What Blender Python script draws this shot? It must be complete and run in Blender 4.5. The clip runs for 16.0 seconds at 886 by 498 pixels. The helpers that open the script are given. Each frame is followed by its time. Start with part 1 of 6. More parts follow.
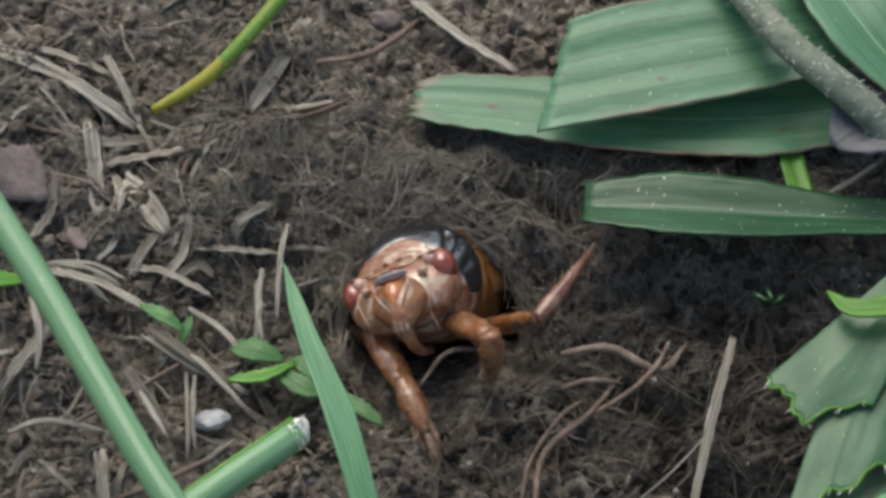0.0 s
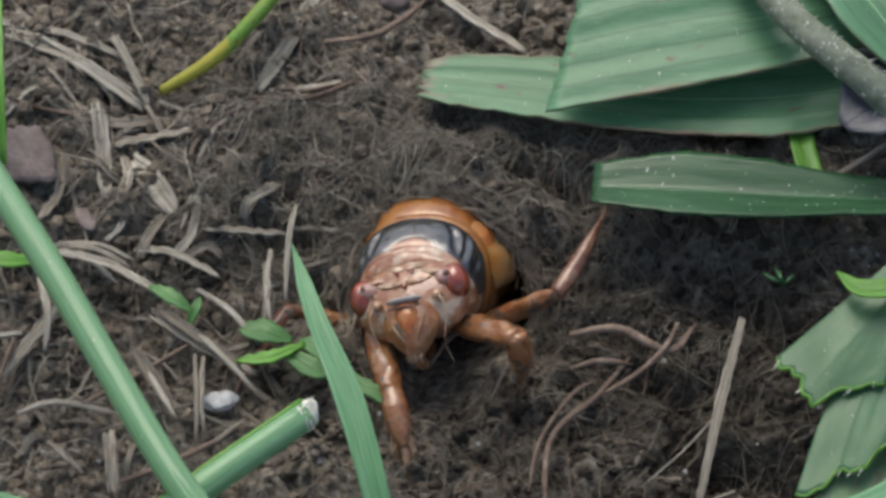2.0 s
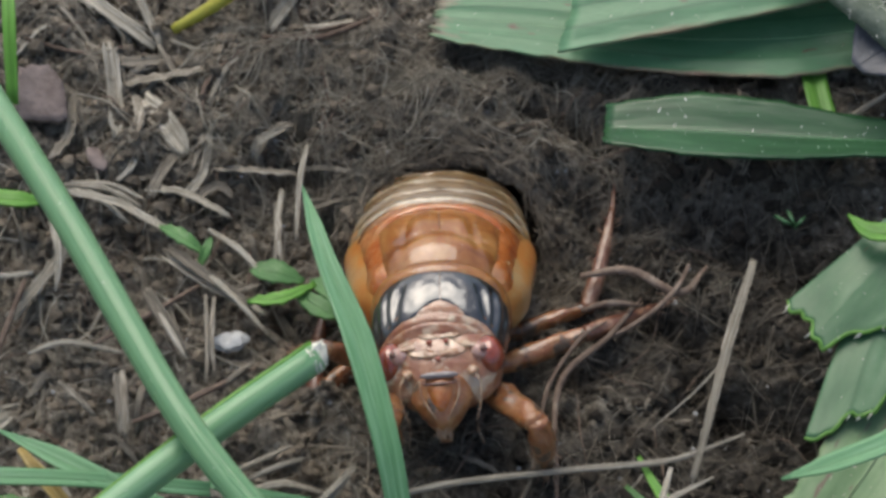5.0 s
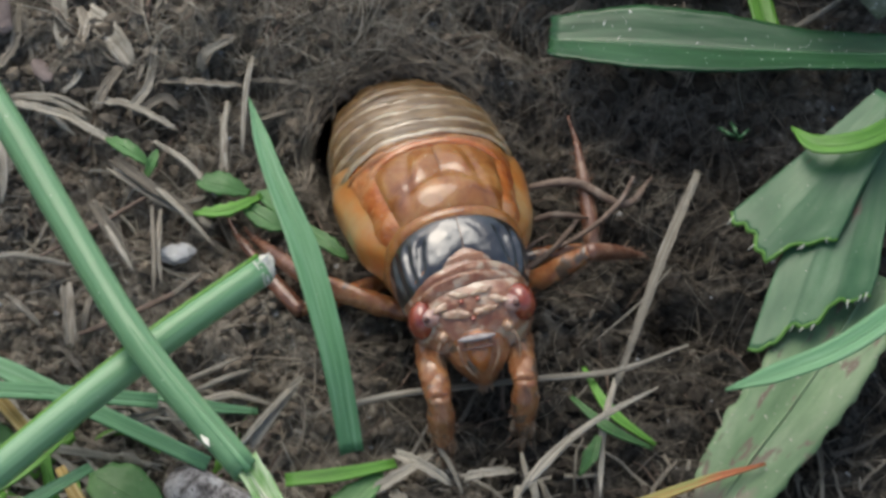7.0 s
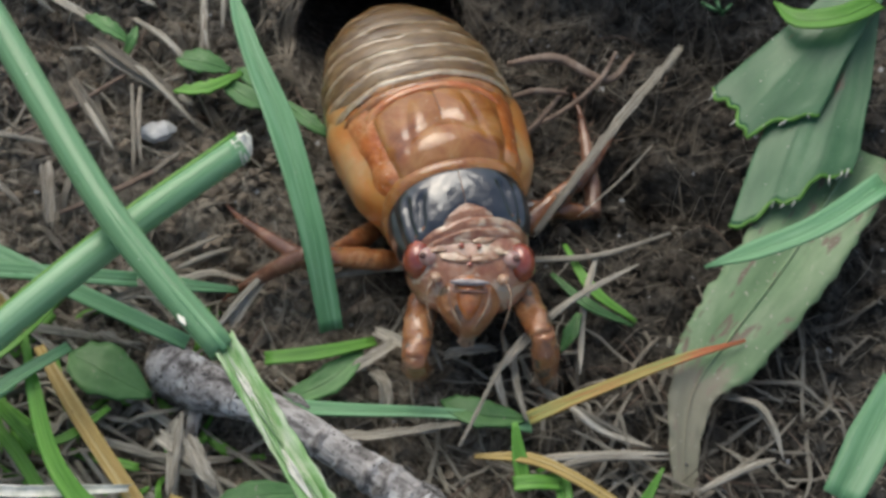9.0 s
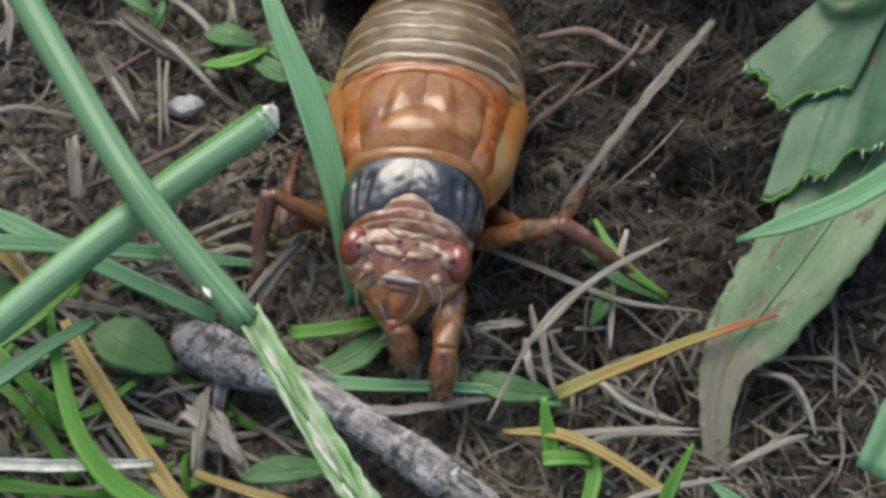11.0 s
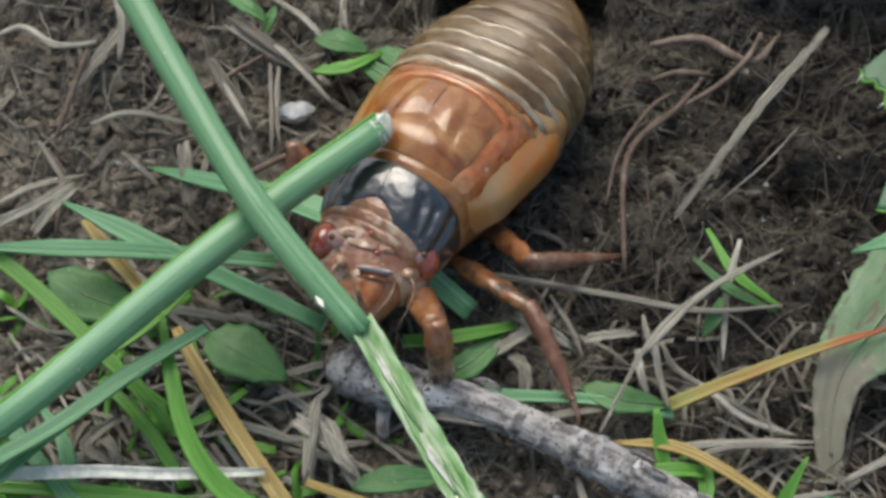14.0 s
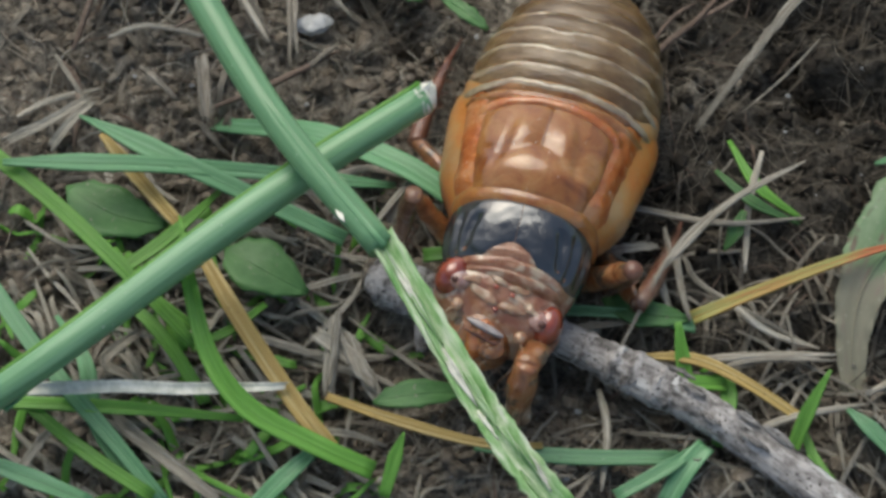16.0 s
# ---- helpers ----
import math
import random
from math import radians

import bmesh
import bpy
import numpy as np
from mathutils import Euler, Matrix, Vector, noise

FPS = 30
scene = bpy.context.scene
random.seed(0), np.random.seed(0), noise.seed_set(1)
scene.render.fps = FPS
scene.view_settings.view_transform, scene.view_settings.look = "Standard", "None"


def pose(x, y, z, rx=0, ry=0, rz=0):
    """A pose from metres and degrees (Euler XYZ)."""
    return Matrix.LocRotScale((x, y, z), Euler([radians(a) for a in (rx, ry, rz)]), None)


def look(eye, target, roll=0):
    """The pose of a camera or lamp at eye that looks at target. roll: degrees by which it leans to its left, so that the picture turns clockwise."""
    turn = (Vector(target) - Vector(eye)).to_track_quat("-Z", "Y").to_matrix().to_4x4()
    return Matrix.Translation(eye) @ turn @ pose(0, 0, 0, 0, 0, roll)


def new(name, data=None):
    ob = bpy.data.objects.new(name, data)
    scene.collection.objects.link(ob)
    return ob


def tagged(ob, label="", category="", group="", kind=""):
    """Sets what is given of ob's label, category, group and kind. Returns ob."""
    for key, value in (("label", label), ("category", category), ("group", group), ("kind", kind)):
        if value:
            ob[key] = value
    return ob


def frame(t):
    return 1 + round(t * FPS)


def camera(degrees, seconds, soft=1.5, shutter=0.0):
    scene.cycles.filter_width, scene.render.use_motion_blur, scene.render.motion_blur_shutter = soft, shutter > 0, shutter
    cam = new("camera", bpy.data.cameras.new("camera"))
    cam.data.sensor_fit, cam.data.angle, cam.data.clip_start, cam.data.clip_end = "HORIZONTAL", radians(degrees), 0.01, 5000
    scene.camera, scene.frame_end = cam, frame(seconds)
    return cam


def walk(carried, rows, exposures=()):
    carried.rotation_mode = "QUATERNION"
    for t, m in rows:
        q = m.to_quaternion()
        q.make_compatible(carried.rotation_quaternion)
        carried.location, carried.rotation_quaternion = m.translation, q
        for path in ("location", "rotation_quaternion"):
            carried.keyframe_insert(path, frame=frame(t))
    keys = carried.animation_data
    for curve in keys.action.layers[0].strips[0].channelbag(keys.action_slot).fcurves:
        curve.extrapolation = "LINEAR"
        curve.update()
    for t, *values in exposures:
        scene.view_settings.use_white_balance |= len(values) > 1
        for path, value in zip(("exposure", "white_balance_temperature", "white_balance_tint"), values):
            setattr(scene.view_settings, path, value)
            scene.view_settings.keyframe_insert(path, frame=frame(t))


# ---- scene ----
# A cicada nymph leaves its burrow in bare soil between grass and weeds. Lengths below are in
# millimetres and are turned into metres where meshes and poses are made.
MM = 0.001

# camera and its path
cam = camera(18.0, 16.0, soft=3.3, shutter=0.5)
walk(cam, [
    (0, pose(-0.001076, -0.085139, 0.119160, 38.1895, -0.3798, -0.3517)),
    (0.5, pose(-0.001181, -0.084774, 0.119312, 38.2617, -0.1818, -0.3396)),
    (1, pose(-0.001053, -0.084893, 0.119354, 38.1625, -0.4885, -0.3516)),
    (1.5, pose(-0.000917, -0.084720, 0.119430, 37.9288, -0.2511, -0.3094)),
    (2, pose(-0.001086, -0.084747, 0.119166, 37.6704, -0.2065, -0.2935)),
    (2.5, pose(-0.001046, -0.084799, 0.118990, 37.2829, -0.2435, -0.4519)),
    (3, pose(-0.001152, -0.084508, 0.119313, 37.3856, -0.1373, -0.2992)),
    (3.2, pose(-0.001323, -0.084716, 0.119197, 37.6758, -0.1022, -0.2633)),
    (5.3, pose(-0.000190, -0.083482, 0.120116, 35.4045, 0.1511, 0.1860)),
    (5.5, pose(-0.000248, -0.083404, 0.120441, 35.0000, -0.0000, 0.0000)),
    (6, pose(-0.000698, -0.083921, 0.120362, 34.3322, -0.2970, -0.0601)),
    (6.5, pose(-0.000740, -0.083829, 0.120333, 34.0728, -0.5752, -0.2699)),
    (7, pose(-0.000845, -0.083697, 0.120523, 34.0164, -0.9353, -0.6387)),
    (7.5, pose(-0.000467, -0.083873, 0.120163, 33.8535, -0.9990, -0.6589)),
    (8, pose(0.000417, -0.083262, 0.120454, 32.5979, -0.7031, -0.4913)),
    (8.5, pose(0.000889, -0.082809, 0.120098, 31.4452, -0.4876, -0.5837)),
    (8.7, pose(0.000971, -0.082892, 0.120471, 31.3086, -0.5102, -0.6286)),
    (11, pose(0.001794, -0.083534, 0.118543, 31.3560, 0.2464, -0.1284)),
    (11.5, pose(0.001605, -0.083227, 0.118563, 30.4066, 0.4136, -0.2726)),
    (12, pose(0.001577, -0.083077, 0.118416, 30.0012, 0.3591, -0.3162)),
    (12.5, pose(0.001292, -0.082405, 0.118597, 30.4842, 0.4349, 0.0742)),
    (13, pose(0.000139, -0.082770, 0.118419, 30.9472, 0.5417, 0.1414)),
    (13.5, pose(0.000773, -0.082338, 0.118514, 31.0173, 1.3946, 0.9048)),
    (14, pose(0.000520, -0.082271, 0.118710, 31.0587, 1.5642, 1.0795)),
    (14.5, pose(0.001125, -0.082562, 0.118647, 30.6798, 2.1100, 0.9544)),
    (15, pose(0.000532, -0.082112, 0.118084, 29.7788, 2.4143, 1.2280)),
    (15.5, pose(-0.000132, -0.082252, 0.117797, 29.7053, 2.0051, 1.1569)),
    (16, pose(0.000155, -0.081845, 0.118168, 29.2389, 1.8911, 1.0502)),
], exposures=[(0, 0.1, 6650, 8), (6, 0.1, 6650, 7), (8.5, 0.06, 6650, 6), (12, 0.1, 6600, 6), (13.5, 0.16, 6600, 5), (14.5, 0.12, 6600, 4), (16, -0.02, 6650, 4)])

# light: an even grey sky with a broad, weak sun behind it
world = bpy.data.worlds.new("sky")
scene.world = world
world.use_nodes = True
sky = world.node_tree.nodes.new("ShaderNodeTexSky")
sky.sky_type = "NISHITA"
sky.sun_disc = False
sky.sun_elevation = radians(58)
sky.sun_rotation = radians(-25)
sky.air_density, sky.dust_density, sky.ozone_density = 1.0, 4.0, 1.0
background = world.node_tree.nodes["Background"]
background.inputs["Strength"].default_value = 0.14
world.node_tree.links.new(sky.outputs["Color"], background.inputs["Color"])
sun = new("sun", bpy.data.lights.new("sun", "SUN"))
sun.data.energy, sun.data.angle, sun.data.color = 1.35, radians(48), (1.0, 0.98, 0.945)
sun.matrix_world = look((-0.16, 0.42, 0.88), (0, 0, 0))


# ---- materials ----
def material(name, colors, scale=1.0, rough=0.6, bump=0.0, bump_scale=3.0, spec=0.4, sss=0.0, coat=0.0,
             stretch=(1, 1, 1), spots=None, spot_scale=1.5, vary=0.12, trans=0.0, uv=False, fine=6.0, veins=0, specks=None, damp_shade=0.0, rim=None,
             tip=None, swirl=0.0, vein_depth=0.3, gloss=0.12):
    """colors: ramp from noise, as (position, rgb); scale: noise cycles in a millimetre; bump: relief in millimetres."""
    mat = bpy.data.materials.new(name)
    mat.use_nodes = True
    nodes, links = mat.node_tree.nodes, mat.node_tree.links
    shader = nodes["Principled BSDF"]
    coords = nodes.new("ShaderNodeTexCoord")
    info = nodes.new("ShaderNodeObjectInfo")
    mul = nodes.new("ShaderNodeVectorMath")
    mul.operation = "MULTIPLY"
    mul.inputs[1].default_value = stretch if uv else [1000 * s for s in stretch]
    links.new(coords.outputs["UV" if uv else "Object"], mul.inputs[0])
    shift = nodes.new("ShaderNodeVectorMath")
    shift.operation = "MULTIPLY_ADD"
    shift.inputs[1].default_value = (37.0, 53.0, 71.0)
    links.new(info.outputs["Random"], shift.inputs[0])
    links.new(mul.outputs[0], shift.inputs[2])
    where = shift.outputs[0]
    noise_tex = nodes.new("ShaderNodeTexNoise")
    noise_tex.inputs["Scale"].default_value = scale
    noise_tex.inputs["Detail"].default_value = fine
    noise_tex.inputs["Roughness"].default_value = 0.62
    noise_tex.inputs["Distortion"].default_value = swirl
    links.new(where, noise_tex.inputs["Vector"])
    ramp = nodes.new("ShaderNodeValToRGB")
    while len(ramp.color_ramp.elements) < len(colors):
        ramp.color_ramp.elements.new(0.5)
    for element, (at, rgb) in zip(ramp.color_ramp.elements, colors):
        element.position, element.color = at, (*rgb, 1)
    links.new(noise_tex.outputs["Fac"], ramp.inputs["Fac"])
    color = ramp.outputs["Color"]
    if spots:
        cells = nodes.new("ShaderNodeTexNoise")
        cells.inputs["Scale"].default_value = spot_scale
        cells.inputs["Detail"].default_value = 3
        links.new(where, cells.inputs["Vector"])
        edge = nodes.new("ShaderNodeMapRange")
        edge.inputs["From Min"].default_value, edge.inputs["From Max"].default_value = spots[1], spots[1] + 0.07
        links.new(cells.outputs["Fac"], edge.inputs["Value"])
        mix = nodes.new("ShaderNodeMix")
        mix.data_type = "RGBA"
        links.new(edge.outputs["Result"], mix.inputs["Factor"])
        links.new(color, mix.inputs[6])
        mix.inputs[7].default_value = (*spots[0], 1)
        color = mix.outputs[2]
    if veins:
        split = nodes.new("ShaderNodeSeparateXYZ")
        links.new(coords.outputs["UV"], split.inputs[0])
        saw = nodes.new("ShaderNodeMath")
        saw.operation = "PINGPONG"
        saw.inputs[1].default_value = 0.5 / veins
        links.new(split.outputs[0], saw.inputs[0])
        line = nodes.new("ShaderNodeMapRange")
        line.inputs["From Min"].default_value, line.inputs["From Max"].default_value = 0.0, 0.1 / veins
        line.inputs["To Min"].default_value, line.inputs["To Max"].default_value = vein_depth, 0.0
        links.new(saw.outputs[0], line.inputs["Value"])
        mix = nodes.new("ShaderNodeMix")
        mix.data_type = "RGBA"
        links.new(line.outputs["Result"], mix.inputs["Factor"])
        links.new(color, mix.inputs[6])
        mix.inputs[7].default_value = (*[0.45 * c for c in colors[0][1]], 1)
        color = mix.outputs[2]
    if rim:
        split = nodes.new("ShaderNodeSeparateXYZ")
        links.new(coords.outputs["UV"], split.inputs[0])
        saw = nodes.new("ShaderNodeMath")
        saw.operation = "PINGPONG"
        saw.inputs[1].default_value = 0.5
        links.new(split.outputs[0], saw.inputs[0])
        ragged = nodes.new("ShaderNodeMath")
        ragged.operation = "MULTIPLY_ADD"
        ragged.inputs[1].default_value = 0.22
        links.new(noise_tex.outputs["Fac"], ragged.inputs[0])
        links.new(saw.outputs[0], ragged.inputs[2])
        edge = nodes.new("ShaderNodeMapRange")
        edge.inputs["From Min"].default_value, edge.inputs["From Max"].default_value = 0.10, 0.16
        edge.inputs["To Min"].default_value, edge.inputs["To Max"].default_value = 0.75, 0.0
        links.new(ragged.outputs[0], edge.inputs["Value"])
        mix = nodes.new("ShaderNodeMix")
        mix.data_type = "RGBA"
        links.new(edge.outputs["Result"], mix.inputs["Factor"])
        links.new(color, mix.inputs[6])
        mix.inputs[7].default_value = (*rim, 1)
        color = mix.outputs[2]
    if tip:
        split = nodes.new("ShaderNodeSeparateXYZ")
        links.new(coords.outputs["UV"], split.inputs[0])
        ragged = nodes.new("ShaderNodeMath")
        ragged.operation = "MULTIPLY_ADD"
        ragged.inputs[1].default_value = 2.6
        links.new(noise_tex.outputs["Fac"], ragged.inputs[0])
        links.new(split.outputs[1], ragged.inputs[2])
        edge = nodes.new("ShaderNodeMapRange")
        edge.inputs["From Min"].default_value, edge.inputs["From Max"].default_value = tip[1] + 1.1, tip[1] + 1.5
        edge.inputs["To Min"].default_value, edge.inputs["To Max"].default_value = 0.8, 0.0
        links.new(ragged.outputs[0], edge.inputs["Value"])
        mix = nodes.new("ShaderNodeMix")
        mix.data_type = "RGBA"
        links.new(edge.outputs["Result"], mix.inputs["Factor"])
        links.new(color, mix.inputs[6])
        mix.inputs[7].default_value = (*tip[0], 1)
        color = mix.outputs[2]
    if specks:
        dots = nodes.new("ShaderNodeTexNoise")
        dots.inputs["Scale"].default_value = 5.0
        dots.inputs["Detail"].default_value = 1
        metre = nodes.new("ShaderNodeVectorMath")
        metre.operation = "SCALE"
        metre.inputs["Scale"].default_value = 1000
        links.new(coords.outputs["Object"], metre.inputs[0])
        links.new(metre.outputs[0], dots.inputs["Vector"])
        edge = nodes.new("ShaderNodeMapRange")
        edge.inputs["From Min"].default_value, edge.inputs["From Max"].default_value = specks[1], specks[1] + 0.04
        links.new(dots.outputs["Fac"], edge.inputs["Value"])
        mix = nodes.new("ShaderNodeMix")
        mix.data_type = "RGBA"
        links.new(edge.outputs["Result"], mix.inputs["Factor"])
        links.new(color, mix.inputs[6])
        mix.inputs[7].default_value = (*specks[0], 1)
        color = mix.outputs[2]
    # damp soil by noise, plus shade under the leaves painted round one centre
    if damp_shade:
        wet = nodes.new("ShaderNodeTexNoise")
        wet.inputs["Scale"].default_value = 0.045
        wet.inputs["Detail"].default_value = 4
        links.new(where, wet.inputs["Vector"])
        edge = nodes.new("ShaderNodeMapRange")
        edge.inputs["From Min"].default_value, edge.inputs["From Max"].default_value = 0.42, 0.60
        edge.inputs["To Min"].default_value, edge.inputs["To Max"].default_value = 1.0, 1.0 - damp_shade
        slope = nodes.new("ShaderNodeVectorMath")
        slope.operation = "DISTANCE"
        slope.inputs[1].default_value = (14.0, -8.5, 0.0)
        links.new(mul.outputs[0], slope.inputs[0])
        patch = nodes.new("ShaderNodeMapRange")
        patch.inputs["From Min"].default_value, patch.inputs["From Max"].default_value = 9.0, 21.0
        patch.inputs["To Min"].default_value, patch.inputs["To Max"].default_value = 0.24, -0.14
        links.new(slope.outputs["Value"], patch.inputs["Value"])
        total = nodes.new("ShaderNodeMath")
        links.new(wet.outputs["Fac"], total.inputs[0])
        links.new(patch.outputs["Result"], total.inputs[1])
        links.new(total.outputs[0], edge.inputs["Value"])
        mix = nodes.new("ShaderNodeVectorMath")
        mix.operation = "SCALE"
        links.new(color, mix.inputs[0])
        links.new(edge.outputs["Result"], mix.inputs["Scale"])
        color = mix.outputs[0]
    if vary:
        hsv = nodes.new("ShaderNodeHueSaturation")
        span = nodes.new("ShaderNodeMapRange")
        span.inputs["To Min"].default_value, span.inputs["To Max"].default_value = 1 - vary, 1 + vary
        links.new(info.outputs["Random"], span.inputs["Value"])
        links.new(span.outputs["Result"], hsv.inputs["Value"])
        links.new(color, hsv.inputs["Color"])
        color = hsv.outputs["Color"]
    links.new(color, shader.inputs["Base Color"])
    shader.inputs["Roughness"].default_value = rough
    shader.inputs["Specular IOR Level"].default_value = spec
    shader.inputs["Coat Weight"].default_value = coat
    shader.inputs["Coat Roughness"].default_value = gloss
    shader.inputs["Coat IOR"].default_value = 1.65
    if sss:
        shader.inputs["Subsurface Weight"].default_value = sss
        shader.inputs["Subsurface Radius"].default_value = (1.0, 0.5, 0.25)
        shader.inputs["Subsurface Scale"].default_value = 0.0012
    if bump:
        grain = nodes.new("ShaderNodeTexNoise")
        grain.inputs["Scale"].default_value = bump_scale
        grain.inputs["Detail"].default_value = 5
        grain.inputs["Distortion"].default_value = swirl * 0.6
        links.new(where, grain.inputs["Vector"])
        relief = nodes.new("ShaderNodeBump")
        relief.inputs["Strength"].default_value = 0.8
        relief.inputs["Distance"].default_value = bump * MM
        links.new(grain.outputs["Fac"], relief.inputs["Height"])
        links.new(relief.outputs["Normal"], shader.inputs["Normal"])
    if trans:
        out = nodes["Material Output"]
        leaf = nodes.new("ShaderNodeBsdfTranslucent")
        links.new(color, leaf.inputs["Color"])
        both = nodes.new("ShaderNodeMixShader")
        both.inputs["Fac"].default_value = trans
        links.new(shader.outputs[0], both.inputs[1])
        links.new(leaf.outputs[0], both.inputs[2])
        links.new(both.outputs[0], out.inputs["Surface"])
    return mat


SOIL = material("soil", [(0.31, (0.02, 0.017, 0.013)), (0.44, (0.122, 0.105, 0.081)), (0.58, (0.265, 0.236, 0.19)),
                         (0.72, (0.54, 0.5, 0.42))], 1.8, 0.68, 0.45, 5.0, 0.38, vary=0, fine=14, damp_shade=0.68, swirl=0.3)
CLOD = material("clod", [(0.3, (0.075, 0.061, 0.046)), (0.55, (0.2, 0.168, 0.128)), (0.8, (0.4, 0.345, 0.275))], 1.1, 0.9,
                0.2, 4, 0.3, vary=0, damp_shade=0.75, swirl=1.0)
STRAW = material("straw", [(0.3, (0.16, 0.142, 0.11)), (0.5, (0.38, 0.35, 0.285)), (0.72, (0.72, 0.69, 0.61))], 1.0, 0.7,
                 0.1, 3, 0.3, vary=0.3, uv=True, stretch=(16, 1.5, 1))
LITTER = material("dry litter", [(0.3, (0.1, 0.086, 0.066)), (0.5, (0.245, 0.218, 0.175)), (0.72, (0.54, 0.5, 0.43))], 1.0, 0.8,
                  0.08, 3, 0.25, vary=0.3, uv=True, stretch=(14, 1.5, 1))
FIBRE = material("dry fibre", [(0.3, (0.1, 0.084, 0.065)), (0.5, (0.225, 0.194, 0.152)), (0.75, (0.44, 0.395, 0.32))], 0.25,
                 0.8, 0, 3, 0.25, vary=0.3, damp_shade=0.5)
ROOT = material("root", [(0.3, (0.085, 0.055, 0.04)), (0.55, (0.19, 0.14, 0.108)), (0.8, (0.36, 0.3, 0.245))], 0.9, 0.7,
                0.12, 2.5, 0.3, vary=0.25)
BARK = material("bark", [(0.34, (0.055, 0.05, 0.047)), (0.44, (0.2, 0.187, 0.178)), (0.58, (0.47, 0.45, 0.435))], 1.6, 0.85,
                0.4, 2.0, 0.3, vary=0, uv=True, stretch=(5, 0.9, 1), spots=((0.56, 0.56, 0.55), 0.6), spot_scale=0.9, specks=((0.05, 0.045, 0.04), 0.66))
GRASS = material("grass green", [(0.3, (0.11, 0.29, 0.13)), (0.5, (0.17, 0.39, 0.19)), (0.72, (0.28, 0.51, 0.3))], 1.0,
                 0.38, 0.03, 3, 0.5, vary=0.2, uv=True, stretch=(5, 0.6, 1), trans=0.25, veins=3, vein_depth=0.1, specks=((0.5, 0.6, 0.45), 0.78))
STALK = material("grass stem green", [(0.34, (0.15, 0.34, 0.16)), (0.48, (0.21, 0.43, 0.22)), (0.58, (0.26, 0.49, 0.27)), (0.7, (0.38, 0.58, 0.37))], 1.0,
                 0.28, 0.06, 3, 0.5, vary=0.12, uv=True, stretch=(7, 0.2, 1), trans=0.15, specks=((0.66, 0.74, 0.6), 0.75))
LIME = material("lime green", [(0.3, (0.11, 0.3, 0.04)), (0.6, (0.19, 0.45, 0.08)), (0.8, (0.33, 0.56, 0.15))], 1.0,
                0.4, 0.03, 3, 0.5, vary=0.2, uv=True, stretch=(4, 0.9, 1), trans=0.3, veins=3, vein_depth=0.12)
YELLOWING = material("yellowing green", [(0.35, (0.3, 0.36, 0.05)), (0.5, (0.2, 0.38, 0.06)), (0.7, (0.26, 0.46, 0.1))], 1.0,
                     0.42, 0.03, 3, 0.5, specks=((0.7, 0.55, 0.4), 0.76), vary=0, uv=True, stretch=(2, 2.0, 1), trans=0.2, spots=((0.2, 0.09, 0.03), 0.62), spot_scale=3, tip=((0.52, 0.46, 0.07), 1.3))
WEED = material("weed green", [(0.3, (0.075, 0.205, 0.06)), (0.55, (0.125, 0.29, 0.095)), (0.8, (0.2, 0.38, 0.155))], 1.0,
                0.42, 0.08, 2, 0.5, vary=0.2, uv=True, stretch=(2.5, 1.5, 1), trans=0.25, veins=1, vein_depth=0.15, specks=((0.34, 0.33, 0.25), 0.72))
LEAF = material("leaf green", [(0.3, (0.1, 0.255, 0.13)), (0.55, (0.13, 0.31, 0.162)), (0.8, (0.17, 0.37, 0.21))], 1.2,
                0.36, 0.06, 5, 0.5, vary=0.1, uv=True, stretch=(3, 0.7, 1), trans=0.2, veins=5, vein_depth=0.45,
                spots=((0.15, 0.11, 0.07), 0.68), spot_scale=3.2, specks=((0.62, 0.68, 0.6), 0.76), rim=(0.26, 0.18, 0.12))
DRYTIP = material("leaf green with dry tip", [(0.3, (0.065, 0.195, 0.09)), (0.55, (0.105, 0.27, 0.135)), (0.8, (0.17, 0.35, 0.2))], 1.2,
                  0.38, 0.06, 1.5, 0.5, vary=0, uv=True, stretch=(3, 0.7, 1), trans=0.2, veins=4, vein_depth=0.35,
                  spots=((0.15, 0.105, 0.075), 0.65), spot_scale=3.0, specks=((0.62, 0.68, 0.6), 0.76), rim=(0.28, 0.18, 0.13),
                  tip=((0.36, 0.28, 0.22), 0.25))
DARKLEAF = material("dark leaf green", [(0.3, (0.018, 0.075, 0.026)), (0.55, (0.032, 0.115, 0.042)), (0.8, (0.075, 0.19, 0.085))], 1.2,
                    0.3, 0.08, 1.5, 0.55, vary=0, uv=True, stretch=(3, 0.6, 1), trans=0.15, veins=2, vein_depth=0.2,
                    specks=((0.7, 0.75, 0.7), 0.73))
PALE = material("pale leaf", [(0.3, (0.055, 0.15, 0.068)), (0.55, (0.09, 0.21, 0.098)), (0.8, (0.16, 0.3, 0.165))], 1.0,
                0.36, 0.06, 1.5, 0.5, vary=0.1, uv=True, stretch=(3, 0.8, 1), trans=0.2, veins=3, vein_depth=0.12,
                spots=((0.2, 0.12, 0.08), 0.68), spot_scale=1.4, specks=((0.65, 0.68, 0.6), 0.76))
WITHERED = material("withered leaf", [(0.3, (0.12, 0.22, 0.1)), (0.5, (0.19, 0.31, 0.155)), (0.7, (0.3, 0.4, 0.24))], 1.0,
                    0.5, 0.1, 1.5, 0.4, vary=0, uv=True, stretch=(2.5, 0.5, 1), trans=0.2, veins=3, vein_depth=0.12,
                    spots=((0.2, 0.17, 0.12), 0.58), spot_scale=3.4, specks=((0.46, 0.44, 0.36), 0.71), tip=((0.31, 0.27, 0.21), 3.2))
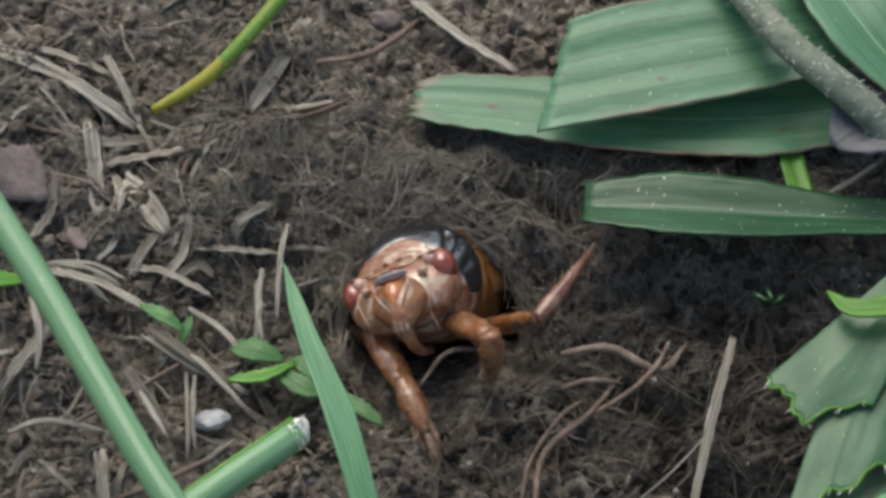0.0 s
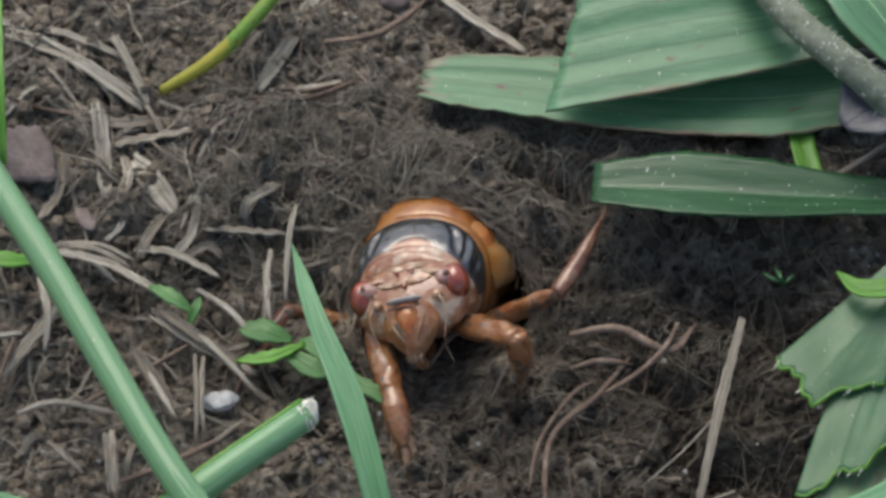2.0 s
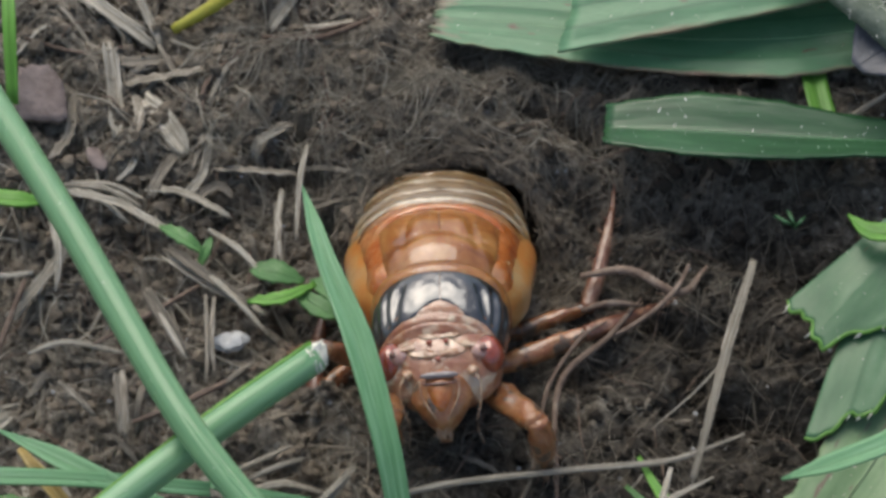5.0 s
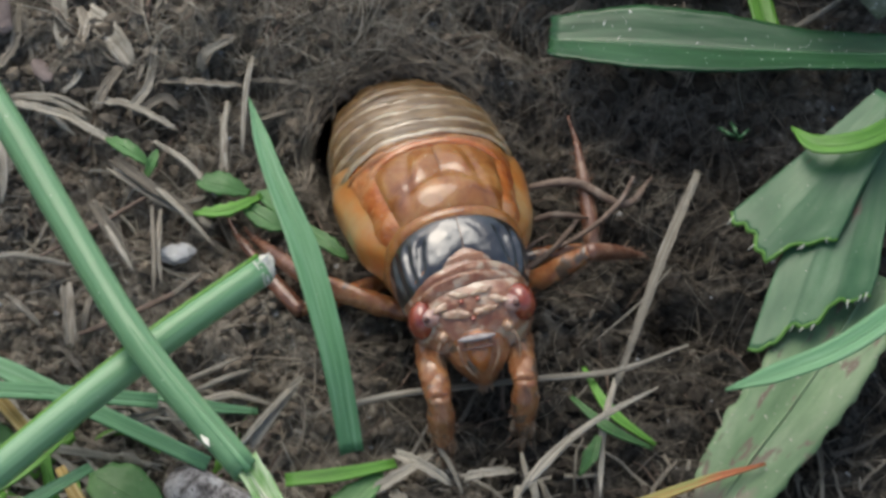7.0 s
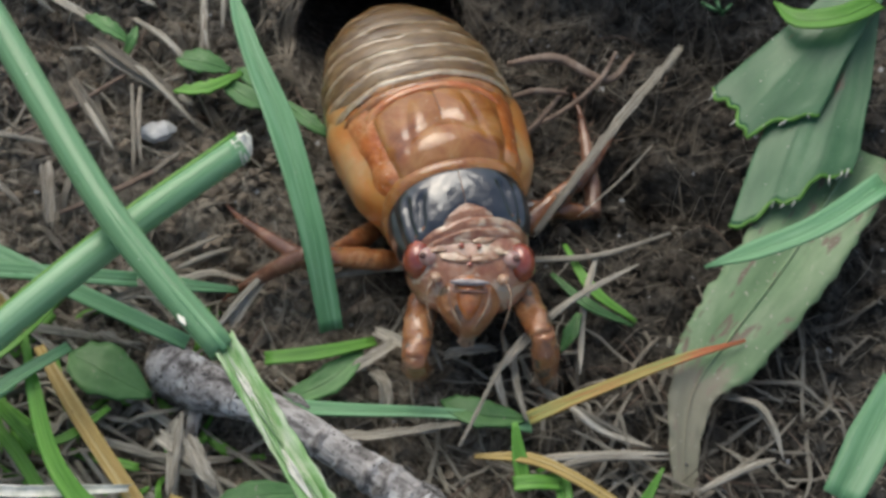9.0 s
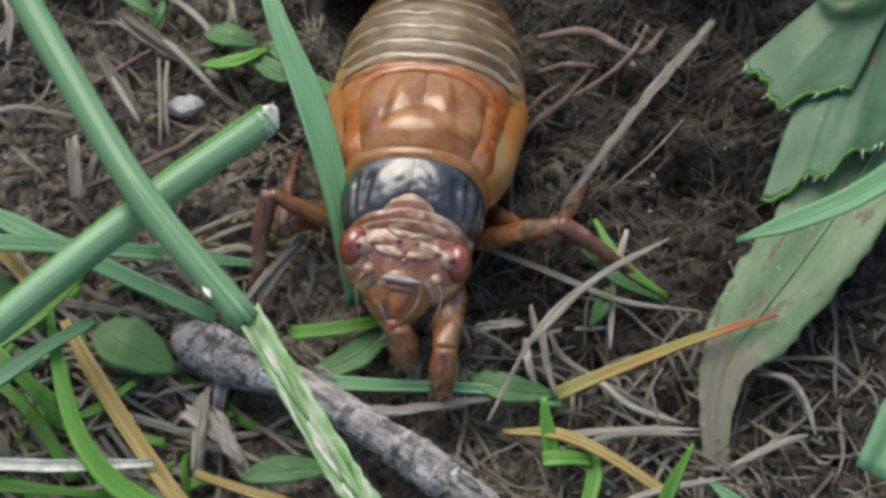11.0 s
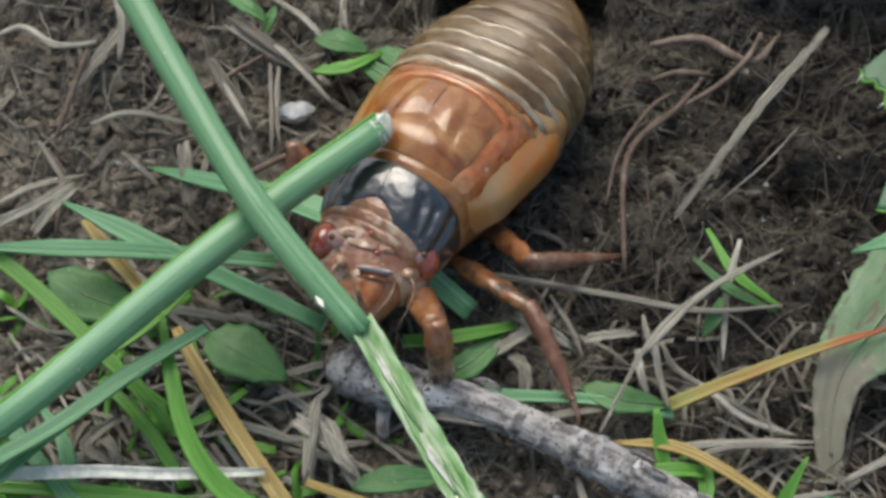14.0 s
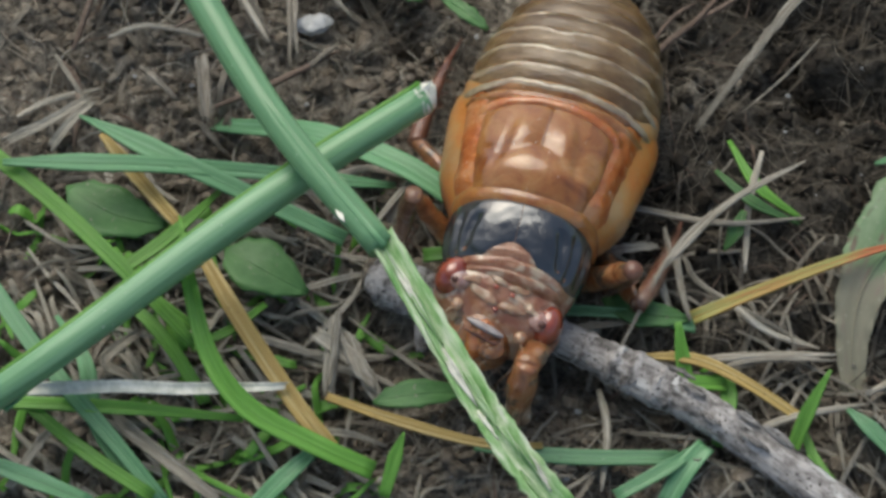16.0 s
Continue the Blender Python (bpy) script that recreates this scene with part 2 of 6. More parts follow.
DUSK = material("purple leaf", [(0.3, (0.05, 0.055, 0.07)), (0.6, (0.11, 0.12, 0.14)), (0.8, (0.2, 0.21, 0.23))], 1.0, 0.4,
                0.06, 1.5, 0.5, vary=0, uv=True, stretch=(6, 2, 1), trans=0.1, specks=((0.4, 0.42, 0.42), 0.74))
STEM = material("hairy stem", [(0.3, (0.12, 0.15, 0.105)), (0.55, (0.22, 0.255, 0.19)), (0.8, (0.34, 0.37, 0.3))], 1.2,
                0.6, 0.12, 3, 0.3, vary=0, specks=((0.62, 0.62, 0.56), 0.68))
YELLOW = material("yellowed grass", [(0.3, (0.33, 0.22, 0.06)), (0.52, (0.5, 0.37, 0.13)), (0.75, (0.66, 0.57, 0.32))], 1.0,
                  0.55, 0.05, 3, 0.4, vary=0.12, uv=True, stretch=(5, 0.8, 1), trans=0.2, veins=2, specks=((0.25, 0.16, 0.06), 0.74))
ORANGE = material("orange grass", [(0.36, (0.47, 0.24, 0.08)), (0.47, (0.46, 0.36, 0.11)), (0.6, (0.36, 0.38, 0.13))], 1.0,
                  0.5, 0.04, 3, 0.4, vary=0, uv=True, stretch=(3, 1.2, 1), trans=0.2, veins=2, vein_depth=0.2, tip=((0.55, 0.14, 0.07), 0.7))
SEED = material("seed sheath", [(0.36, (0.14, 0.34, 0.09)), (0.47, (0.3, 0.52, 0.22)), (0.57, (0.52, 0.66, 0.42)), (0.66, (0.76, 0.8, 0.68))], 1.2, 0.42,
                0.04, 3, 0.5, vary=0.15, uv=True, stretch=(3.2, 1.1, 1), trans=0.25)
WHITE = material("torn fibre", [(0.3, (0.5, 0.52, 0.42)), (0.6, (0.8, 0.79, 0.7))], 2, 0.6, 0.05, 4, 0.3, vary=0.1)
STONE = material("pale stone", [(0.3, (0.3, 0.31, 0.31)), (0.6, (0.52, 0.53, 0.53)), (0.8, (0.68, 0.69, 0.68))], 1.4, 0.45,
                 0.12, 2, 0.5, vary=0)
FLAKE = material("bark flake", [(0.3, (0.14, 0.11, 0.1)), (0.6, (0.25, 0.205, 0.19)), (0.8, (0.36, 0.31, 0.29))], 0.8, 0.8,
                 0.25, 2, 0.3, vary=0.1)
# specks on AMBER, BACK and FLAME are wet glints painted into the colour
AMBER = material("amber cuticle", [(0.34, (0.17, 0.06, 0.015)), (0.5, (0.31, 0.13, 0.035)), (0.66, (0.43, 0.22, 0.08))], 0.45,
                 0.4, 0.38, 0.9, 0.25, sss=0.3, coat=1.0, specks=((0.7, 0.55, 0.4), 0.74), vary=0, swirl=0.6, gloss=0.06)
BACK = material("red-brown back cuticle", [(0.34, (0.2, 0.058, 0.012)), (0.48, (0.32, 0.12, 0.027)), (0.6, (0.39, 0.175, 0.05)), (0.72, (0.46, 0.24, 0.09))], 0.5,
                0.42, 0.22, 0.85, 0.2, sss=0.3, coat=1.0, specks=((0.7, 0.55, 0.4), 0.76), vary=0, swirl=0.8, gloss=0.05)
FLAME = material("orange cuticle", [(0.32, (0.34, 0.07, 0.012)), (0.5, (0.48, 0.14, 0.026)), (0.68, (0.54, 0.25, 0.1))], 0.7,
                 0.34, 0.42, 1.0, 0.35, sss=0.3, coat=1.0, specks=((0.7, 0.55, 0.4), 0.74), vary=0, gloss=0.06)
WING = material("wing pad cuticle", [(0.36, (0.52, 0.155, 0.024)), (0.5, (0.5, 0.22, 0.055)), (0.64, (0.46, 0.29, 0.13))], 0.3,
                0.34, 0.1, 1.0, 0.4, sss=0.4, coat=0.8, vary=0, gloss=0.12)
TAN = material("tan cuticle", [(0.32, (0.08, 0.042, 0.015)), (0.5, (0.165, 0.1, 0.041)), (0.7, (0.29, 0.195, 0.095))], 0.6, 0.3,
               0.3, 1.0, 0.45, sss=0.2, coat=0.35, vary=0.06, stretch=(0.6, 1.6, 1), gloss=0.3)
# rim of the rings, its colour lightened to carry the highlights there
RIM = material("segment rim highlight", [(0.35, (0.16, 0.1, 0.05)), (0.5, (0.34, 0.255, 0.155)), (0.65, (0.52, 0.43, 0.3))], 0.5, 0.28, 0.1, 1.2, 0.6, sss=0.2,
               coat=1.0, vary=0.06)
CREAM = material("cream cuticle", [(0.36, (0.27, 0.12, 0.06)), (0.5, (0.4, 0.24, 0.145)), (0.68, (0.58, 0.44, 0.31))], 1.4, 0.34, 0.1, 2.5, 0.5, sss=0.2, coat=0.8, vary=0, gloss=0.1)
FACE = material("mottled face cuticle", [(0.36, (0.25, 0.085, 0.038)), (0.5, (0.36, 0.165, 0.085)), (0.66, (0.47, 0.28, 0.185))], 1.1,
                0.36, 0.22, 1.6, 0.5, sss=0.2, coat=0.9, vary=0, swirl=0.5, gloss=0.08, spots=((0.55, 0.41, 0.29), 0.55), spot_scale=1.1)
LIMB = material("limb cuticle", [(0.3, (0.14, 0.045, 0.016)), (0.46, (0.27, 0.105, 0.038)), (0.6, (0.36, 0.17, 0.07)), (0.75, (0.46, 0.28, 0.15))], 0.9, 0.3,
                0.24, 1.8, 0.5, sss=0.25, coat=0.7, vary=0.1, swirl=0.8, gloss=0.12, spots=((0.11, 0.075, 0.05), 0.57), spot_scale=0.9)
SHIN = material("dark limb cuticle", [(0.3, (0.09, 0.033, 0.02)), (0.52, (0.19, 0.08, 0.045)), (0.75, (0.36, 0.23, 0.155))], 0.8,
                0.32, 0.14, 2.0, 0.5, coat=0.5, vary=0.1)
BLACK = material("black cuticle", [(0.4, (0.004, 0.005, 0.007)), (0.62, (0.022, 0.025, 0.03))], 0.9, 0.3, 0.12, 1.4, 1.0,
                 coat=1.0, vary=0, gloss=0.08)
CLAW = material("muddy claw", [(0.35, (0.12, 0.065, 0.035)), (0.5, (0.27, 0.175, 0.11)), (0.65, (0.5, 0.41, 0.31))], 1.6, 0.45, 0.2, 3, 0.4, vary=0.1)
EYE = material("red eye", [(0.35, (0.17, 0.024, 0.012)), (0.6, (0.33, 0.065, 0.03))], 1.2, 0.22, 0, 3, 0.6, sss=0.15, coat=1.0,
               vary=0)
PUPIL = material("dark spot", [(0.3, (0.07, 0.03, 0.024)), (0.6, (0.15, 0.07, 0.055))], 1.2, 0.2, 0, 3, 0.5, vary=0)
PINKISH = material("pinkish cuticle", [(0.3, (0.36, 0.17, 0.13)), (0.55, (0.5, 0.32, 0.27)), (0.75, (0.6, 0.46, 0.4))], 1.6, 0.22, 0.05, 2.5, 0.5, sss=0.2, coat=0.8, vary=0, gloss=0.06)
BLUISH = material("pale face plate", [(0.3, (0.27, 0.23, 0.22)), (0.6, (0.42, 0.39, 0.39))], 2, 0.5, 0.1, 3, 0.4, vary=0)


# ---- mesh helpers, in millimetres ----
def part(name, bm, mat, parent=None, label="", smooth=True):
    """Links a bmesh, drawn in millimetres, as one mesh object."""
    mesh = bpy.data.meshes.new(name)
    bmesh.ops.scale(bm, vec=(MM, MM, MM), verts=bm.verts)
    bm.normal_update()
    bm.to_mesh(mesh)
    bm.free()
    for poly in mesh.polygons:
        poly.use_smooth = smooth
    for each in mat if isinstance(mat, tuple) else (mat,):
        mesh.materials.append(each)
    ob = new(name, mesh)
    if parent:
        ob.parent = parent
    if label:
        ob["label"] = label
    return ob


def empty(name):
    ob = new(name)
    ob.empty_display_size = 0.002
    return ob


def spline(points, steps):
    """Catmull-Rom through the points, steps to a span."""
    p = [Vector(q) for q in points]
    p = [2 * p[0] - p[1]] + p + [2 * p[-1] - p[-2]]
    line = []
    for i in range(1, len(p) - 2):
        for k in range(steps):
            t = k / steps
            a, b, c, d = p[i - 1], p[i], p[i + 1], p[i + 2]
            line.append(0.5 * (2 * b + (c - a) * t + (2 * a - 5 * b + 4 * c - d) * t * t
                               + (3 * b - a - 3 * c + d) * t * t * t))
    line.append(p[-2])
    return line


def profile(table, f):
    """A value at f (0 to 1) from (position, value) rows."""
    for (a, u), (b, v) in zip(table, table[1:]):
        if f <= b:
            return u + (v - u) * max(0.0, min(1.0, (f - a) / (b - a)))
    return table[-1][1]


def tube(bm, points, widths, sides=6, steps=4, rough=0.0, seed=0, flat=1.0):
    """A round stalk along the points; widths: (position, diameter)."""
    rnd = random.Random(seed)
    uv = bm.loops.layers.uv.verify()
    line = spline(points, steps)
    n = len(line)
    rings = []
    for i, c in enumerate(line):
        way = (line[min(i + 1, n - 1)] - line[max(i - 1, 0)]).normalized()
        side = way.cross(Vector((0, 0, 1)))
        side = side.normalized() if side.length > 0.1 else Vector((1, 0, 0))
        up = side.cross(way)
        r = profile(widths, i / (n - 1)) / 2
        rings.append([bm.verts.new(c + (side * math.cos(a) + up * math.sin(a) * flat) * r * (1 + rnd.uniform(-rough, rough)))
                      for a in (2 * math.pi * k / sides for k in range(sides))])
    for i in range(n - 1):
        for k in range(sides):
            j = (k + 1) % sides
            face = bm.faces.new((rings[i][k], rings[i][j], rings[i + 1][j], rings[i + 1][k]))
            for loop, (u, v) in zip(face.loops, ((k, i), (k + 1, i), (k + 1, i + 1), (k, i + 1))):
                loop[uv].uv = (u / sides, v / 6)
    bm.faces.new(reversed(rings[0]))
    bm.faces.new(rings[-1])
    return bm


def ribbon(bm, points, widths, fold=0.25, thick=0.12, steps=5, across=6, ribs=0.0, lean=0.0, wave=0.0, jag=0.0, seed=0, skew=0.0):
    """A leaf or grass blade along the points, with a keel of depth fold, a thickness, ribs along it and a wavy edge.
    lean: degrees by which it rolls about its length; skew: how far its first end is cut aslant."""
    rnd = random.Random(seed)
    uv = bm.loops.layers.uv.verify()
    line = spline(points, steps)
    n = len(line)
    top, low = [], []
    turn = 0.0
    for i, c in enumerate(line):
        f = i / (n - 1)
        way = (line[min(i + 1, n - 1)] - line[max(i - 1, 0)]).normalized()
        side = way.cross(Vector((0, 0, 1)))
        side = side.normalized() if side.length > 0.1 else Vector((1, 0, 0))
        up = side.cross(way)
        ang = radians(lean)
        side, up = side * math.cos(ang) + up * math.sin(ang), up * math.cos(ang) - side * math.sin(ang)
        half = profile(widths, f) / 2
        turn += rnd.uniform(-1, 1)
        a, b = [], []
        for k in range(across + 1):
            s = 2 * k / across - 1
            lift = fold * half * abs(s) + ribs * math.cos(s * 11.0) + wave * abs(s) ** 3 * math.sin(turn + 2.2 * i + 3 * s)
            push = way * ((rnd.uniform(-jag, jag) if i in (0, n - 1) else 0.0) - skew * s * max(0.0, 1 - 4 * f))
            edge = s * half * (1 + (rnd.uniform(-wave, wave) * 0.35 if abs(s) > 0.9 else 0.0))
            q = c + side * edge + up * lift + push
            a.append(bm.verts.new(q + up * thick / 2))
            b.append(bm.verts.new(q - up * thick / 2))
        top.append(a)
        low.append(b)

    def quad(vs, us):
        face = bm.faces.new(vs)
        for loop, q in zip(face.loops, us):
            loop[uv].uv = q
    for i in range(n - 1):
        for k in range(across):
            us = [(k / across, i / 6), ((k + 1) / across, i / 6), ((k + 1) / across, (i + 1) / 6), (k / across, (i + 1) / 6)]
            quad((top[i][k], top[i][k + 1], top[i + 1][k + 1], top[i + 1][k]), us)
            quad((low[i + 1][k], low[i + 1][k + 1], low[i][k + 1], low[i][k]), us[::-1])
        quad((top[i + 1][0], low[i + 1][0], low[i][0], top[i][0]), [(0, i / 6)] * 4)
        quad((top[i][-1], low[i][-1], low[i + 1][-1], top[i + 1][-1]), [(1, i / 6)] * 4)
    for k in range(across):
        quad((top[0][k + 1], top[0][k], low[0][k], low[0][k + 1]), [(k / across, 0)] * 4)
        quad((top[-1][k], top[-1][k + 1], low[-1][k + 1], low[-1][k]), [(k / across, n / 6)] * 4)
    return bm


def loft(bm, sections, sides=28, squash=2.2, caps=True):
    """Rings along y: (y, half width, top, bottom). Forward is -y, up is z."""
    rings = []
    for y, half, top, bottom in sections:
        ring = []
        for k in range(sides):
            a = 2 * math.pi * k / sides
            c, s = math.cos(a), math.sin(a)
            e = 2.0 / squash
            px = half * math.copysign(abs(c) ** e, c)
            mid, tall = (top + bottom) / 2, (top - bottom) / 2
            ring.append(bm.verts.new((px, y, mid + tall * math.copysign(abs(s) ** e, s))))
        rings.append(ring)
    for p, q in zip(rings, rings[1:]):
        for k in range(sides):
            j = (k + 1) % sides
            bm.faces.new((p[k], p[j], q[j], q[k]))
    if caps:
        bm.faces.new(rings[0][::-1])
        bm.faces.new(rings[-1])
    bmesh.ops.recalc_face_normals(bm, faces=bm.faces)
    return bm


def ball(bm, at, radii, turn=None, rings=14):
    m = Matrix.Translation(at) @ (turn or Matrix()) @ Matrix.Diagonal((*radii, 1))
    bmesh.ops.create_uvsphere(bm, u_segments=rings + 6, v_segments=rings, radius=1, matrix=m)
    return bm


# ---- ground ----
HOLE, HOLE_R, HOLE_Y = (-0.2, 2.9), 4.7, 0.85
TUNNEL = Vector((0.02, math.cos(radians(37)), -math.sin(radians(37))))


CREVICES = [(3.2, 10.3, 8.2, 8.6, 0.9, 2.6), (-9.6, 9.6, -8.2, 9.2, 0.9, 2.2), (5.5, 6.4, 7.5, 4.2, 0.8, 1.6), (9.5, 4.5, 14.0, 7.5, 1.1, 1.8),
            (-7.4, 5.0, -6.2, 2.0, 0.8, 1.8), (-16.0, 6.5, -12.5, 4.0, 0.8, 1.3), (2.0, -6.0, 6.0, -8.0, 0.9, 1.3), (12.0, -3.0, 13.5, -7.5, 1.0, 1.8),
            (-12.0, -9.0, -7.0, -11.5, 0.9, 1.5), (-18.5, 15.0, -15.0, 13.5, 0.8, 1.4), (4.0, -16.0, 9.0, -18.0, 0.9, 1.5), (0.5, 15.5, 5.0, 14.6, 0.7, 1.3),
            (7.0, 2.5, 11.0, 0.5, 1.2, 1.6), (9.0, -1.0, 15.0, -3.5, 1.5, 1.8), (3.5, -4.0, 7.0, -4.5, 1.3, 1.4), (-9.0, -1.5, -6.5, -4.0, 1.1, 1.5),
            (13.0, 3.5, 20.0, 1.0, 2.4, 3.0), (12.0, -6.0, 18.0, -9.0, 1.8, 2.2), (-10.5, 7.5, -7.5, 6.5, 1.1, 2.2), (8.0, 13.5, 16.0, 12.0, 1.6, 2.0)]


def smooth_step(a, b, v):
    f = max(0.0, min(1.0, (v - a) / (b - a)))
    return f * f * (3 - 2 * f)


def ground_height(x, y):
    """Height of the soil in millimetres: a low bank behind the burrow, clods and crumbs."""
    bank = 3.4 * smooth_step(2.0, 10.5, y) + 1.2 * smooth_step(4, 16, x) * smooth_step(-14, -2, y)
    v = Vector((x, y, 0))
    z = bank + 1.2 * noise.fractal(v * 0.16, 1.0, 2.1, 3)
    z += 0.75 * noise.fractal(v * 0.5 + Vector((9, 3, 1)), 0.9, 2.1, 3)
    w = v + 2.2 * noise.noise_vector(v * 0.22) + 0.7 * noise.noise_vector(v * 0.8)
    w = Vector((0.55 * w.x + 0.25 * w.y, 1.15 * w.y, 0))
    lumps = noise.noise(w * 0.8 + Vector((4, 7, 2)))
    crumb = noise.noise(w * 1.9 + Vector((1, 8, 5)))
    z += 0.75 * lumps + 0.42 * abs(crumb) + 0.3 * crumb + 0.22 * noise.noise(v * 3.7) + 0.12 * noise.noise(v * 6.1)
    for ax, ay, bx, by, wide, deep in CREVICES:
        f = max(0.0, min(1.0, ((x - ax) * (bx - ax) + (y - ay) * (by - ay)) / ((bx - ax) ** 2 + (by - ay) ** 2)))
        gap = math.hypot(x - ax - f * (bx - ax), y - ay - f * (by - ay)) / wide
        if gap < 1.6:
            z -= deep * math.exp(-(gap + 0.35 * noise.noise(v * 0.9)) ** 2 * 2.5)
    near = math.hypot(x - HOLE[0], (y - HOLE[1]) / HOLE_Y)
    return z - 0.9 * (1 - smooth_step(HOLE_R, HOLE_R + 3.5, near)) * (1 if y < HOLE[1] else 0.3)


def build_ground():
    x0, x1, y0, y1, step = -34.0, 34.0, -44.0, 36.0, 0.27
    nx, ny = int((x1 - x0) / step) + 1, int((y1 - y0) / step) + 1
    verts, faces = [], []
    for j in range(ny):
        for i in range(nx):
            x, y = x0 + i * step, y0 + j * step
            dx, dy = x - HOLE[0], (y - HOLE[1]) / HOLE_Y
            rho = math.hypot(dx, dy) / HOLE_R * (1 + 0.07 * noise.noise(Vector((dx, dy, 3)) * 0.35))
            if rho < 1:
                ux, uy = (dx, dy) if rho > 1e-6 else (1.0, 0.0)
                far = math.hypot(ux, uy)
                ux, uy = ux / far, uy / far
                deep = 24 * max(0.0, (1 - max(rho, 0.35)) / 0.65) ** 1.2
                wide = HOLE_R * (1.0 if rho > 0.35 else rho / 0.35)
                bump = 0.5 * noise.fractal(Vector((ux * 4, uy * 4, deep * 0.5)), 1, 2, 3)
                z = ground_height(HOLE[0] + ux * HOLE_R, HOLE[1] + uy * HOLE_R * HOLE_Y)
                keep = math.exp(-deep / 4)
                q = Vector((HOLE[0] + ux * (wide + bump), HOLE[1] + uy * HOLE_Y * (wide + bump), z * keep)) + TUNNEL * deep
                verts.append(q * MM)
            else:
                verts.append(Vector((x, y, ground_height(x, y))) * MM)
    for j in range(ny - 1):
        for i in range(nx - 1):
            a = j * nx + i
            faces.append((a, a + 1, a + nx + 1, a + nx))
    # the sheet goes on, coarser, to the horizon
    rim = ([i for i in range(nx)] + [j * nx + nx - 1 for j in range(1, ny)]
           + [(ny - 1) * nx + i for i in range(nx - 2, -1, -1)] + [j * nx for j in range(ny - 2, 0, -1)])
    last = rim
    for reach in (1.3, 2.2, 6, 30, 300, 30000):
        ring = []
        for k in rim:
            v = verts[k]
            z = ground_height(v.x / MM * reach, v.y / MM * reach) * MM if reach < 10 else 0.0
            ring.append(len(verts))
            verts.append(Vector((v.x * reach, v.y * reach, z)))
        for k in range(len(rim)):
            j = (k + 1) % len(rim)
            faces.append((last[k], ring[k], ring[j], last[j]))
        last = ring
    mesh = bpy.data.meshes.new("ground")
    mesh.from_pydata(verts, [], faces)
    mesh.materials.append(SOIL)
    for poly in mesh.polygons:
        poly.use_smooth = True
    return tagged(new("ground", mesh), "dark brown crumbly bare soil with a round burrow", "soil", kind="structure")


build_ground()


# ---- nymph ----
def grow_leg(nymph, name, side, hip, lengths, girth, claw):
    """A leg of two keyed bones; each lies along its own +y."""
    a, b = lengths
    bm = bmesh.new()
    fat, thin = girth
    tube(bm, [(0, -0.3, 0), (0, a * 0.3, 0), (0, a * 0.7, 0), (0, a, 0)],
         [(0, fat * 0.55), (0.3, fat), (0.65, fat * 0.88), (1, thin * (1.5 if claw else 1.1))], 14, 6, 0.04, 3, 0.82)
    for v in bm.verts:
        v.co += Vector((noise.noise(v.co * 1.3), 0, noise.noise(v.co * 1.5 + Vector((5, 0, 0))))) * fat * 0.09
    if claw:
        for k in range(3):
            tube(bm, [(0, a * (0.45 + 0.18 * k), -fat * 0.4), (0, a * (0.55 + 0.18 * k), -fat * 0.75)],
                 [(0, 0.28), (1, 0.05)], 6, 2)
    femur = part(name, bm, LIMB, nymph)
    bm = bmesh.new()
    tube(bm, [(0, -0.15, 0), (0, b * 0.3, 0.08), (0, b * 0.62, 0.02), (0, b * (0.85 if claw else 1), -0.12)],
         [(0, thin * 1.35), (0.3, thin * 1.85), (0.6, thin * 1.5), (1, thin * 0.6)] if claw else
         [(0, thin * 1.15), (0.25, thin * 1.3), (0.7, thin * 0.9), (1, thin * 0.45)], 14, 6, 0.05, 5, 0.85 if claw else 1.0)
    shank = len(bm.faces)
    if claw:
        for x, long in ((-1, 1.1), (1, 1.0), (-0.1, 1.28)):
            tube(bm, [(x * 0.25, b * 0.6, -0.15), (x * 0.42, b * 0.82 * long, -0.4), (x * 0.3, b * 0.98 * long, -0.75), (x * 0.22, b * 1.1 * long, -1.2)],
                 [(0, thin * 0.7), (0.5, thin * 0.5), (0.8, thin * 0.3), (1, 0.05)], 8, 4, 0.08, 3)
    else:
        tube(bm, [(0, b * 0.95, -0.06), (0, b * 1.12, -0.25), (0.12, b * 1.25, -0.4)], [(0, thin * 0.5), (0.6, 0.16), (1, 0.05)], 7, 3)
        tube(bm, [(0, b * 1.1, -0.22), (-0.15, b * 1.24, -0.38)], [(0, 0.16), (1, 0.04)], 6, 2)
        for k in range(4):
            tube(bm, [(0, b * (0.45 + 0.14 * k), -thin * 0.3), (side * 0.22, b * (0.5 + 0.14 * k), -thin * 0.9)], [(0, 0.12), (1, 0.02)], 5, 2)
    claws = len(bm.faces)
    rnd = random.Random(17)
    for _ in range(34):
        y, a = b * rnd.uniform(0.05, 0.95), rnd.uniform(0, 2 * math.pi)
        out = Vector((math.cos(a), 0, math.sin(a)))
        p = Vector((0, y, 0)) + out * thin * (0.72 if claw else 0.4)
        tube(bm, [p, p + out * 0.15 + Vector((0, 0.12, 0)), p + out * rnd.uniform(0.2, 0.42) + Vector((0, rnd.uniform(0.2, 0.4), 0))], [(0, 0.045), (1, 0.015)], 4, 2)
    for k, each in enumerate(bm.faces):
        each.material_index = (k >= shank) + (k >= claws)
    tibia = part("shin", bm, (LIMB, CLAW, CREAM) if claw else (SHIN, SHIN, CREAM), femur, "shin with muddy pale claws" if claw else "dark slender shin with spines")
    return {"hip": Vector(hip), "lengths": lengths, "side": side, "spread": 0.08 if claw else 0.8, "rise": 1.6 if claw else (0.45 if name == "middle_leg" else 0.02), "femur": femur, "tibia": tibia}


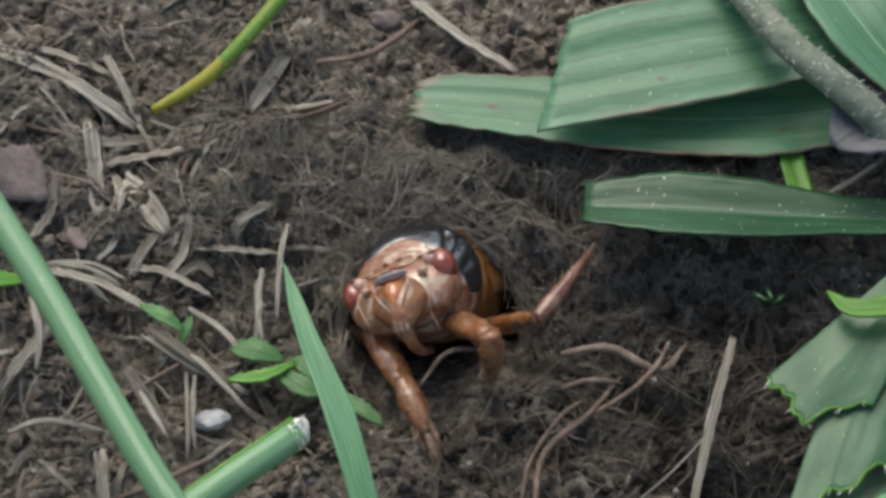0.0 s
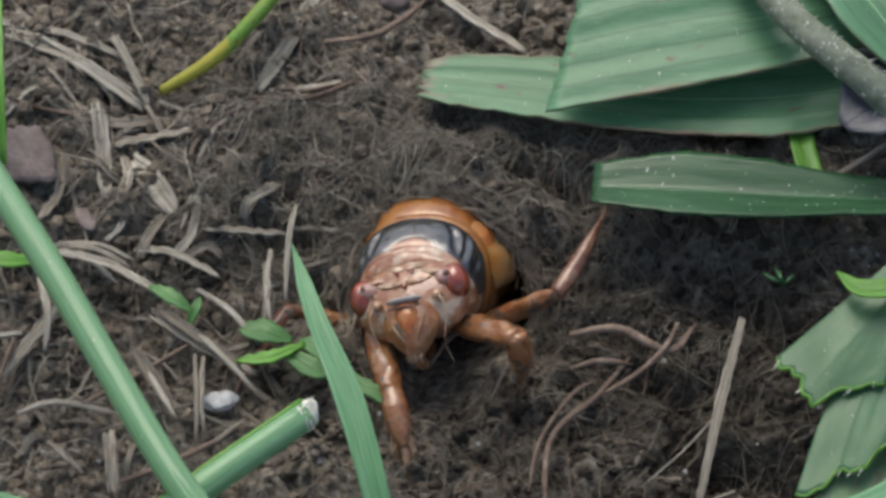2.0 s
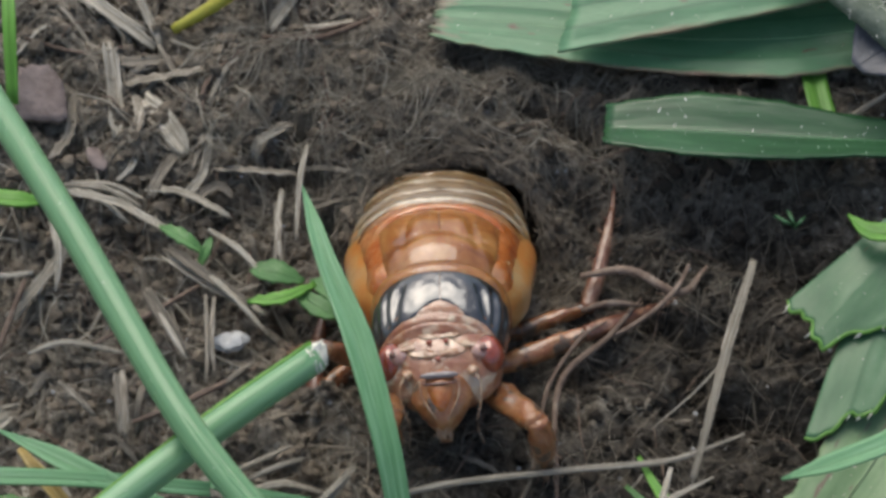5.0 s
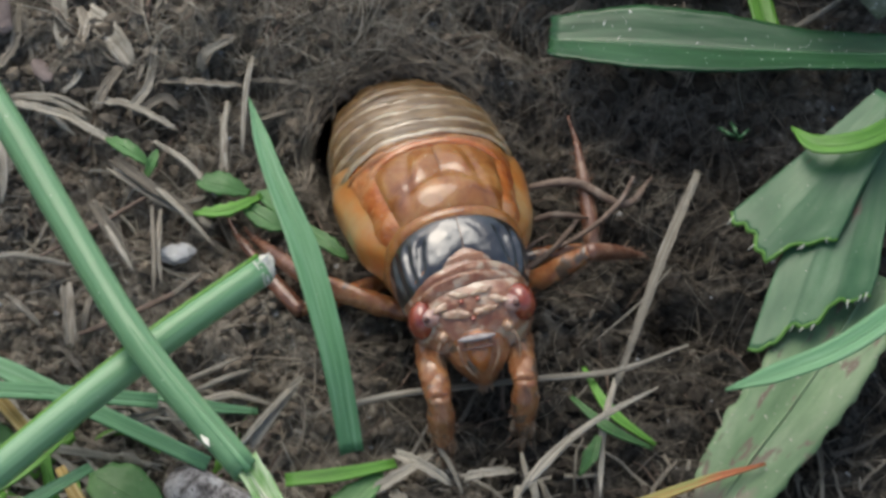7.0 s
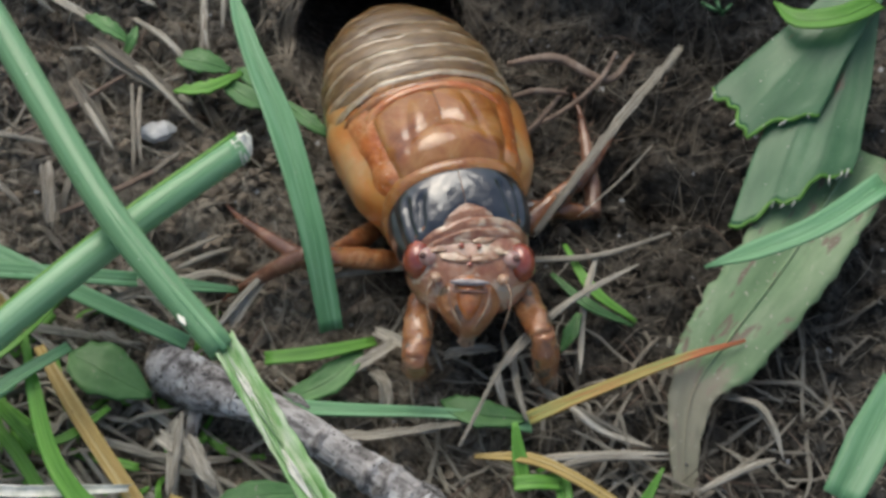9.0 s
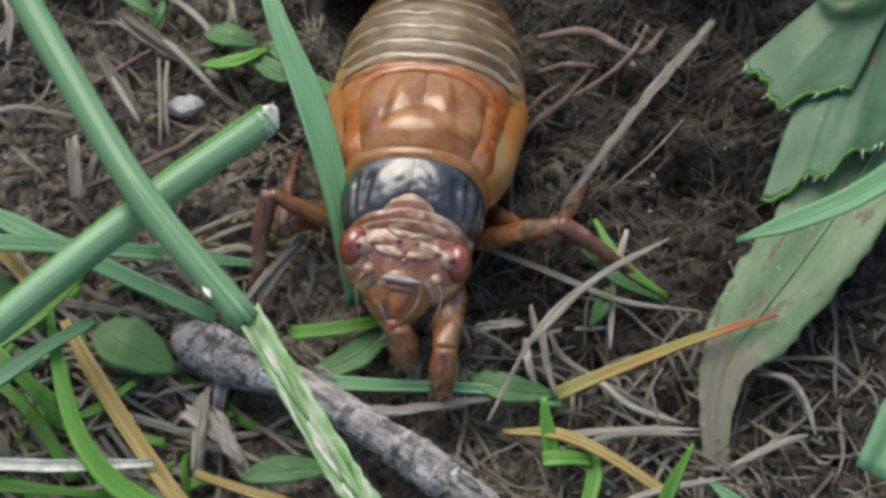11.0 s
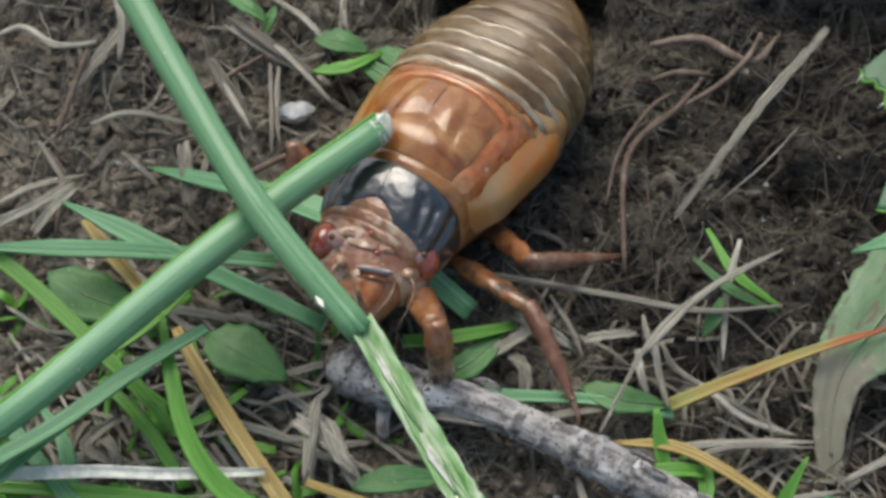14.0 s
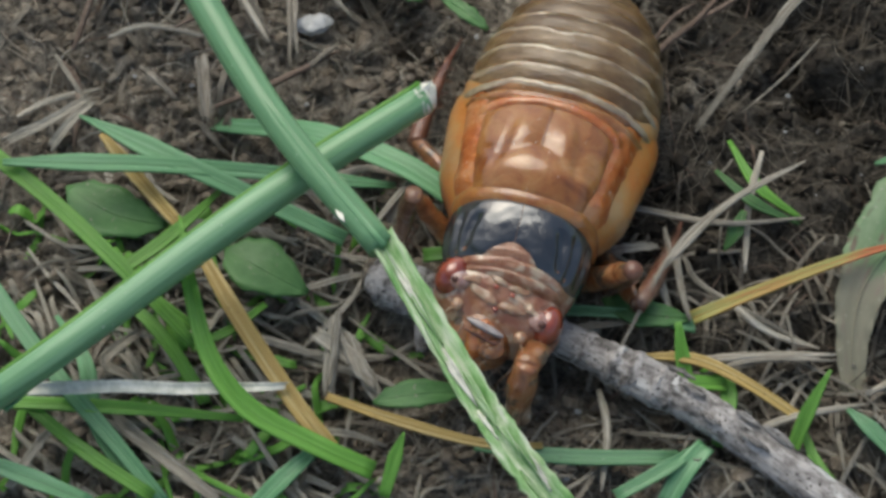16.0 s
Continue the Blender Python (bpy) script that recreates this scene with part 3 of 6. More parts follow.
TRUNK = [(-0.3, 3.1, 2.95, -2.9), (0.3, 3.5, 3.4, -3.1), (1.2, 3.8, 3.62, -3.3), (2.6, 4.05, 3.85, -3.4), (4.2, 4.25, 3.92, -3.45),
         (6, 4.5, 3.88, -3.6), (8.0, 4.62, 3.7, -3.7), (10.4, 4.35, 3.25, -3.5), (12.6, 3.65, 2.5, -3.1), (14.3, 2.7, 1.65, -2.5),
         (15.6, 1.5, 0.7, -1.7), (16.4, 0.5, -0.1, -0.9)]
COLLAR = [(-3.5, 2.5, 1.7, -2.0), (-3.2, 2.8, 2.1, -2.3), (-2.4, 3.1, 2.55, -2.6), (-1.2, 3.32, 3.05, -2.9), (-0.3, 3.4, 3.35, -3.0),
          (0.25, 3.3, 3.3, -2.9)]


def girth(table, y):
    for p, q in zip(table, table[1:]):
        if y <= q[0]:
            f = max(0.0, (y - p[0]) / (q[0] - p[0]))
            return [p[k] + (q[k] - p[k]) * f for k in (1, 2, 3)]
    return list(table[-1][1:])


def skin(table, y, ang, off):
    """A point on the body, ang from straight up towards +x, raised by off."""
    w, t, d = girth(table, y)
    e = 2 / 2.2
    c, s = math.sin(ang), math.cos(ang)
    mid, tall = (t + d) / 2, (t - d) / 2
    return Vector(((w + off) * math.copysign(abs(c) ** e, c), y, mid + (tall + off) * math.copysign(abs(s) ** e, s)))


def shell(table, s, shape, rows=16, cols=16):
    """A plate on the body: shape(f, g) gives y, angle in degrees and height for f along it and g across it."""
    bm = bmesh.new()
    grid = []
    for i in range(rows + 1):
        row = []
        for k in range(cols + 1):
            y, ang, off = shape(i / rows, k / cols)
            p = skin(table, y, radians(ang), off)
            row.append(bm.verts.new((s * p.x, p.y, p.z)))
        grid.append(row)
    for p, q in zip(grid, grid[1:]):
        for k in range(cols):
            bm.faces.new((p[k], p[k + 1], q[k + 1], q[k]) if s < 0 else (p[k], q[k], q[k + 1], p[k + 1]))
    bm.normal_update()
    mid = bm.faces[len(bm.faces) // 2] if bm.faces.ensure_lookup_table() is None else None
    if mid.normal.z + s * mid.normal.x < 0:
        bmesh.ops.reverse_faces(bm, faces=bm.faces)
    return bm


def dome(f, g, power=0.35):
    return max(0.0, math.sin(math.pi * f) * math.sin(math.pi * g)) ** power


def build_nymph():
    nymph = tagged(empty("cicada_nymph"), "amber cicada nymph with red eyes crawling from its burrow", "insect")
    # abdomen: telescoping rings
    cuts = [5.1, 5.75, 6.5, 7.6, 8.9, 10.2, 11.4, 12.6, 13.8, 15.0, 16.2]
    for i, (a, b) in enumerate(zip(cuts, cuts[1:])):
        rows = []
        for f, grow in ((-0.15, -0.5), (0.02, -0.42), (0.2, -0.14), (0.55, 0.02), (0.8, 0.12), (1.0, 0.1), (1.07, -0.1), (1.1, -0.4)):
            y = a + (b - a) * f
            w, t, d = girth(TRUNK, y)
            rows.append((y, w + grow, t + grow, d - grow))
        bm = loft(bmesh.new(), rows, 48)
        for v in bm.verts:
            v.co += v.co * 0.006 * noise.noise(v.co * 1.1) + v.co * 0.004 * noise.noise(v.co * 3.0)
        ring = part("abdomen_segment", bm, AMBER if i < 2 else TAN, nymph)
        w, t, d = girth(TRUNK, b)
        rows = [(b - 0.38, w + 0.06, t + 0.06, d - 0.02), (b - 0.24, w + 0.17, t + 0.17, d - 0.08), (b - 0.06, w + 0.16, t + 0.16, d - 0.08),
                (b + 0.08, w - 0.04, t - 0.04, d + 0.02)]
        if 1 <= i < 8:
            bm = loft(bmesh.new(), rows, 64, caps=False)
            for v in bm.verts:
                v.co.y += 0.2 * noise.noise(Vector((v.co.x * 0.7, i * 3.0, 0))) + 0.08 * noise.noise(Vector((v.co.x * 2.6, i * 5.0, 2)))
                v.co.z += 0.05 * noise.noise(v.co * 1.4)
            part("rim", bm, (AMBER, RIM, RIM, RIM, RIM, RIM, TAN, TAN)[i], ring, "pale shiny rear rim of the segment")
    # thorax
    part("thorax", loft(bmesh.new(), [(y, *girth(TRUNK, y)) for y in (-0.3, 0.0, 0.3, 0.8, 1.4, 2.2, 3.2, 4.2, 5.3)]
                        + [(5.6, 4.1, 3.6, -3.3)], 40), AMBER, nymph)
    bm = bmesh.new()
    tube(bm, [(0, 2.5, 4.06), (0, 3.5, 4.12), (0, 4.9, 4.06)], [(0, 0.02), (0.6, 0.07), (1, 0.03)], 6, 5)
    part("back_seam", bm, SHIN, nymph, "dark seam along the back")

    def back(f, g):
        # one domed plate: two shallow furrows, a pair of knobs at the rear, a saddle across
        a = 2 * g - 1
        arch = math.cos(math.pi * a / 2)
        z = -0.05 + 0.27 * dome(f, g, 0.3) + 0.3 * arch * math.exp(-((f - 0.24) / 0.2) ** 2)
        z -= 0.1 * math.exp(-((abs(a) - 0.62 + 0.3 * f) / 0.08) ** 2) * math.sin(math.pi * f)
        z += 0.2 * math.exp(-((f - 0.64) / 0.16) ** 2 - ((abs(a) - 0.26) / 0.17) ** 2)
        z -= 0.12 * arch * math.exp(-((f - 0.43 - 0.06 * math.cos(7 * a)) / 0.07) ** 2)
        z -= 0.09 * math.exp(-(a / 0.035) ** 2) * smooth_step(0.4, 0.55, f)
        z += 0.04 * noise.noise(Vector((a * 3.2, f * 3.2, 1))) * math.sin(math.pi * f)
        return 0.3 + 4.95 * f - 0.75 * a * a * f, 46 * a, z
    part("back_plate", shell(TRUNK, 1, back, 40, 48), BACK, nymph, "glossy red-brown domed plate of the back")
    part("rear_back_plate", shell(TRUNK, 1, lambda f, g: (4.95 + 0.62 * f - 0.6 * (2 * g - 1) ** 2, 52 * (2 * g - 1), -0.04 + 0.3 * dome(f, g, 0.45)), 10, 40), FLAME, nymph,
         "narrow shiny plate across the back")
    for s in (-1, 1):
        # a soft orange fold beside the back, and the flat rounded pads on the flanks, free along their outer and rear edges
        def fold(f, g):
            lumps = noise.noise(Vector((f * 4.0, g * 2.2, s * 3.0))) + 0.5 * noise.noise(Vector((f * 13, g * 5, s * 2.0)))
            return 0.3 + (5.9 - 1.1 * (2 * g - 1) ** 4) * f, 34 + 8 * f + 44 * g, -0.03 + (0.1 + 0.06 * lumps) * dome(f, g, 0.4) + 0.16 * math.exp(-((f - 0.16) / 0.1) ** 2 - ((g - 0.45) / 0.3) ** 2)

        def fore_pad(f, g):
            lip = math.sqrt(max(0.0, 1 - g ** 7)) * math.sqrt(max(0.0, 1 - f ** 9))
            rise = smooth_step(-0.1, 0.55, g) * smooth_step(-0.05, 0.3, f)
            front = 0.2 + 1.1 * max(0.0, g - 0.35) ** 1.4
            rear = 6.5 + 0.75 * math.sin(math.pi * min(1.0, g + 0.12)) - 1.5 * max(0.0, g - 0.6)
            return front + (rear - front) * f, 64 + 4 * f ** 2 + 40 * g, 0.02 + 0.58 * rise * lip + 0.03 * noise.noise(Vector((f * 3, g * 3, s)))

        def hind_pad(f, g):
            lip = math.sqrt(max(0.0, 1 - g ** 7)) * math.sqrt(max(0.0, 1 - f ** 9))
            return 5.2 + (2.4 + 0.6 * math.sin(math.pi * g)) * f, 52 + 8 * f ** 3 + 42 * g, -0.12 + 0.34 * smooth_step(0.0, 0.6, g) * smooth_step(-0.3, 0.5, f) * lip
        part("wing_base", shell(TRUNK, s, fold, 40, 20), FLAME, nymph, "shiny orange fold beside the back")
        part("fore_wing_pad", shell(TRUNK, s, fore_pad, 36, 32), WING, nymph, "translucent orange wing pad")
        part("hind_wing_pad", shell(TRUNK, s, hind_pad, 20, 18), WING, nymph, "small orange hind wing pad")
    # pronotum with two black plates
    shield = part("pronotum", loft(bmesh.new(), COLLAR, 40), FACE, nymph, "tan shield behind the head")

    def plate(f, g):
        # a rounded plate, cut back towards the middle, with two slanting furrows
        front = -2.8 + 0.85 * math.exp(-(g / 0.17) ** 2) + 0.9 * max(0.0, (g - 0.62) / 0.38) ** 2
        rear = -0.1 - 0.35 * max(0.0, (g - 0.7) / 0.3) ** 2
        mid = math.sin(math.pi * f)
        z = -0.06 + 0.2 * dome(f, 0.5 + g / 2.05, 0.25) + 0.14 * mid * math.sin(math.pi * g)
        z -= 0.3 * math.exp(-((g - 0.36 - 0.2 * (0.5 - f)) / 0.045) ** 2) * smooth_step(0.05, 0.25, f) * (1 - smooth_step(0.55, 0.8, f))
        z -= 0.2 * math.exp(-((g - 0.5 - 0.12 * (0.5 - f)) / 0.04) ** 2) * smooth_step(0.0, 0.2, f) * (1 - smooth_step(0.6, 0.85, f))
        z -= 0.22 * math.exp(-((g - 0.74 + 0.1 * f) / 0.05) ** 2) * mid
        z += 0.035 * noise.noise(Vector((g * 14, f * 5, 2))) * mid
        z = max(z, 0.02) if 0.08 < f < 0.94 and g < 0.97 else z
        return front + (rear - front) * f, 0.2 + 99 * g, z
    for s in (-1, 1):
        part("black_plate", shell(COLLAR, s, plate, 36, 60), BLACK, shield, "glossy black plate")
    for k in range(3):
        # folds of the pale front margin, arched towards the head
        part("front_fold", shell(COLLAR, 1, lambda f, g: (-3.5 + 0.36 * k + 0.42 * f + 0.22 * (1 - (2 * g - 1) ** 2) * k * 0.5, 156 * (g - 0.5),
                                                          -0.04 + (0.16 - 0.03 * k) * dome(f, g, 0.5) + 0.06 * noise.noise(Vector((g * 9, f * 2, k * 5.0)))), 10, 44), FACE, shield)
    bm = bmesh.new()
    loft(bm, [(-0.16, 3.34, 3.34, -2.9), (-0.02, 3.48, 3.48, -3.0), (0.25, 3.58, 3.58, -3.0), (0.6, 3.58, 3.5, -2.9), (0.8, 3.5, 3.4, -2.8)], 48, caps=False)
    part("rear_rim", bm, BACK, shield, "red-brown rear rim")

    # head, turning on the neck
    neck = Vector((0, -2.8, 0.2))
    bm = loft(bmesh.new(), [(-2.4, 2.75, 1.7, -2.0), (-3.0, 3.0, 1.85, -2.1), (-3.6, 3.05, 1.7, -2.2), (-4.1, 2.95, 1.42, -2.2), (-4.5, 2.7, 1.1, -2.15),
                            (-4.9, 2.2, 0.72, -2.1), (-5.25, 1.5, 0.25, -1.9), (-5.45, 0.8, -0.25, -1.6)], 40)
    for v in bm.verts:
        v.co += Vector((0, 0, 0.11 * noise.noise(v.co * 1.4) + 0.07 * noise.noise(v.co * 3.2)))
    bmesh.ops.translate(bm, verts=bm.verts, vec=-neck)
    head = part("head", bm, FACE, nymph, "mottled reddish tan head")

    def on_head(name, bm, mat, label=""):
        bmesh.ops.translate(bm, verts=bm.verts, vec=-neck)
        return part(name, bm, mat, head, label)
    tilt = Matrix.Rotation(radians(-30), 4, "X")
    bm = bmesh.new()
    ball(bm, (0, -5.25, -1.05), (1.55, 1.15, 1.75), tilt, 24)
    for v in bm.verts:
        if v.co.z < -1.0:
            v.co.x *= 1 - 0.5 * min(1.0, (-1.0 - v.co.z) / 1.7)
        v.co.y -= 0.05 * math.cos(v.co.z * 16) * smooth_step(0.45, 0.8, abs(v.co.x))
    on_head("face_bulge", bm, LIMB, "amber bulging face with slanting ridges")
    bm = bmesh.new()
    ball(bm, (0, -5.4, -0.72), (0.86, 1.06, 1.28), tilt, 18)
    for v in bm.verts:
        v.co.x *= 1 - 0.55 * smooth_step(0.0, -1.7, v.co.z) if v.co.z < 0 else 1
    on_head("face_panel", bm, FLAME, "orange middle of the face")
    bm = bmesh.new()
    for s in (-1, 1):
        tube(bm, [(s * 0.98, -5.86, 0.36), (s * 0.9, -6.22, -0.3), (s * 0.55, -6.48, -1.0), (s * 0.16, -6.5, -1.75)],
             [(0, 0.08), (0.5, 0.13), (1, 0.1)], 6, 6, 0.12, 4)
    on_head("pale_stripes", bm, CREAM, "pale lines in a V")
    bm = bmesh.new()
    ball(bm, (0, -5.6, 0.46), (0.96, 0.34, 0.17), Matrix.Rotation(radians(-38), 4, "X"), 14)
    on_head("brow_plate", bm, BLUISH, "bluish white plate")
    bm = bmesh.new()
    ball(bm, (0, -6.02, 0.22), (0.86, 0.1, 0.08), Matrix.Rotation(radians(-28), 4, "X"))
    on_head("brow_shadow", bm, PUPIL, "dark line")
    bm = bmesh.new()
    rnd = random.Random(31)
    for _ in range(46):
        p = Vector((rnd.uniform(-0.34, 0.34), -6.28 + rnd.uniform(-0.05, 0.1), -2.0 + rnd.uniform(-0.35, 0.35)))
        tube(bm, [p, p + Vector((rnd.uniform(-0.12, 0.12), -0.16, -0.1)), p + Vector((rnd.uniform(-0.25, 0.25), -0.26, -rnd.uniform(0.2, 0.5)))], [(0, 0.07), (1, 0.03)], 4, 2)
    on_head("face_hairs", bm, CREAM, "tuft of pale hairs")
    bm = bmesh.new()
    tube(bm, [(0, -5.95, -2.2), (0, -5.5, -3.0), (0, -4.2, -3.4), (0, -2.0, -3.2)], [(0, 0.8), (0.4, 0.65), (1, 0.4)], 10, 4)
    on_head("beak", bm, LIMB)
    for s in (-1, 1):
        bm = bmesh.new()
        ball(bm, (s * 2.42, -3.8, 0.42), (0.74, 0.98, 1.0), Matrix.Rotation(radians(s * 14), 4, "Z"), 22)
        on_head("eye", bm, EYE, "glossy red eye")
        bm = bmesh.new()
        ball(bm, (s * 2.05, -4.2, 0.92), (0.52, 0.5, 0.44), None, 14)
        for v in bm.verts:
            v.co += Vector((0, 0, 0.07 * noise.noise(v.co * 3)))
        on_head("eye_patch", bm, PINKISH, "pinkish cream patch on the eye")
        bm = bmesh.new()
        ball(bm, (s * 2.2, -4.5, 1.17), (0.19, 0.18, 0.14), Matrix.Rotation(radians(38), 4, "X"), 10)
        on_head("spot", bm, PUPIL, "")
        for at, radii, turn in (((0.75, -4.45, 1.1), (0.75, 0.24, 0.09), 14), ((1.3, -4.1, 1.32), (0.6, 0.2, 0.09), -16), ((0.6, -3.7, 1.63), (0.6, 0.17, 0.08), 14)):
            bm = bmesh.new()
            ball(bm, (s * at[0], at[1], at[2]), radii, Matrix.Rotation(radians(s * turn), 4, "Z") @ Matrix.Rotation(radians(24), 4, "X"), 10)
            for v in bm.verts:
                v.co += Vector((noise.noise(v.co * 2.5), noise.noise(v.co * 2.5 + Vector((4, 0, 0))), 0.5 * noise.noise(v.co * 3))) * 0.13
            on_head("brow_ridge", bm, CREAM, "cream blotch on the brow")
        bm = bmesh.new()
        ball(bm, (s * 1.62, -5.05, 0.3), (0.3, 0.34, 0.26), None, 10)
        tube(bm, [(s * 1.7, -5.2, 0.3), (s * 2.0, -5.65, -0.1), (s * 1.9, -6.0, -1.0), (s * 1.65, -6.25, -2.0), (s * 1.85, -6.2, -3.2)],
             [(0, 0.2), (0.2, 0.085), (1, 0.03)], 6, 5)
        on_head("antenna", bm, CREAM, "pale thin antenna")
    for p in ((0, -4.82, 0.98), (-0.42, -4.1, 1.55), (0.42, -4.1, 1.55)):
        bm = bmesh.new()
        ball(bm, p, (0.14, 0.14, 0.1), None, 8)
        on_head("simple_eye", bm, EYE)
    legs = {}
    for s, w in ((-1, "left"), (1, "right")):
        legs["fore", s] = grow_leg(nymph, "foreleg", s, (s * 2.2, -2.9, -1.7), (4.5, 3.6), (1.6, 0.78), True)
        legs["mid", s] = grow_leg(nymph, "middle_leg", s, (s * 2.7, 0.2, -2.6), (5.0, 5.0), (1.2, 0.74), False)
        legs["hind", s] = grow_leg(nymph, "hind_leg", s, (s * 2.8, 2.9, -2.6), (5.0, 5.8), (1.2, 0.72), False)
    return nymph, head, legs


nymph, nymph_head, nymph_legs = build_nymph()


# ---- plants ----
GROUPS = {"plantain_leaf": "plantain leaves beyond the burrow", "grass_shoot": "green grass blades", "dry_grass": "yellowed grass blades", "weed_leaf": "small weed leaves",
          "dry_straw": "dry straws on the soil", "root": "bare roots by the burrow"}


def leaf(name, points, widths, mat, label, category="leaf", base=None, rib=0.07, **how):
    """A leaf as a thing of its own, with its blade and, where rib is given, a raised midrib; its origin lies at its foot, the last point."""
    foot = Vector(base or points[-1])
    thing = tagged(empty(name), label, category, GROUPS.get(name, ""))
    thing.location = foot * MM
    local = [Vector(p) - foot for p in points]
    bm = bmesh.new()
    ribbon(bm, local, widths, **how)
    part("blade", bm, mat, thing)
    if rib:
        bm = bmesh.new()
        tube(bm, [p + Vector((0, 0, how.get("thick", 0.12) * 0.55)) for p in local], [(0, rib * 0.4), (0.5, rib), (1, rib * 1.3)], 6, how.get("steps", 5))
        part("midrib", bm, STALK if mat in (LEAF, DRYTIP, DARKLEAF) else mat, thing)
    return thing


def stalk(name, points, widths, mat, label, category="stalk", base=None, sides=8, steps=6, rough=0.0, flat=1.0, seed=0):
    foot = Vector(base or points[-1])
    bm = bmesh.new()
    tube(bm, [Vector(p) - foot for p in points], widths, sides, steps, rough, seed, flat)
    ob = part(name, bm, mat)
    ob.location = foot * MM
    return tagged(ob, label, category, GROUPS.get(name, ""))


# long grass stalk that hangs over the scene, with a torn seed sheath at its lower end
POINTS = [(-23.67, 5.00, 11.00), (-19.07, -3.03, 11.50), (-12.55, -14.58, 11.00), (-7.19, -21.52, 10.50)]
stalk_thing = tagged(empty("grass_stalk"), "long green grass stalk with a torn pale seed sheath", "grass")
bm = bmesh.new()
tube(bm, POINTS, [(0, 1.6), (0.5, 1.5), (1, 1.4)], 12, 10)
part("stem", bm, STALK, stalk_thing)
# added strip on the camera side, standing for the sheen along the stem
bm = bmesh.new()
tube(bm, [Vector(p) + Vector((0.12, -0.25, 0.56)) for p in POINTS], [(0, 0.3), (0.5, 0.28), (1, 0.4)], 6, 10, 0.12, 2)
part("pale_ridge", bm, GRASS, stalk_thing, "added strip along the stem for its pale sheen")
line = spline(POINTS, 10)
i = int(0.93 * (len(line) - 1))
bm = bmesh.new()
ribbon(bm, [line[i] + Vector((-0.5, -0.3, 0.35)), line[min(i + 1, len(line) - 1)] + Vector((-0.62, -0.35, 0.45))], [(0, 0.1), (0.5, 0.3), (1, 0.05)], 0.3, 0.06, 4, 4)
part("torn_scrap", bm, WHITE, stalk_thing)
TIP = [(-7.32, -21.01, 10.60), (-5.05, -24.99, 10.00), (-2.80, -28.76, 9.30), (-1.45, -30.77, 9.00), (0.49, -33.18, 8.20), (2.30, -35.40, 7.00)]
bm = bmesh.new()
ribbon(bm, TIP, [(0, 1.15), (0.2, 1.3), (0.5, 1.45), (0.8, 1.6), (1, 0.8)], 0.7, 0.18, 8, 8, 0.07, 0, 0.18, 0.3, 3)
part("sheath", bm, SEED, stalk_thing, "torn whitish green sheath")
rnd = random.Random(8)
for k in range(12):
    f = 0.02 + 0.06 * k
    line = spline(TIP, 10)
    i = int(f * (len(line) - 1))
    j = min(len(line) - 1, i + 7)
    off = Vector((rnd.uniform(-0.5, 0.5), rnd.uniform(-0.2, 0.2), rnd.uniform(0.3, 0.5)))
    way = (line[j] - line[i])
    bm = bmesh.new()
    ribbon(bm, [line[i] + off, line[i] + way * 0.5 + off * 1.25, line[j] + off * 0.9], [(0, 0.1), (0.35, rnd.uniform(0.2, 0.42)), (1, 0.05)], 0.6, 0.08, 4, 4, 0,
           rnd.uniform(-30, 30), 0.05, 0, k)
    part("husk", bm, (SEED, WHITE, SEED)[k % 3], stalk_thing)

# cut stalk
POINTS = [(-6.76, -9.97, 9.50), (-11.50, -13.79, 9.20), (-15.53, -17.33, 8.80), (-20.35, -21.33, 7.50), (-24.12, -24.34, 6.50), (-31.13, -28.28, 3.00)]
CUT_FOOT = Vector(POINTS[-1])
cut_stalk = tagged(empty("cut_grass_stalk"), "thick green grass stalk with a frayed white cut end", "grass")
cut_stalk.location = CUT_FOOT * MM
local = [Vector(p) - CUT_FOOT for p in POINTS]
bm = bmesh.new()
tube(bm, local, [(0, 1.45), (0.3, 1.6), (1, 1.4)], 12, 8)
part("stem", bm, STALK, cut_stalk)
# added lime strip that stands for the highlight along this stem
bm = bmesh.new()
tube(bm, [p + Vector((-0.25, 0.45, 0.5)) for p in local], [(0, 0.35), (1, 0.3)], 6, 8)
part("pale_ridge", bm, LIME, cut_stalk)
way = (local[0] - local[1]).normalized()
side = way.cross(Vector((0, 0, 1))).normalized()
rnd = random.Random(4)
bm = bmesh.new()
tube(bm, [local[0] - way * 0.45, local[0] - way * 0.15, local[0] + way * 0.1 + Vector((0, 0.2, 0.1)), local[0] + way * 0.45 + Vector((0, 0.35, 0.15))], [(0, 1.44), (0.3, 1.45), (0.7, 1.1), (1, 0.4)], 14, 4, 0.1, 6)
part("cut_collar", bm, WHITE, cut_stalk, "bleached end of the stem")
for k in range(12):
    a = 2 * math.pi * k / 12
    off = (side * math.cos(a) + Vector((0, 0, 1)) * math.sin(a)) * rnd.uniform(0.15, 0.66)
    end = local[0] + way * rnd.uniform(0.0, 0.45) + off * rnd.uniform(0.9, 1.2) + Vector((0, 0.2, 0.1))
    bm = bmesh.new()
    ribbon(bm, [local[0] - way * 0.5 + off, local[0] + off * 1.05, end], [(0, 0.2), (0.5, rnd.uniform(0.15, 0.34)), (1, 0.05)], 0.4, 0.07, 3, 3, 0, rnd.uniform(-60, 60), 0.04, 0.1, k)
    part("frayed_fibre", bm, WHITE, cut_stalk, "torn white end")

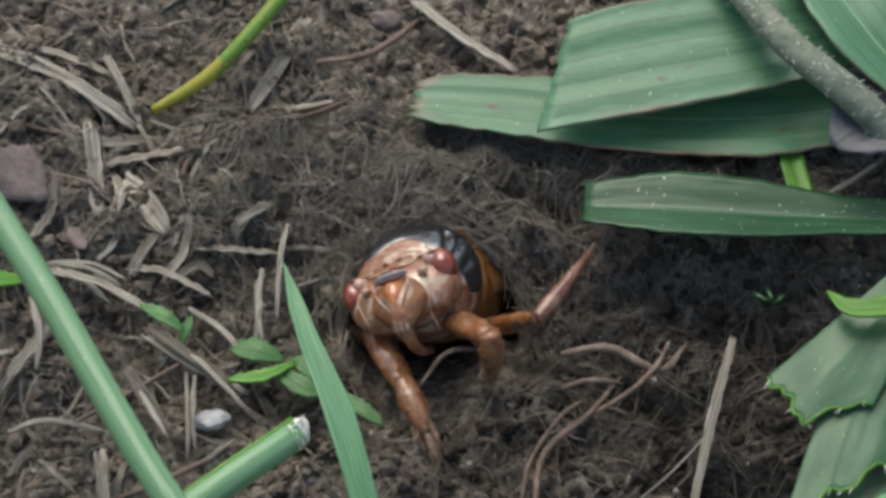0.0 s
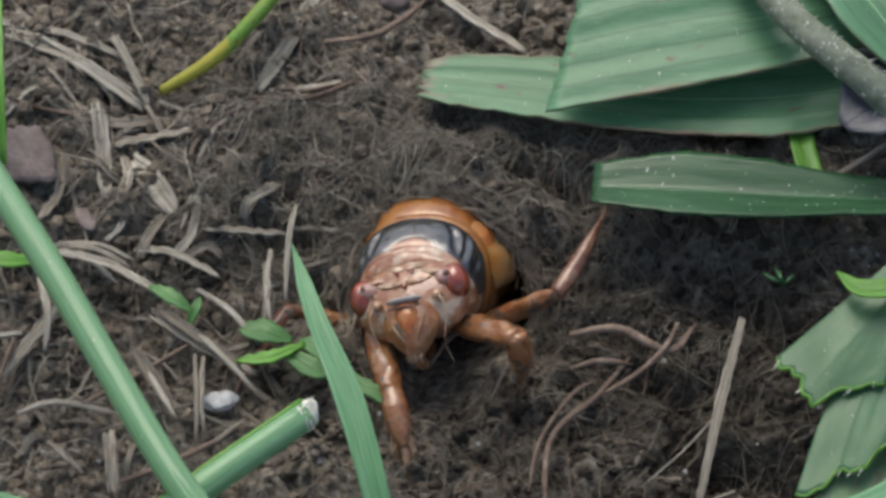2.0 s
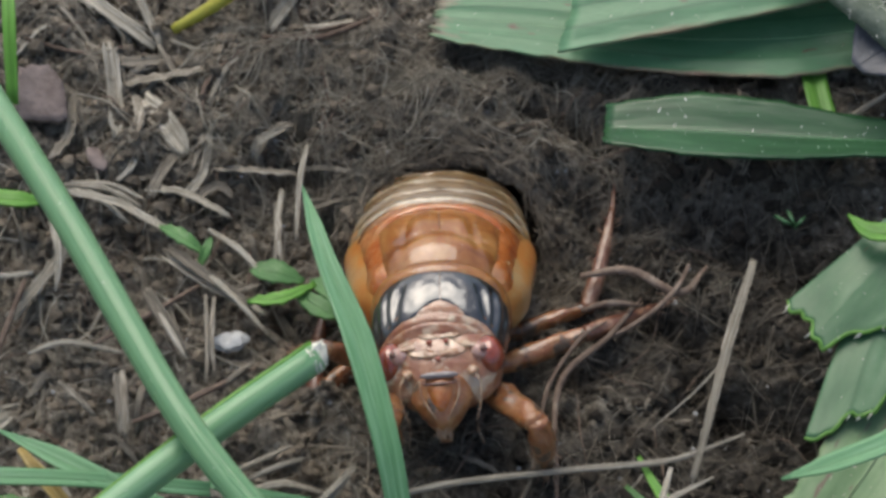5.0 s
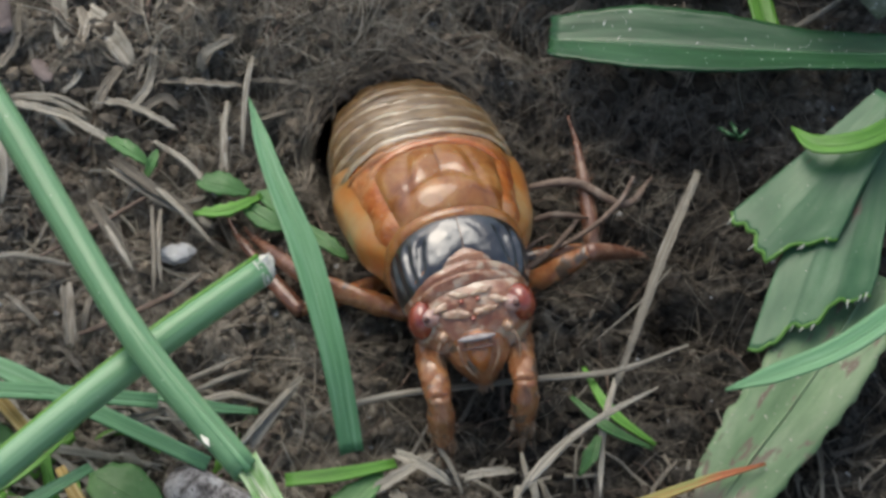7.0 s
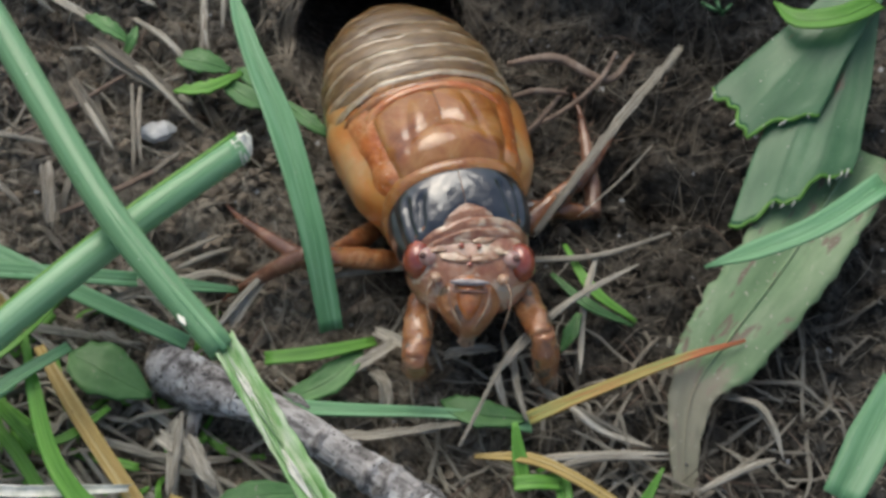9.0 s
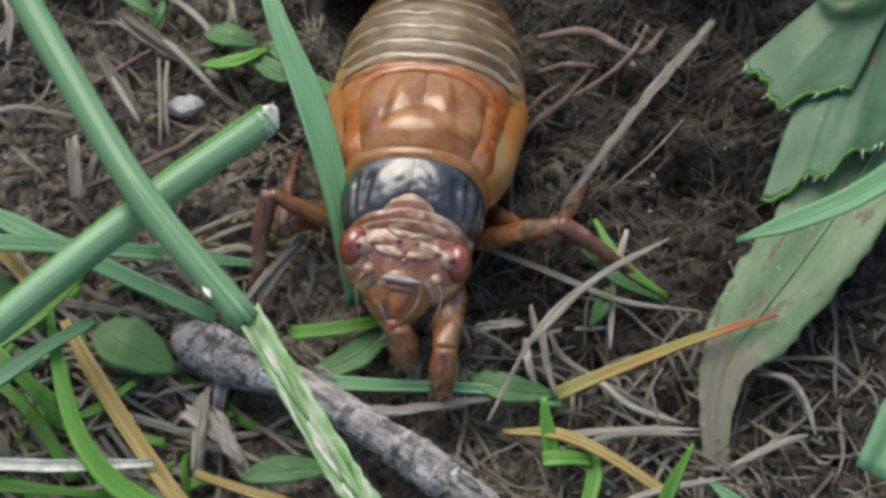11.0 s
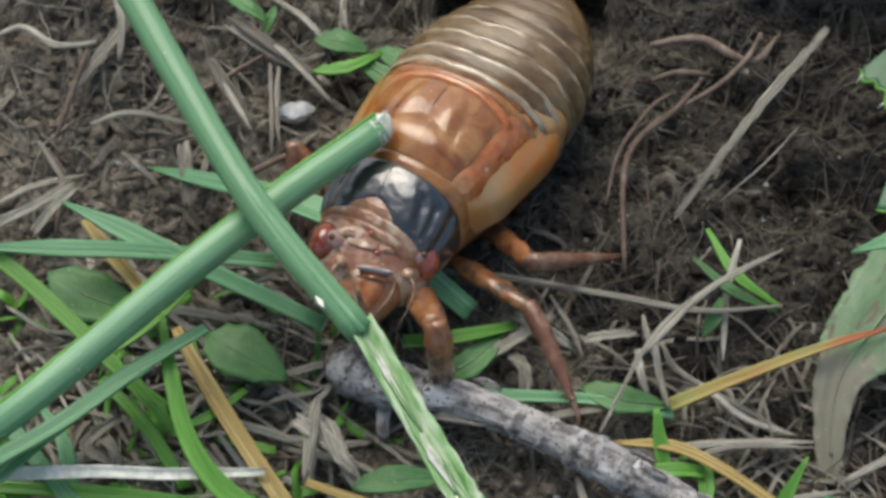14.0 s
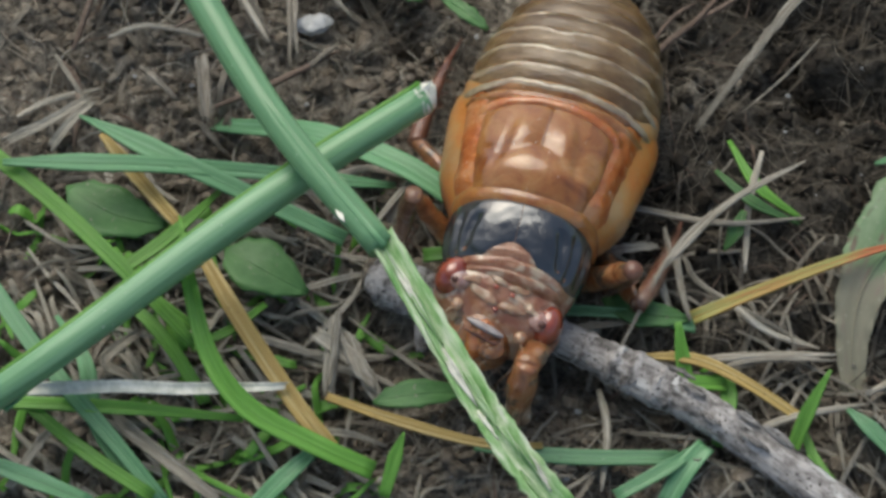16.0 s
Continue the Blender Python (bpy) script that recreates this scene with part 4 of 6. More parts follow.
# pointed blade, pushed over by the insect
POINTS = [(-7.81, 1.01, 8.50), (-6.59, -3.23, 8.30), (-4.86, -7.73, 7.50), (-3.47, -12.31, 5.50), (-2.61, -15.75, 2.20)]
pointed_blade = leaf("grass_shoot", POINTS, [(0, 0.05), (0.15, 0.8), (0.5, 1.45), (1, 1.15)], GRASS,
                     "upright pointed green grass blade beside the burrow", "grass", fold=0.35, thick=0.12, steps=8, across=8, rib=0.12)

# broad leaves beyond the burrow
leaf("plantain_leaf", [(-1.29, 15.05, 5.00), (3.64, 14.04, 5.60), (11.15, 12.68, 6.00), (17.16, 12.50, 6.20), (21.40, 12.92, 6.40), (27.81, 13.62, 6.50)],
     [(0, 2.2), (0.06, 3.2), (0.3, 4.1), (0.6, 4.8), (0.8, 4.4), (1, 3)], DRYTIP,
     "long green ribbed leaf with brown-spotted edge", fold=0.06, thick=0.16, steps=8, across=28, ribs=0.03, wave=0.08, jag=0.3, lean=-8, rib=0.1)
leaf("plantain_leaf", [(6.14, 13.94, 8.00), (11.10, 14.80, 8.60), (17.15, 15.76, 9.00), (24.86, 17.47, 9.00)],
     [(0, 6.2), (0.3, 6.8), (0.6, 6.4), (1, 5)], LEAF, "broad torn green leaf with parallel ribs",
     fold=0.05, thick=0.16, steps=8, across=30, ribs=0.045, wave=0.03, jag=0.12, lean=-12, seed=4, rib=0.1, skew=1.6)
leaf("plantain_leaf", [(7.70, 7.32, 5.20), (12.36, 6.77, 5.60), (18.23, 6.30, 5.60), (24.14, 6.19, 5.40), (28.98, 6.61, 5.00)],
     [(0, 2.5), (0.05, 2.9), (0.24, 4.2), (0.42, 3.9), (0.6, 2.6), (1, 1.9)], DARKLEAF, "dark green leaf with a cut blunt end",
     fold=0.3, thick=0.18, steps=8, across=14, ribs=0.01, wave=0.05, jag=0.1, seed=7, rib=0.08)
leaf("plantain_leaf", [(20.02, 20.15, 11.00), (22.34, 15.27, 10.50), (25.40, 11.44, 9.00)], [(0, 4), (0.5, 4.4), (1, 3)], LEAF, "green leaf above the others",
     fold=0.15, thick=0.16, steps=6, across=12, ribs=0.02, wave=0.08, seed=9, rib=0.2)
POINTS = [(14.83, 19.74, 11.00), (18.27, 13.62, 11.00), (21.91, 10.27, 10.00), (25.31, 8.11, 7.00)]
leaf_stem = tagged(empty("leaf_stem"), "hairy grey-green leaf stem", "stem")
bm = bmesh.new()
tube(bm, POINTS, [(0, 1.6), (1, 1.8)], 14, 8, 0.03, 2)
part("stem", bm, STEM, leaf_stem)
rnd = random.Random(14)
line = spline(POINTS, 24)
bm = bmesh.new()
for k in range(90):
    p = line[rnd.randrange(len(line))]
    a = rnd.uniform(-0.4, 3.5)
    out = Vector((0.6 * math.cos(a), 0.8 * math.cos(a), math.sin(a)))
    q = p + out * 0.8
    tube(bm, [q, q + out * 0.15 + Vector((0.1, -0.05, 0)), q + out * rnd.uniform(0.2, 0.4) + Vector((rnd.uniform(-0.2, 0.3), -0.1, 0))], [(0, 0.07), (1, 0.02)], 4, 2)
part("hairs", bm, WHITE, leaf_stem, "short pale hairs")
leaf("dark_leaf", [(20.51, 8.62, 8.60), (22.27, 9.70, 9.00), (24.18, 11.06, 9.00), (27.62, 13.90, 8.00)], [(0, 0.9), (0.2, 3.8), (0.5, 6.2), (1, 6.4)], DUSK,
     "dusky purple-grey leaf over a hairy stem", fold=0.12, thick=0.16, steps=6, across=10, ribs=0.02, wave=0.1, rib=0.2)
leaf("grass_shoot", [(18.65, 12.22, 5.60), (18.82, 9.75, 5.50), (19.15, 7.79, 5.30)], [(0, 1.3), (1, 1.3)], LIME, "short bright green blade between leaves", "grass", rib=0.1)

# mown leaves, torn off across, and the strap leaves on the near side of them
def torn_leaf(points, widths, pleats, mat, label, seed=1, tear=()):
    rnd = random.Random(seed)
    foot = Vector(points[-1])
    line = spline([Vector(p) - foot for p in points], 10)
    n, across = len(line), 40
    bm = bmesh.new()
    uv = bm.loops.layers.uv.verify()
    rows = []
    for i, c in enumerate(line):
        f = i / (n - 1)
        way = (line[min(i + 1, n - 1)] - line[max(i - 1, 0)]).normalized()
        side = way.cross(Vector((0, 0, 1))).normalized()
        up = side.cross(way)
        row = []
        for k in range(across + 1):
            s = 2 * k / across - 1
            half = profile(widths, f) / 2
            p = (s + 1) / 2 * pleats
            torn = profile(tear, (s + 1) / 2) + 0.1 * math.sin(17 * s) + 0.12 * noise.noise(Vector((s * 6, seed, 0)))
            q = c + way * torn * max(0.0, 1 - 1.6 * f) + side * s * half
            q += up * ((0.11 + 0.05 * math.sin(int(p) * 2.4 + 1)) * abs((p % 1.0) - 0.5) - 0.14 * half * s * s + 0.05 * math.sin(7 * f + 3 * s))
            row.append((bm.verts.new(q + up * 0.08), bm.verts.new(q - up * 0.08)))
        rows.append(row)
    for i in range(n - 1):
        for k in range(across):
            for side_no in (0, 1):
                vs = [rows[i][k][side_no], rows[i][k + 1][side_no], rows[i + 1][k + 1][side_no], rows[i + 1][k][side_no]]
                face = bm.faces.new(vs if side_no == 0 else vs[::-1])
                us = [(k / across, i / 10), ((k + 1) / across, i / 10), ((k + 1) / across, (i + 1) / 10), (k / across, (i + 1) / 10)]
                for loop, q in zip(face.loops, us if side_no == 0 else us[::-1]):
                    loop[uv].uv = q
        for k in (0, across):
            bm.faces.new((rows[i][k][0], rows[i + 1][k][0], rows[i + 1][k][1], rows[i][k][1]))
    for i in (0, n - 1):
        for k in range(across):
            bm.faces.new((rows[i][k][0], rows[i][k + 1][0], rows[i][k + 1][1], rows[i][k][1]))
    bmesh.ops.recalc_face_normals(bm, faces=bm.faces)
    rim = [(v[0].co + v[1].co) / 2 for v in rows[0]]
    thing = tagged(empty("torn_leaf"), label, "leaf", "torn leaves")
    thing.location = foot * MM
    part("blade", bm, mat, thing)
    bm = bmesh.new()
    tube(bm, rim, [(0, 0.2), (0.5, 0.26), (1, 0.2)], 6, 1, 0.15, seed)
    part("torn_edge", bm, LIME, thing, "bright green torn edge")
    out = (rim[len(rim) // 2] - line[-1]).normalized()
    for k in range(6):
        root = rim[rnd.randrange(2, len(rim) - 2)]
        bm = bmesh.new()
        tube(bm, [root - out * 0.2, root + out * 0.1 + Vector((0, 0, 0.05)), root + out * rnd.uniform(0.2, 0.45) + Vector((rnd.uniform(-0.2, 0.2), 0, -0.1))],
             [(0, 0.14), (0.6, 0.1), (1, 0.03)], 5, 3)
        part("torn_fibre", bm, WHITE, thing, "white leaf fibre")
    return thing


torn_leaf([(18.64, -5.30, 6.20), (20.10, -3.84, 6.80), (21.91, -1.86, 7.40), (24.73, 1.40, 8.00)], [(0, 5.0), (0.3, 4.4), (0.65, 3.3), (1, 2.0)], 2, PALE,
          "broad dusty green leaf torn across", 3, [(0, -0.9), (0.1, -1.1), (0.3, -0.9), (0.5, -1.6), (0.63, -1.7), (0.69, -0.5), (0.85, 0.5), (1, 1.5)])
torn_leaf([(19.86, -10.07, 5.00), (20.82, -7.50, 5.60), (21.99, -4.32, 6.10), (23.78, 0.84, 6.60)], [(0, 4.9), (0.3, 4.9), (0.7, 4.2), (1, 2.6)], 3, PALE,
          "torn pleated green leaf under another", 6, [(0, -2.3), (0.22, -1.7), (0.3, -0.6), (0.58, 0.0), (0.63, 1.2), (0.85, 1.9), (1, 2.4)])
leaf("strap_leaf", [(14.32, -24.03, 0.80), (14.28, -21.84, 1.80), (14.81, -19.49, 2.80), (16.45, -17.26, 3.50), (18.72, -14.31, 3.80), (21.05, -10.79, 3.80), (23.65, -6.50, 3.80)], [(0, 1.1), (0.17, 1.5), (0.33, 2.3), (0.45, 4.0), (0.6, 4.6), (0.8, 4.8), (1, 4.4)],
     WITHERED, "long pale green leaf with a withered grey tip", fold=0.12, thick=0.16, steps=8, across=14, ribs=0.02, wave=0.16, seed=5, rib=0.22)
leaf("grass_shoot", [(15.04, -15.78, 8.00), (17.64, -15.09, 8.40), (20.58, -13.88, 8.60), (23.83, -11.48, 8.40)], [(0, 0.1), (0.3, 1.0), (1, 1.3)], GRASS, "slim pointed grass blade over leaves", "grass", fold=0.3)
leaf("grass_shoot", [(19.39, -0.43, 8.00), (20.49, -1.84, 8.40), (22.57, -1.81, 8.60), (24.47, -0.50, 8.00)], [(0, 0.1), (0.3, 1.1), (1, 1.2)], LIME, "small curled green leaf point", "grass", fold=0.3)
leaf("grass_shoot", [(20.76, -26.92, 6.00), (22.23, -24.26, 6.40), (23.92, -20.82, 6.00)], [(0, 1.8), (0.5, 2.2), (1, 1.5)], GRASS, "green blade with a red edge", "grass", fold=0.2)

# grass beyond
POINTS = [(-15.49, 15.22, 3.80), (-12.60, 16.36, 5.20), (-10.44, 18.08, 6.50), (-8.32, 20.58, 7.50)]
stalk("bent_grass", POINTS, [(0, 0.55), (0.3, 0.8), (1, 0.85)], YELLOWING, "bent yellow-green grass stem with brown specks", "grass", base=POINTS[0], sides=12)
leaf("grass_shoot", [(-24.52, 20.71, 8.00), (-23.73, 13.34, 8.00), (-23.47, 9.04, 5.00)], [(0, 0.6), (0.6, 0.7), (1, 0.6)], LIME, "narrow upright green blade", "grass")
leaf("grass_shoot", [(-21.75, 4.45, 2.60), (-23.07, 4.07, 3.20), (-25.51, 4.60, 3.00)], [(0, 0.5), (0.4, 1.0), (1, 1)], LIME, "short green blade among dry grass", "grass")

# dry straw and roots that can be told apart
def straws(rows, mat, label, category="straw", name="dry_straw", flat=0.55, rough=0.06):
    """Each row: points and width; wide ones are flat and curled, narrow ones round."""
    for k, (points, w) in enumerate(rows):
        points = [(x, y, max(z, ground_height(x, y) + 0.25)) for x, y, z in points]
        if w >= 0.5 and name == "dry_straw":
            foot = Vector(points[-1])
            bm = bmesh.new()
            ribbon(bm, [Vector(p) - foot for p in points], [(0, w * 0.85), (0.15, w), (0.8, w * 0.9), (1, w * 0.55)], 0.45, 0.09, 6, 6, 0.02, (k * 37) % 50 - 25, 0.08, 0.25, k)
            ob = part(name, bm, mat)
            ob.location = foot * MM
            tagged(ob, label, category, GROUPS.get(name, ""))
        else:
            stalk(name, points, [(0, w * 0.6), (0.3, w), (0.8, w * 0.85), (1, w * 0.3)], mat, label, category, sides=7, rough=rough, flat=flat, seed=k)


straws([
    ([(20.47, 8.21, 5.00), (21.94, 9.00, 5.40), (23.68, 10.23, 5.60)], 0.36),
    ([(-25.04, 20.02, 4.20), (-20.85, 18.74, 4.40), (-17.62, 17.43, 4.00)], 0.55), ([(-24.05, 18.95, 3.80), (-20.13, 16.66, 3.80), (-16.45, 14.27, 3.40)], 0.85),
    ([(-18.20, 18.61, 4.40), (-17.31, 16.84, 4.30), (-16.14, 14.38, 3.60)], 0.5), ([(-7.38, 21.61, 4.20), (-8.79, 18.07, 4.20), (-10.32, 15.13, 3.80)], 0.85),
    ([(-1.38, 22.65, 4.60), (1.28, 19.87, 4.60), (4.42, 17.46, 4.40)], 0.65), ([(-0.85, 23.02, 4.20), (1.91, 19.60, 4.20), (3.76, 18.31, 4.00)], 0.45),
    ([(-16.87, 10.70, 3.00), (-15.57, 9.25, 3.10), (-14.46, 7.72, 2.60)], 1.3), ([(-18.88, 13.75, 3.40), (-18.48, 11.16, 3.40), (-18.12, 8.18, 3.00)], 0.9),
    ([(-10.35, 15.48, 3.40), (-7.72, 15.59, 3.60), (-4.48, 16.28, 3.60)], 0.4), ([(-13.35, 10.11, 3.00), (-12.23, 12.74, 3.40), (-10.02, 14.95, 3.40)], 0.4),
    ([(-8.01, 8.29, 2.60), (-8.34, 6.00, 2.60), (-8.46, 2.35, 2.00)], 0.35), ([(-9.30, 5.55, 2.20), (-9.45, 2.94, 2.20), (-9.16, 1.04, 1.80)], 0.4),
    ([(-20.78, 5.72, 2.40), (-18.52, 5.42, 2.40), (-16.65, 4.52, 2.00)], 0.4), ([(-20.79, 5.58, 2.20), (-18.80, 4.82, 2.20), (-17.27, 3.63, 1.80)], 0.35),
    ([(-20.48, 5.80, 2.50), (-18.25, 5.72, 2.40), (-16.44, 4.97, 2.00)], 0.3), ([(-22.96, -2.37, 1.60), (-21.38, -0.09, 1.90), (-20.30, 2.31, 1.60)], 0.8),
    ([(-15.21, 1.42, 1.80), (-12.61, -0.58, 1.80), (-9.96, -1.90, 1.40)], 0.5), ([(-23.88, 13.39, 3.60), (-22.14, 14.83, 3.80), (-19.80, 13.75, 3.40)], 0.35),
    ([(-10.81, 7.02, 3.00), (-10.50, 7.69, 3.60), (-9.08, 9.13, 3.00)], 0.5),
    ([(-23.86, 20.78, 4.20), (-21.45, 18.17, 4.20), (-18.82, 15.64, 3.80), (-17.86, 14.56, 3.40)], 0.55), ([(-24.58, 14.40, 3.60), (-22.07, 14.02, 3.80), (-19.37, 13.92, 3.20)], 0.4),
    ([(-22.42, 18.35, 4.00), (-19.46, 16.52, 4.20), (-16.94, 15.23, 3.80)], 0.4), ([(-14.33, 5.03, 2.40), (-13.49, 6.39, 2.60), (-13.18, 8.84, 2.40)], 0.5),
    ([(-16.29, 5.41, 2.40), (-14.31, 4.88, 2.60), (-11.90, 3.69, 2.20)], 0.5), ([(-20.26, 5.08, 2.60), (-17.52, 4.14, 2.60), (-14.51, 2.37, 2.00)], 0.5),
    ([(-17.97, 5.98, 2.40), (-17.13, 7.15, 2.60), (-16.85, 9.85, 2.60)], 0.45), ([(-13.07, 3.10, 2.00), (-11.22, 1.48, 2.20), (-9.70, -0.40, 1.80)], 0.4),
    ([(-21.87, -4.60, 1.80), (-19.85, -4.19, 2.20), (-16.74, -4.48, 1.60)], 0.4), ([(-21.38, 3.71, 2.20), (-20.72, 1.35, 2.40), (-20.76, -0.74, 1.80)], 0.45),
], STRAW, "pale dry straw lying on soil")
straws([
    ([(-16.02, -1.00, 2.20), (-14.83, -2.98, 2.20), (-13.76, -4.80, 1.80)], 0.65), ([(-12.99, -1.07, 2.00), (-12.74, -4.04, 2.20), (-12.69, -6.39, 1.60)], 0.3),
    ([(-12.54, -1.25, 2.00), (-12.56, -3.90, 2.00), (-12.33, -5.64, 1.50)], 0.35), ([(-12.09, -6.80, 1.80), (-11.17, -5.98, 2.00), (-10.24, -4.84, 1.60)], 0.35),
    ([(-17.15, -5.83, 1.80), (-16.89, -7.67, 2.00), (-16.75, -9.42, 1.60)], 0.7), ([(-20.12, -6.34, 1.80), (-19.17, -7.32, 2.00), (-18.15, -8.24, 1.60)], 0.4),
    ([(-15.04, 1.83, 2.00), (-13.33, 0.22, 2.20), (-10.65, -1.65, 1.80)], 0.6), ([(-11.41, -0.75, 1.80), (-10.68, -0.65, 2.00), (-10.08, -0.07, 1.60)], 0.35),
    ([(-17.84, 11.72, 3.00), (-16.00, 11.95, 3.20), (-13.59, 11.89, 2.80)], 0.8), ([(-23.09, 17.12, 3.80), (-21.44, 15.88, 3.80), (-19.71, 13.71, 3.40)], 0.35),
    ([(-20.12, 13.72, 3.00), (-18.22, 13.07, 3.20), (-14.91, 13.69, 2.80)], 0.7), ([(-15.11, 12.12, 3.00), (-14.44, 10.93, 3.00), (-13.94, 9.91, 2.80)], 0.9),
    ([(-21.44, 7.21, 2.80), (-20.63, 8.59, 3.00), (-20.48, 10.54, 3.00)], 0.7), ([(-17.30, 7.75, 2.60), (-16.92, 9.36, 3.00), (-17.35, 11.09, 2.80)], 0.6),
    ([(-16.23, 4.86, 2.40), (-15.70, 6.22, 2.60), (-14.64, 8.29, 2.40)], 0.6), ([(-14.15, 4.64, 2.20), (-12.70, 5.61, 2.40), (-11.81, 5.17, 2.00)], 0.5),
    ([(-12.74, 6.60, 2.60), (-10.62, 6.25, 2.80), (-8.56, 6.52, 2.20)], 0.5), ([(-10.82, 7.36, 2.60), (-10.09, 8.39, 3.00), (-8.99, 9.44, 2.80)], 0.7),
    ([(-9.56, 4.79, 2.00), (-9.39, 2.77, 2.20), (-9.53, 1.02, 1.60)], 0.45),
    ([(-13.21, 10.30, 3.00), (-13.57, 8.36, 3.00), (-14.09, 6.39, 2.60)], 0.35), ([(-16.29, 14.38, 3.60), (-14.59, 11.16, 3.40), (-13.64, 9.72, 3.00)], 0.4),
], LITTER, "dry grey-brown straw lying on soil")
straws([
    ([(10.44, -11.71, 2.40), (9.72, -14.50, 2.20), (9.44, -17.95, 1.60)], 0.4), ([(13.48, -5.57, 3.00), (11.76, -7.44, 2.60), (9.59, -9.23, 2.00)], 0.12),
    ([(16.24, -19.16, 2.00), (17.87, -20.31, 2.40), (18.90, -22.00, 1.60)], 0.3), ([(5.39, -17.57, 2.00), (5.49, -18.92, 2.20), (5.89, -20.12, 1.60)], 0.45),
    ([(7.13, -23.64, 2.00), (9.79, -22.87, 2.20), (13.53, -22.68, 1.80)], 0.35), ([(14.73, -24.56, 2.00), (16.88, -23.49, 2.20), (18.56, -22.70, 1.80)], 0.45),
    ([(-9.90, -20.57, 2.00), (-9.83, -23.08, 2.20), (-10.01, -24.84, 1.60)], 0.4), ([(-10.66, -21.47, 2.00), (-8.72, -23.08, 2.20), (-7.64, -24.85, 1.60)], 0.8),
    ([(5.04, -19.24, 3.40), (6.57, -17.51, 3.60), (8.82, -15.28, 3.80), (12.33, -13.20, 4.00)], 0.34),
    ([(-8.35, -16.02, 2.40), (-6.81, -13.91, 2.60), (-5.20, -11.77, 2.20)], 0.4), ([(-13.12, -12.58, 2.00), (-10.51, -11.57, 2.20), (-8.20, -10.07, 1.80)], 0.35),
    ([(3.51, -22.75, 3.40), (6.08, -17.73, 3.60), (8.92, -15.09, 3.80), (11.96, -13.35, 4.00)], 0.27),
    ([(6.56, -17.18, 1.80), (7.57, -18.97, 2.00), (12.51, -21.90, 1.60)], 0.35),
    ([(6.42, -22.85, 2.00), (9.55, -22.65, 2.20), (13.51, -22.38, 1.80)], 0.45), ([(8.90, -26.75, 2.00), (11.24, -25.84, 2.20), (14.68, -24.92, 1.80)], 0.45),
    ([(-26.29, -11.06, 2.40), (-24.14, -9.97, 2.60), (-22.52, -8.40, 2.20)], 0.5), ([(-24.40, -5.76, 2.00), (-23.25, -7.70, 2.40), (-22.29, -9.10, 2.00)], 0.3),
    ([(-13.47, 0.82, 2.00), (-11.45, -1.57, 2.40), (-9.69, -3.40, 1.80)], 0.35), ([(-15.97, -0.94, 2.00), (-14.82, -3.16, 2.20), (-13.75, -4.94, 1.80)], 0.4),
    ([(-24.08, -11.38, 2.40), (-23.15, -10.17, 2.80), (-22.21, -8.78, 2.40)], 0.5), ([(-21.96, 0.15, 2.20), (-23.94, -0.17, 2.40), (-25.88, 1.25, 2.00), (-27.60, 0.61, 1.80)], 0.45),
    ([(-25.97, -9.44, 2.00), (-24.29, -8.70, 2.40), (-21.93, -7.65, 1.80)], 0.4), ([(-15.09, -12.99, 2.00), (-13.89, -14.17, 2.40), (-11.79, -13.18, 1.80)], 0.6),
    ([(-19.05, -24.04, 2.00), (-20.54, -23.07, 2.40), (-19.01, -21.22, 2.00)], 0.6), ([(-20.15, -21.97, 2.00), (-19.22, -23.26, 2.20), (-18.80, -24.43, 1.60)], 0.6),
    ([(2.48, -24.22, 1.80), (2.85, -26.24, 1.80), (2.57, -29.23, 1.50)], 0.45), ([(-19.99, -25.82, 2.00), (-17.49, -27.82, 2.00), (-14.78, -29.99, 1.80)], 0.7),
    ([(-9.97, -20.49, 2.00), (-10.14, -22.87, 2.00), (-10.24, -24.44, 1.60)], 0.45), ([(-24.40, -29.26, 2.00), (-23.47, -27.65, 2.20), (-22.39, -25.73, 1.80)], 0.5),
    ([(-20.07, -21.59, 1.80), (-20.70, -23.48, 2.00), (-22.22, -25.05, 1.60)], 0.4), ([(-7.45, -15.28, 2.00), (-6.40, -13.51, 2.20), (-5.09, -11.20, 1.80)], 0.5),
    ([(-3.19, -21.61, 2.20), (0.27, -21.59, 2.40), (4.00, -20.78, 2.00)], 0.5), ([(8.31, -19.43, 2.00), (10.39, -21.27, 2.00), (12.78, -21.97, 1.60)], 0.4),
], STRAW, "pale dry straw lying across soil")
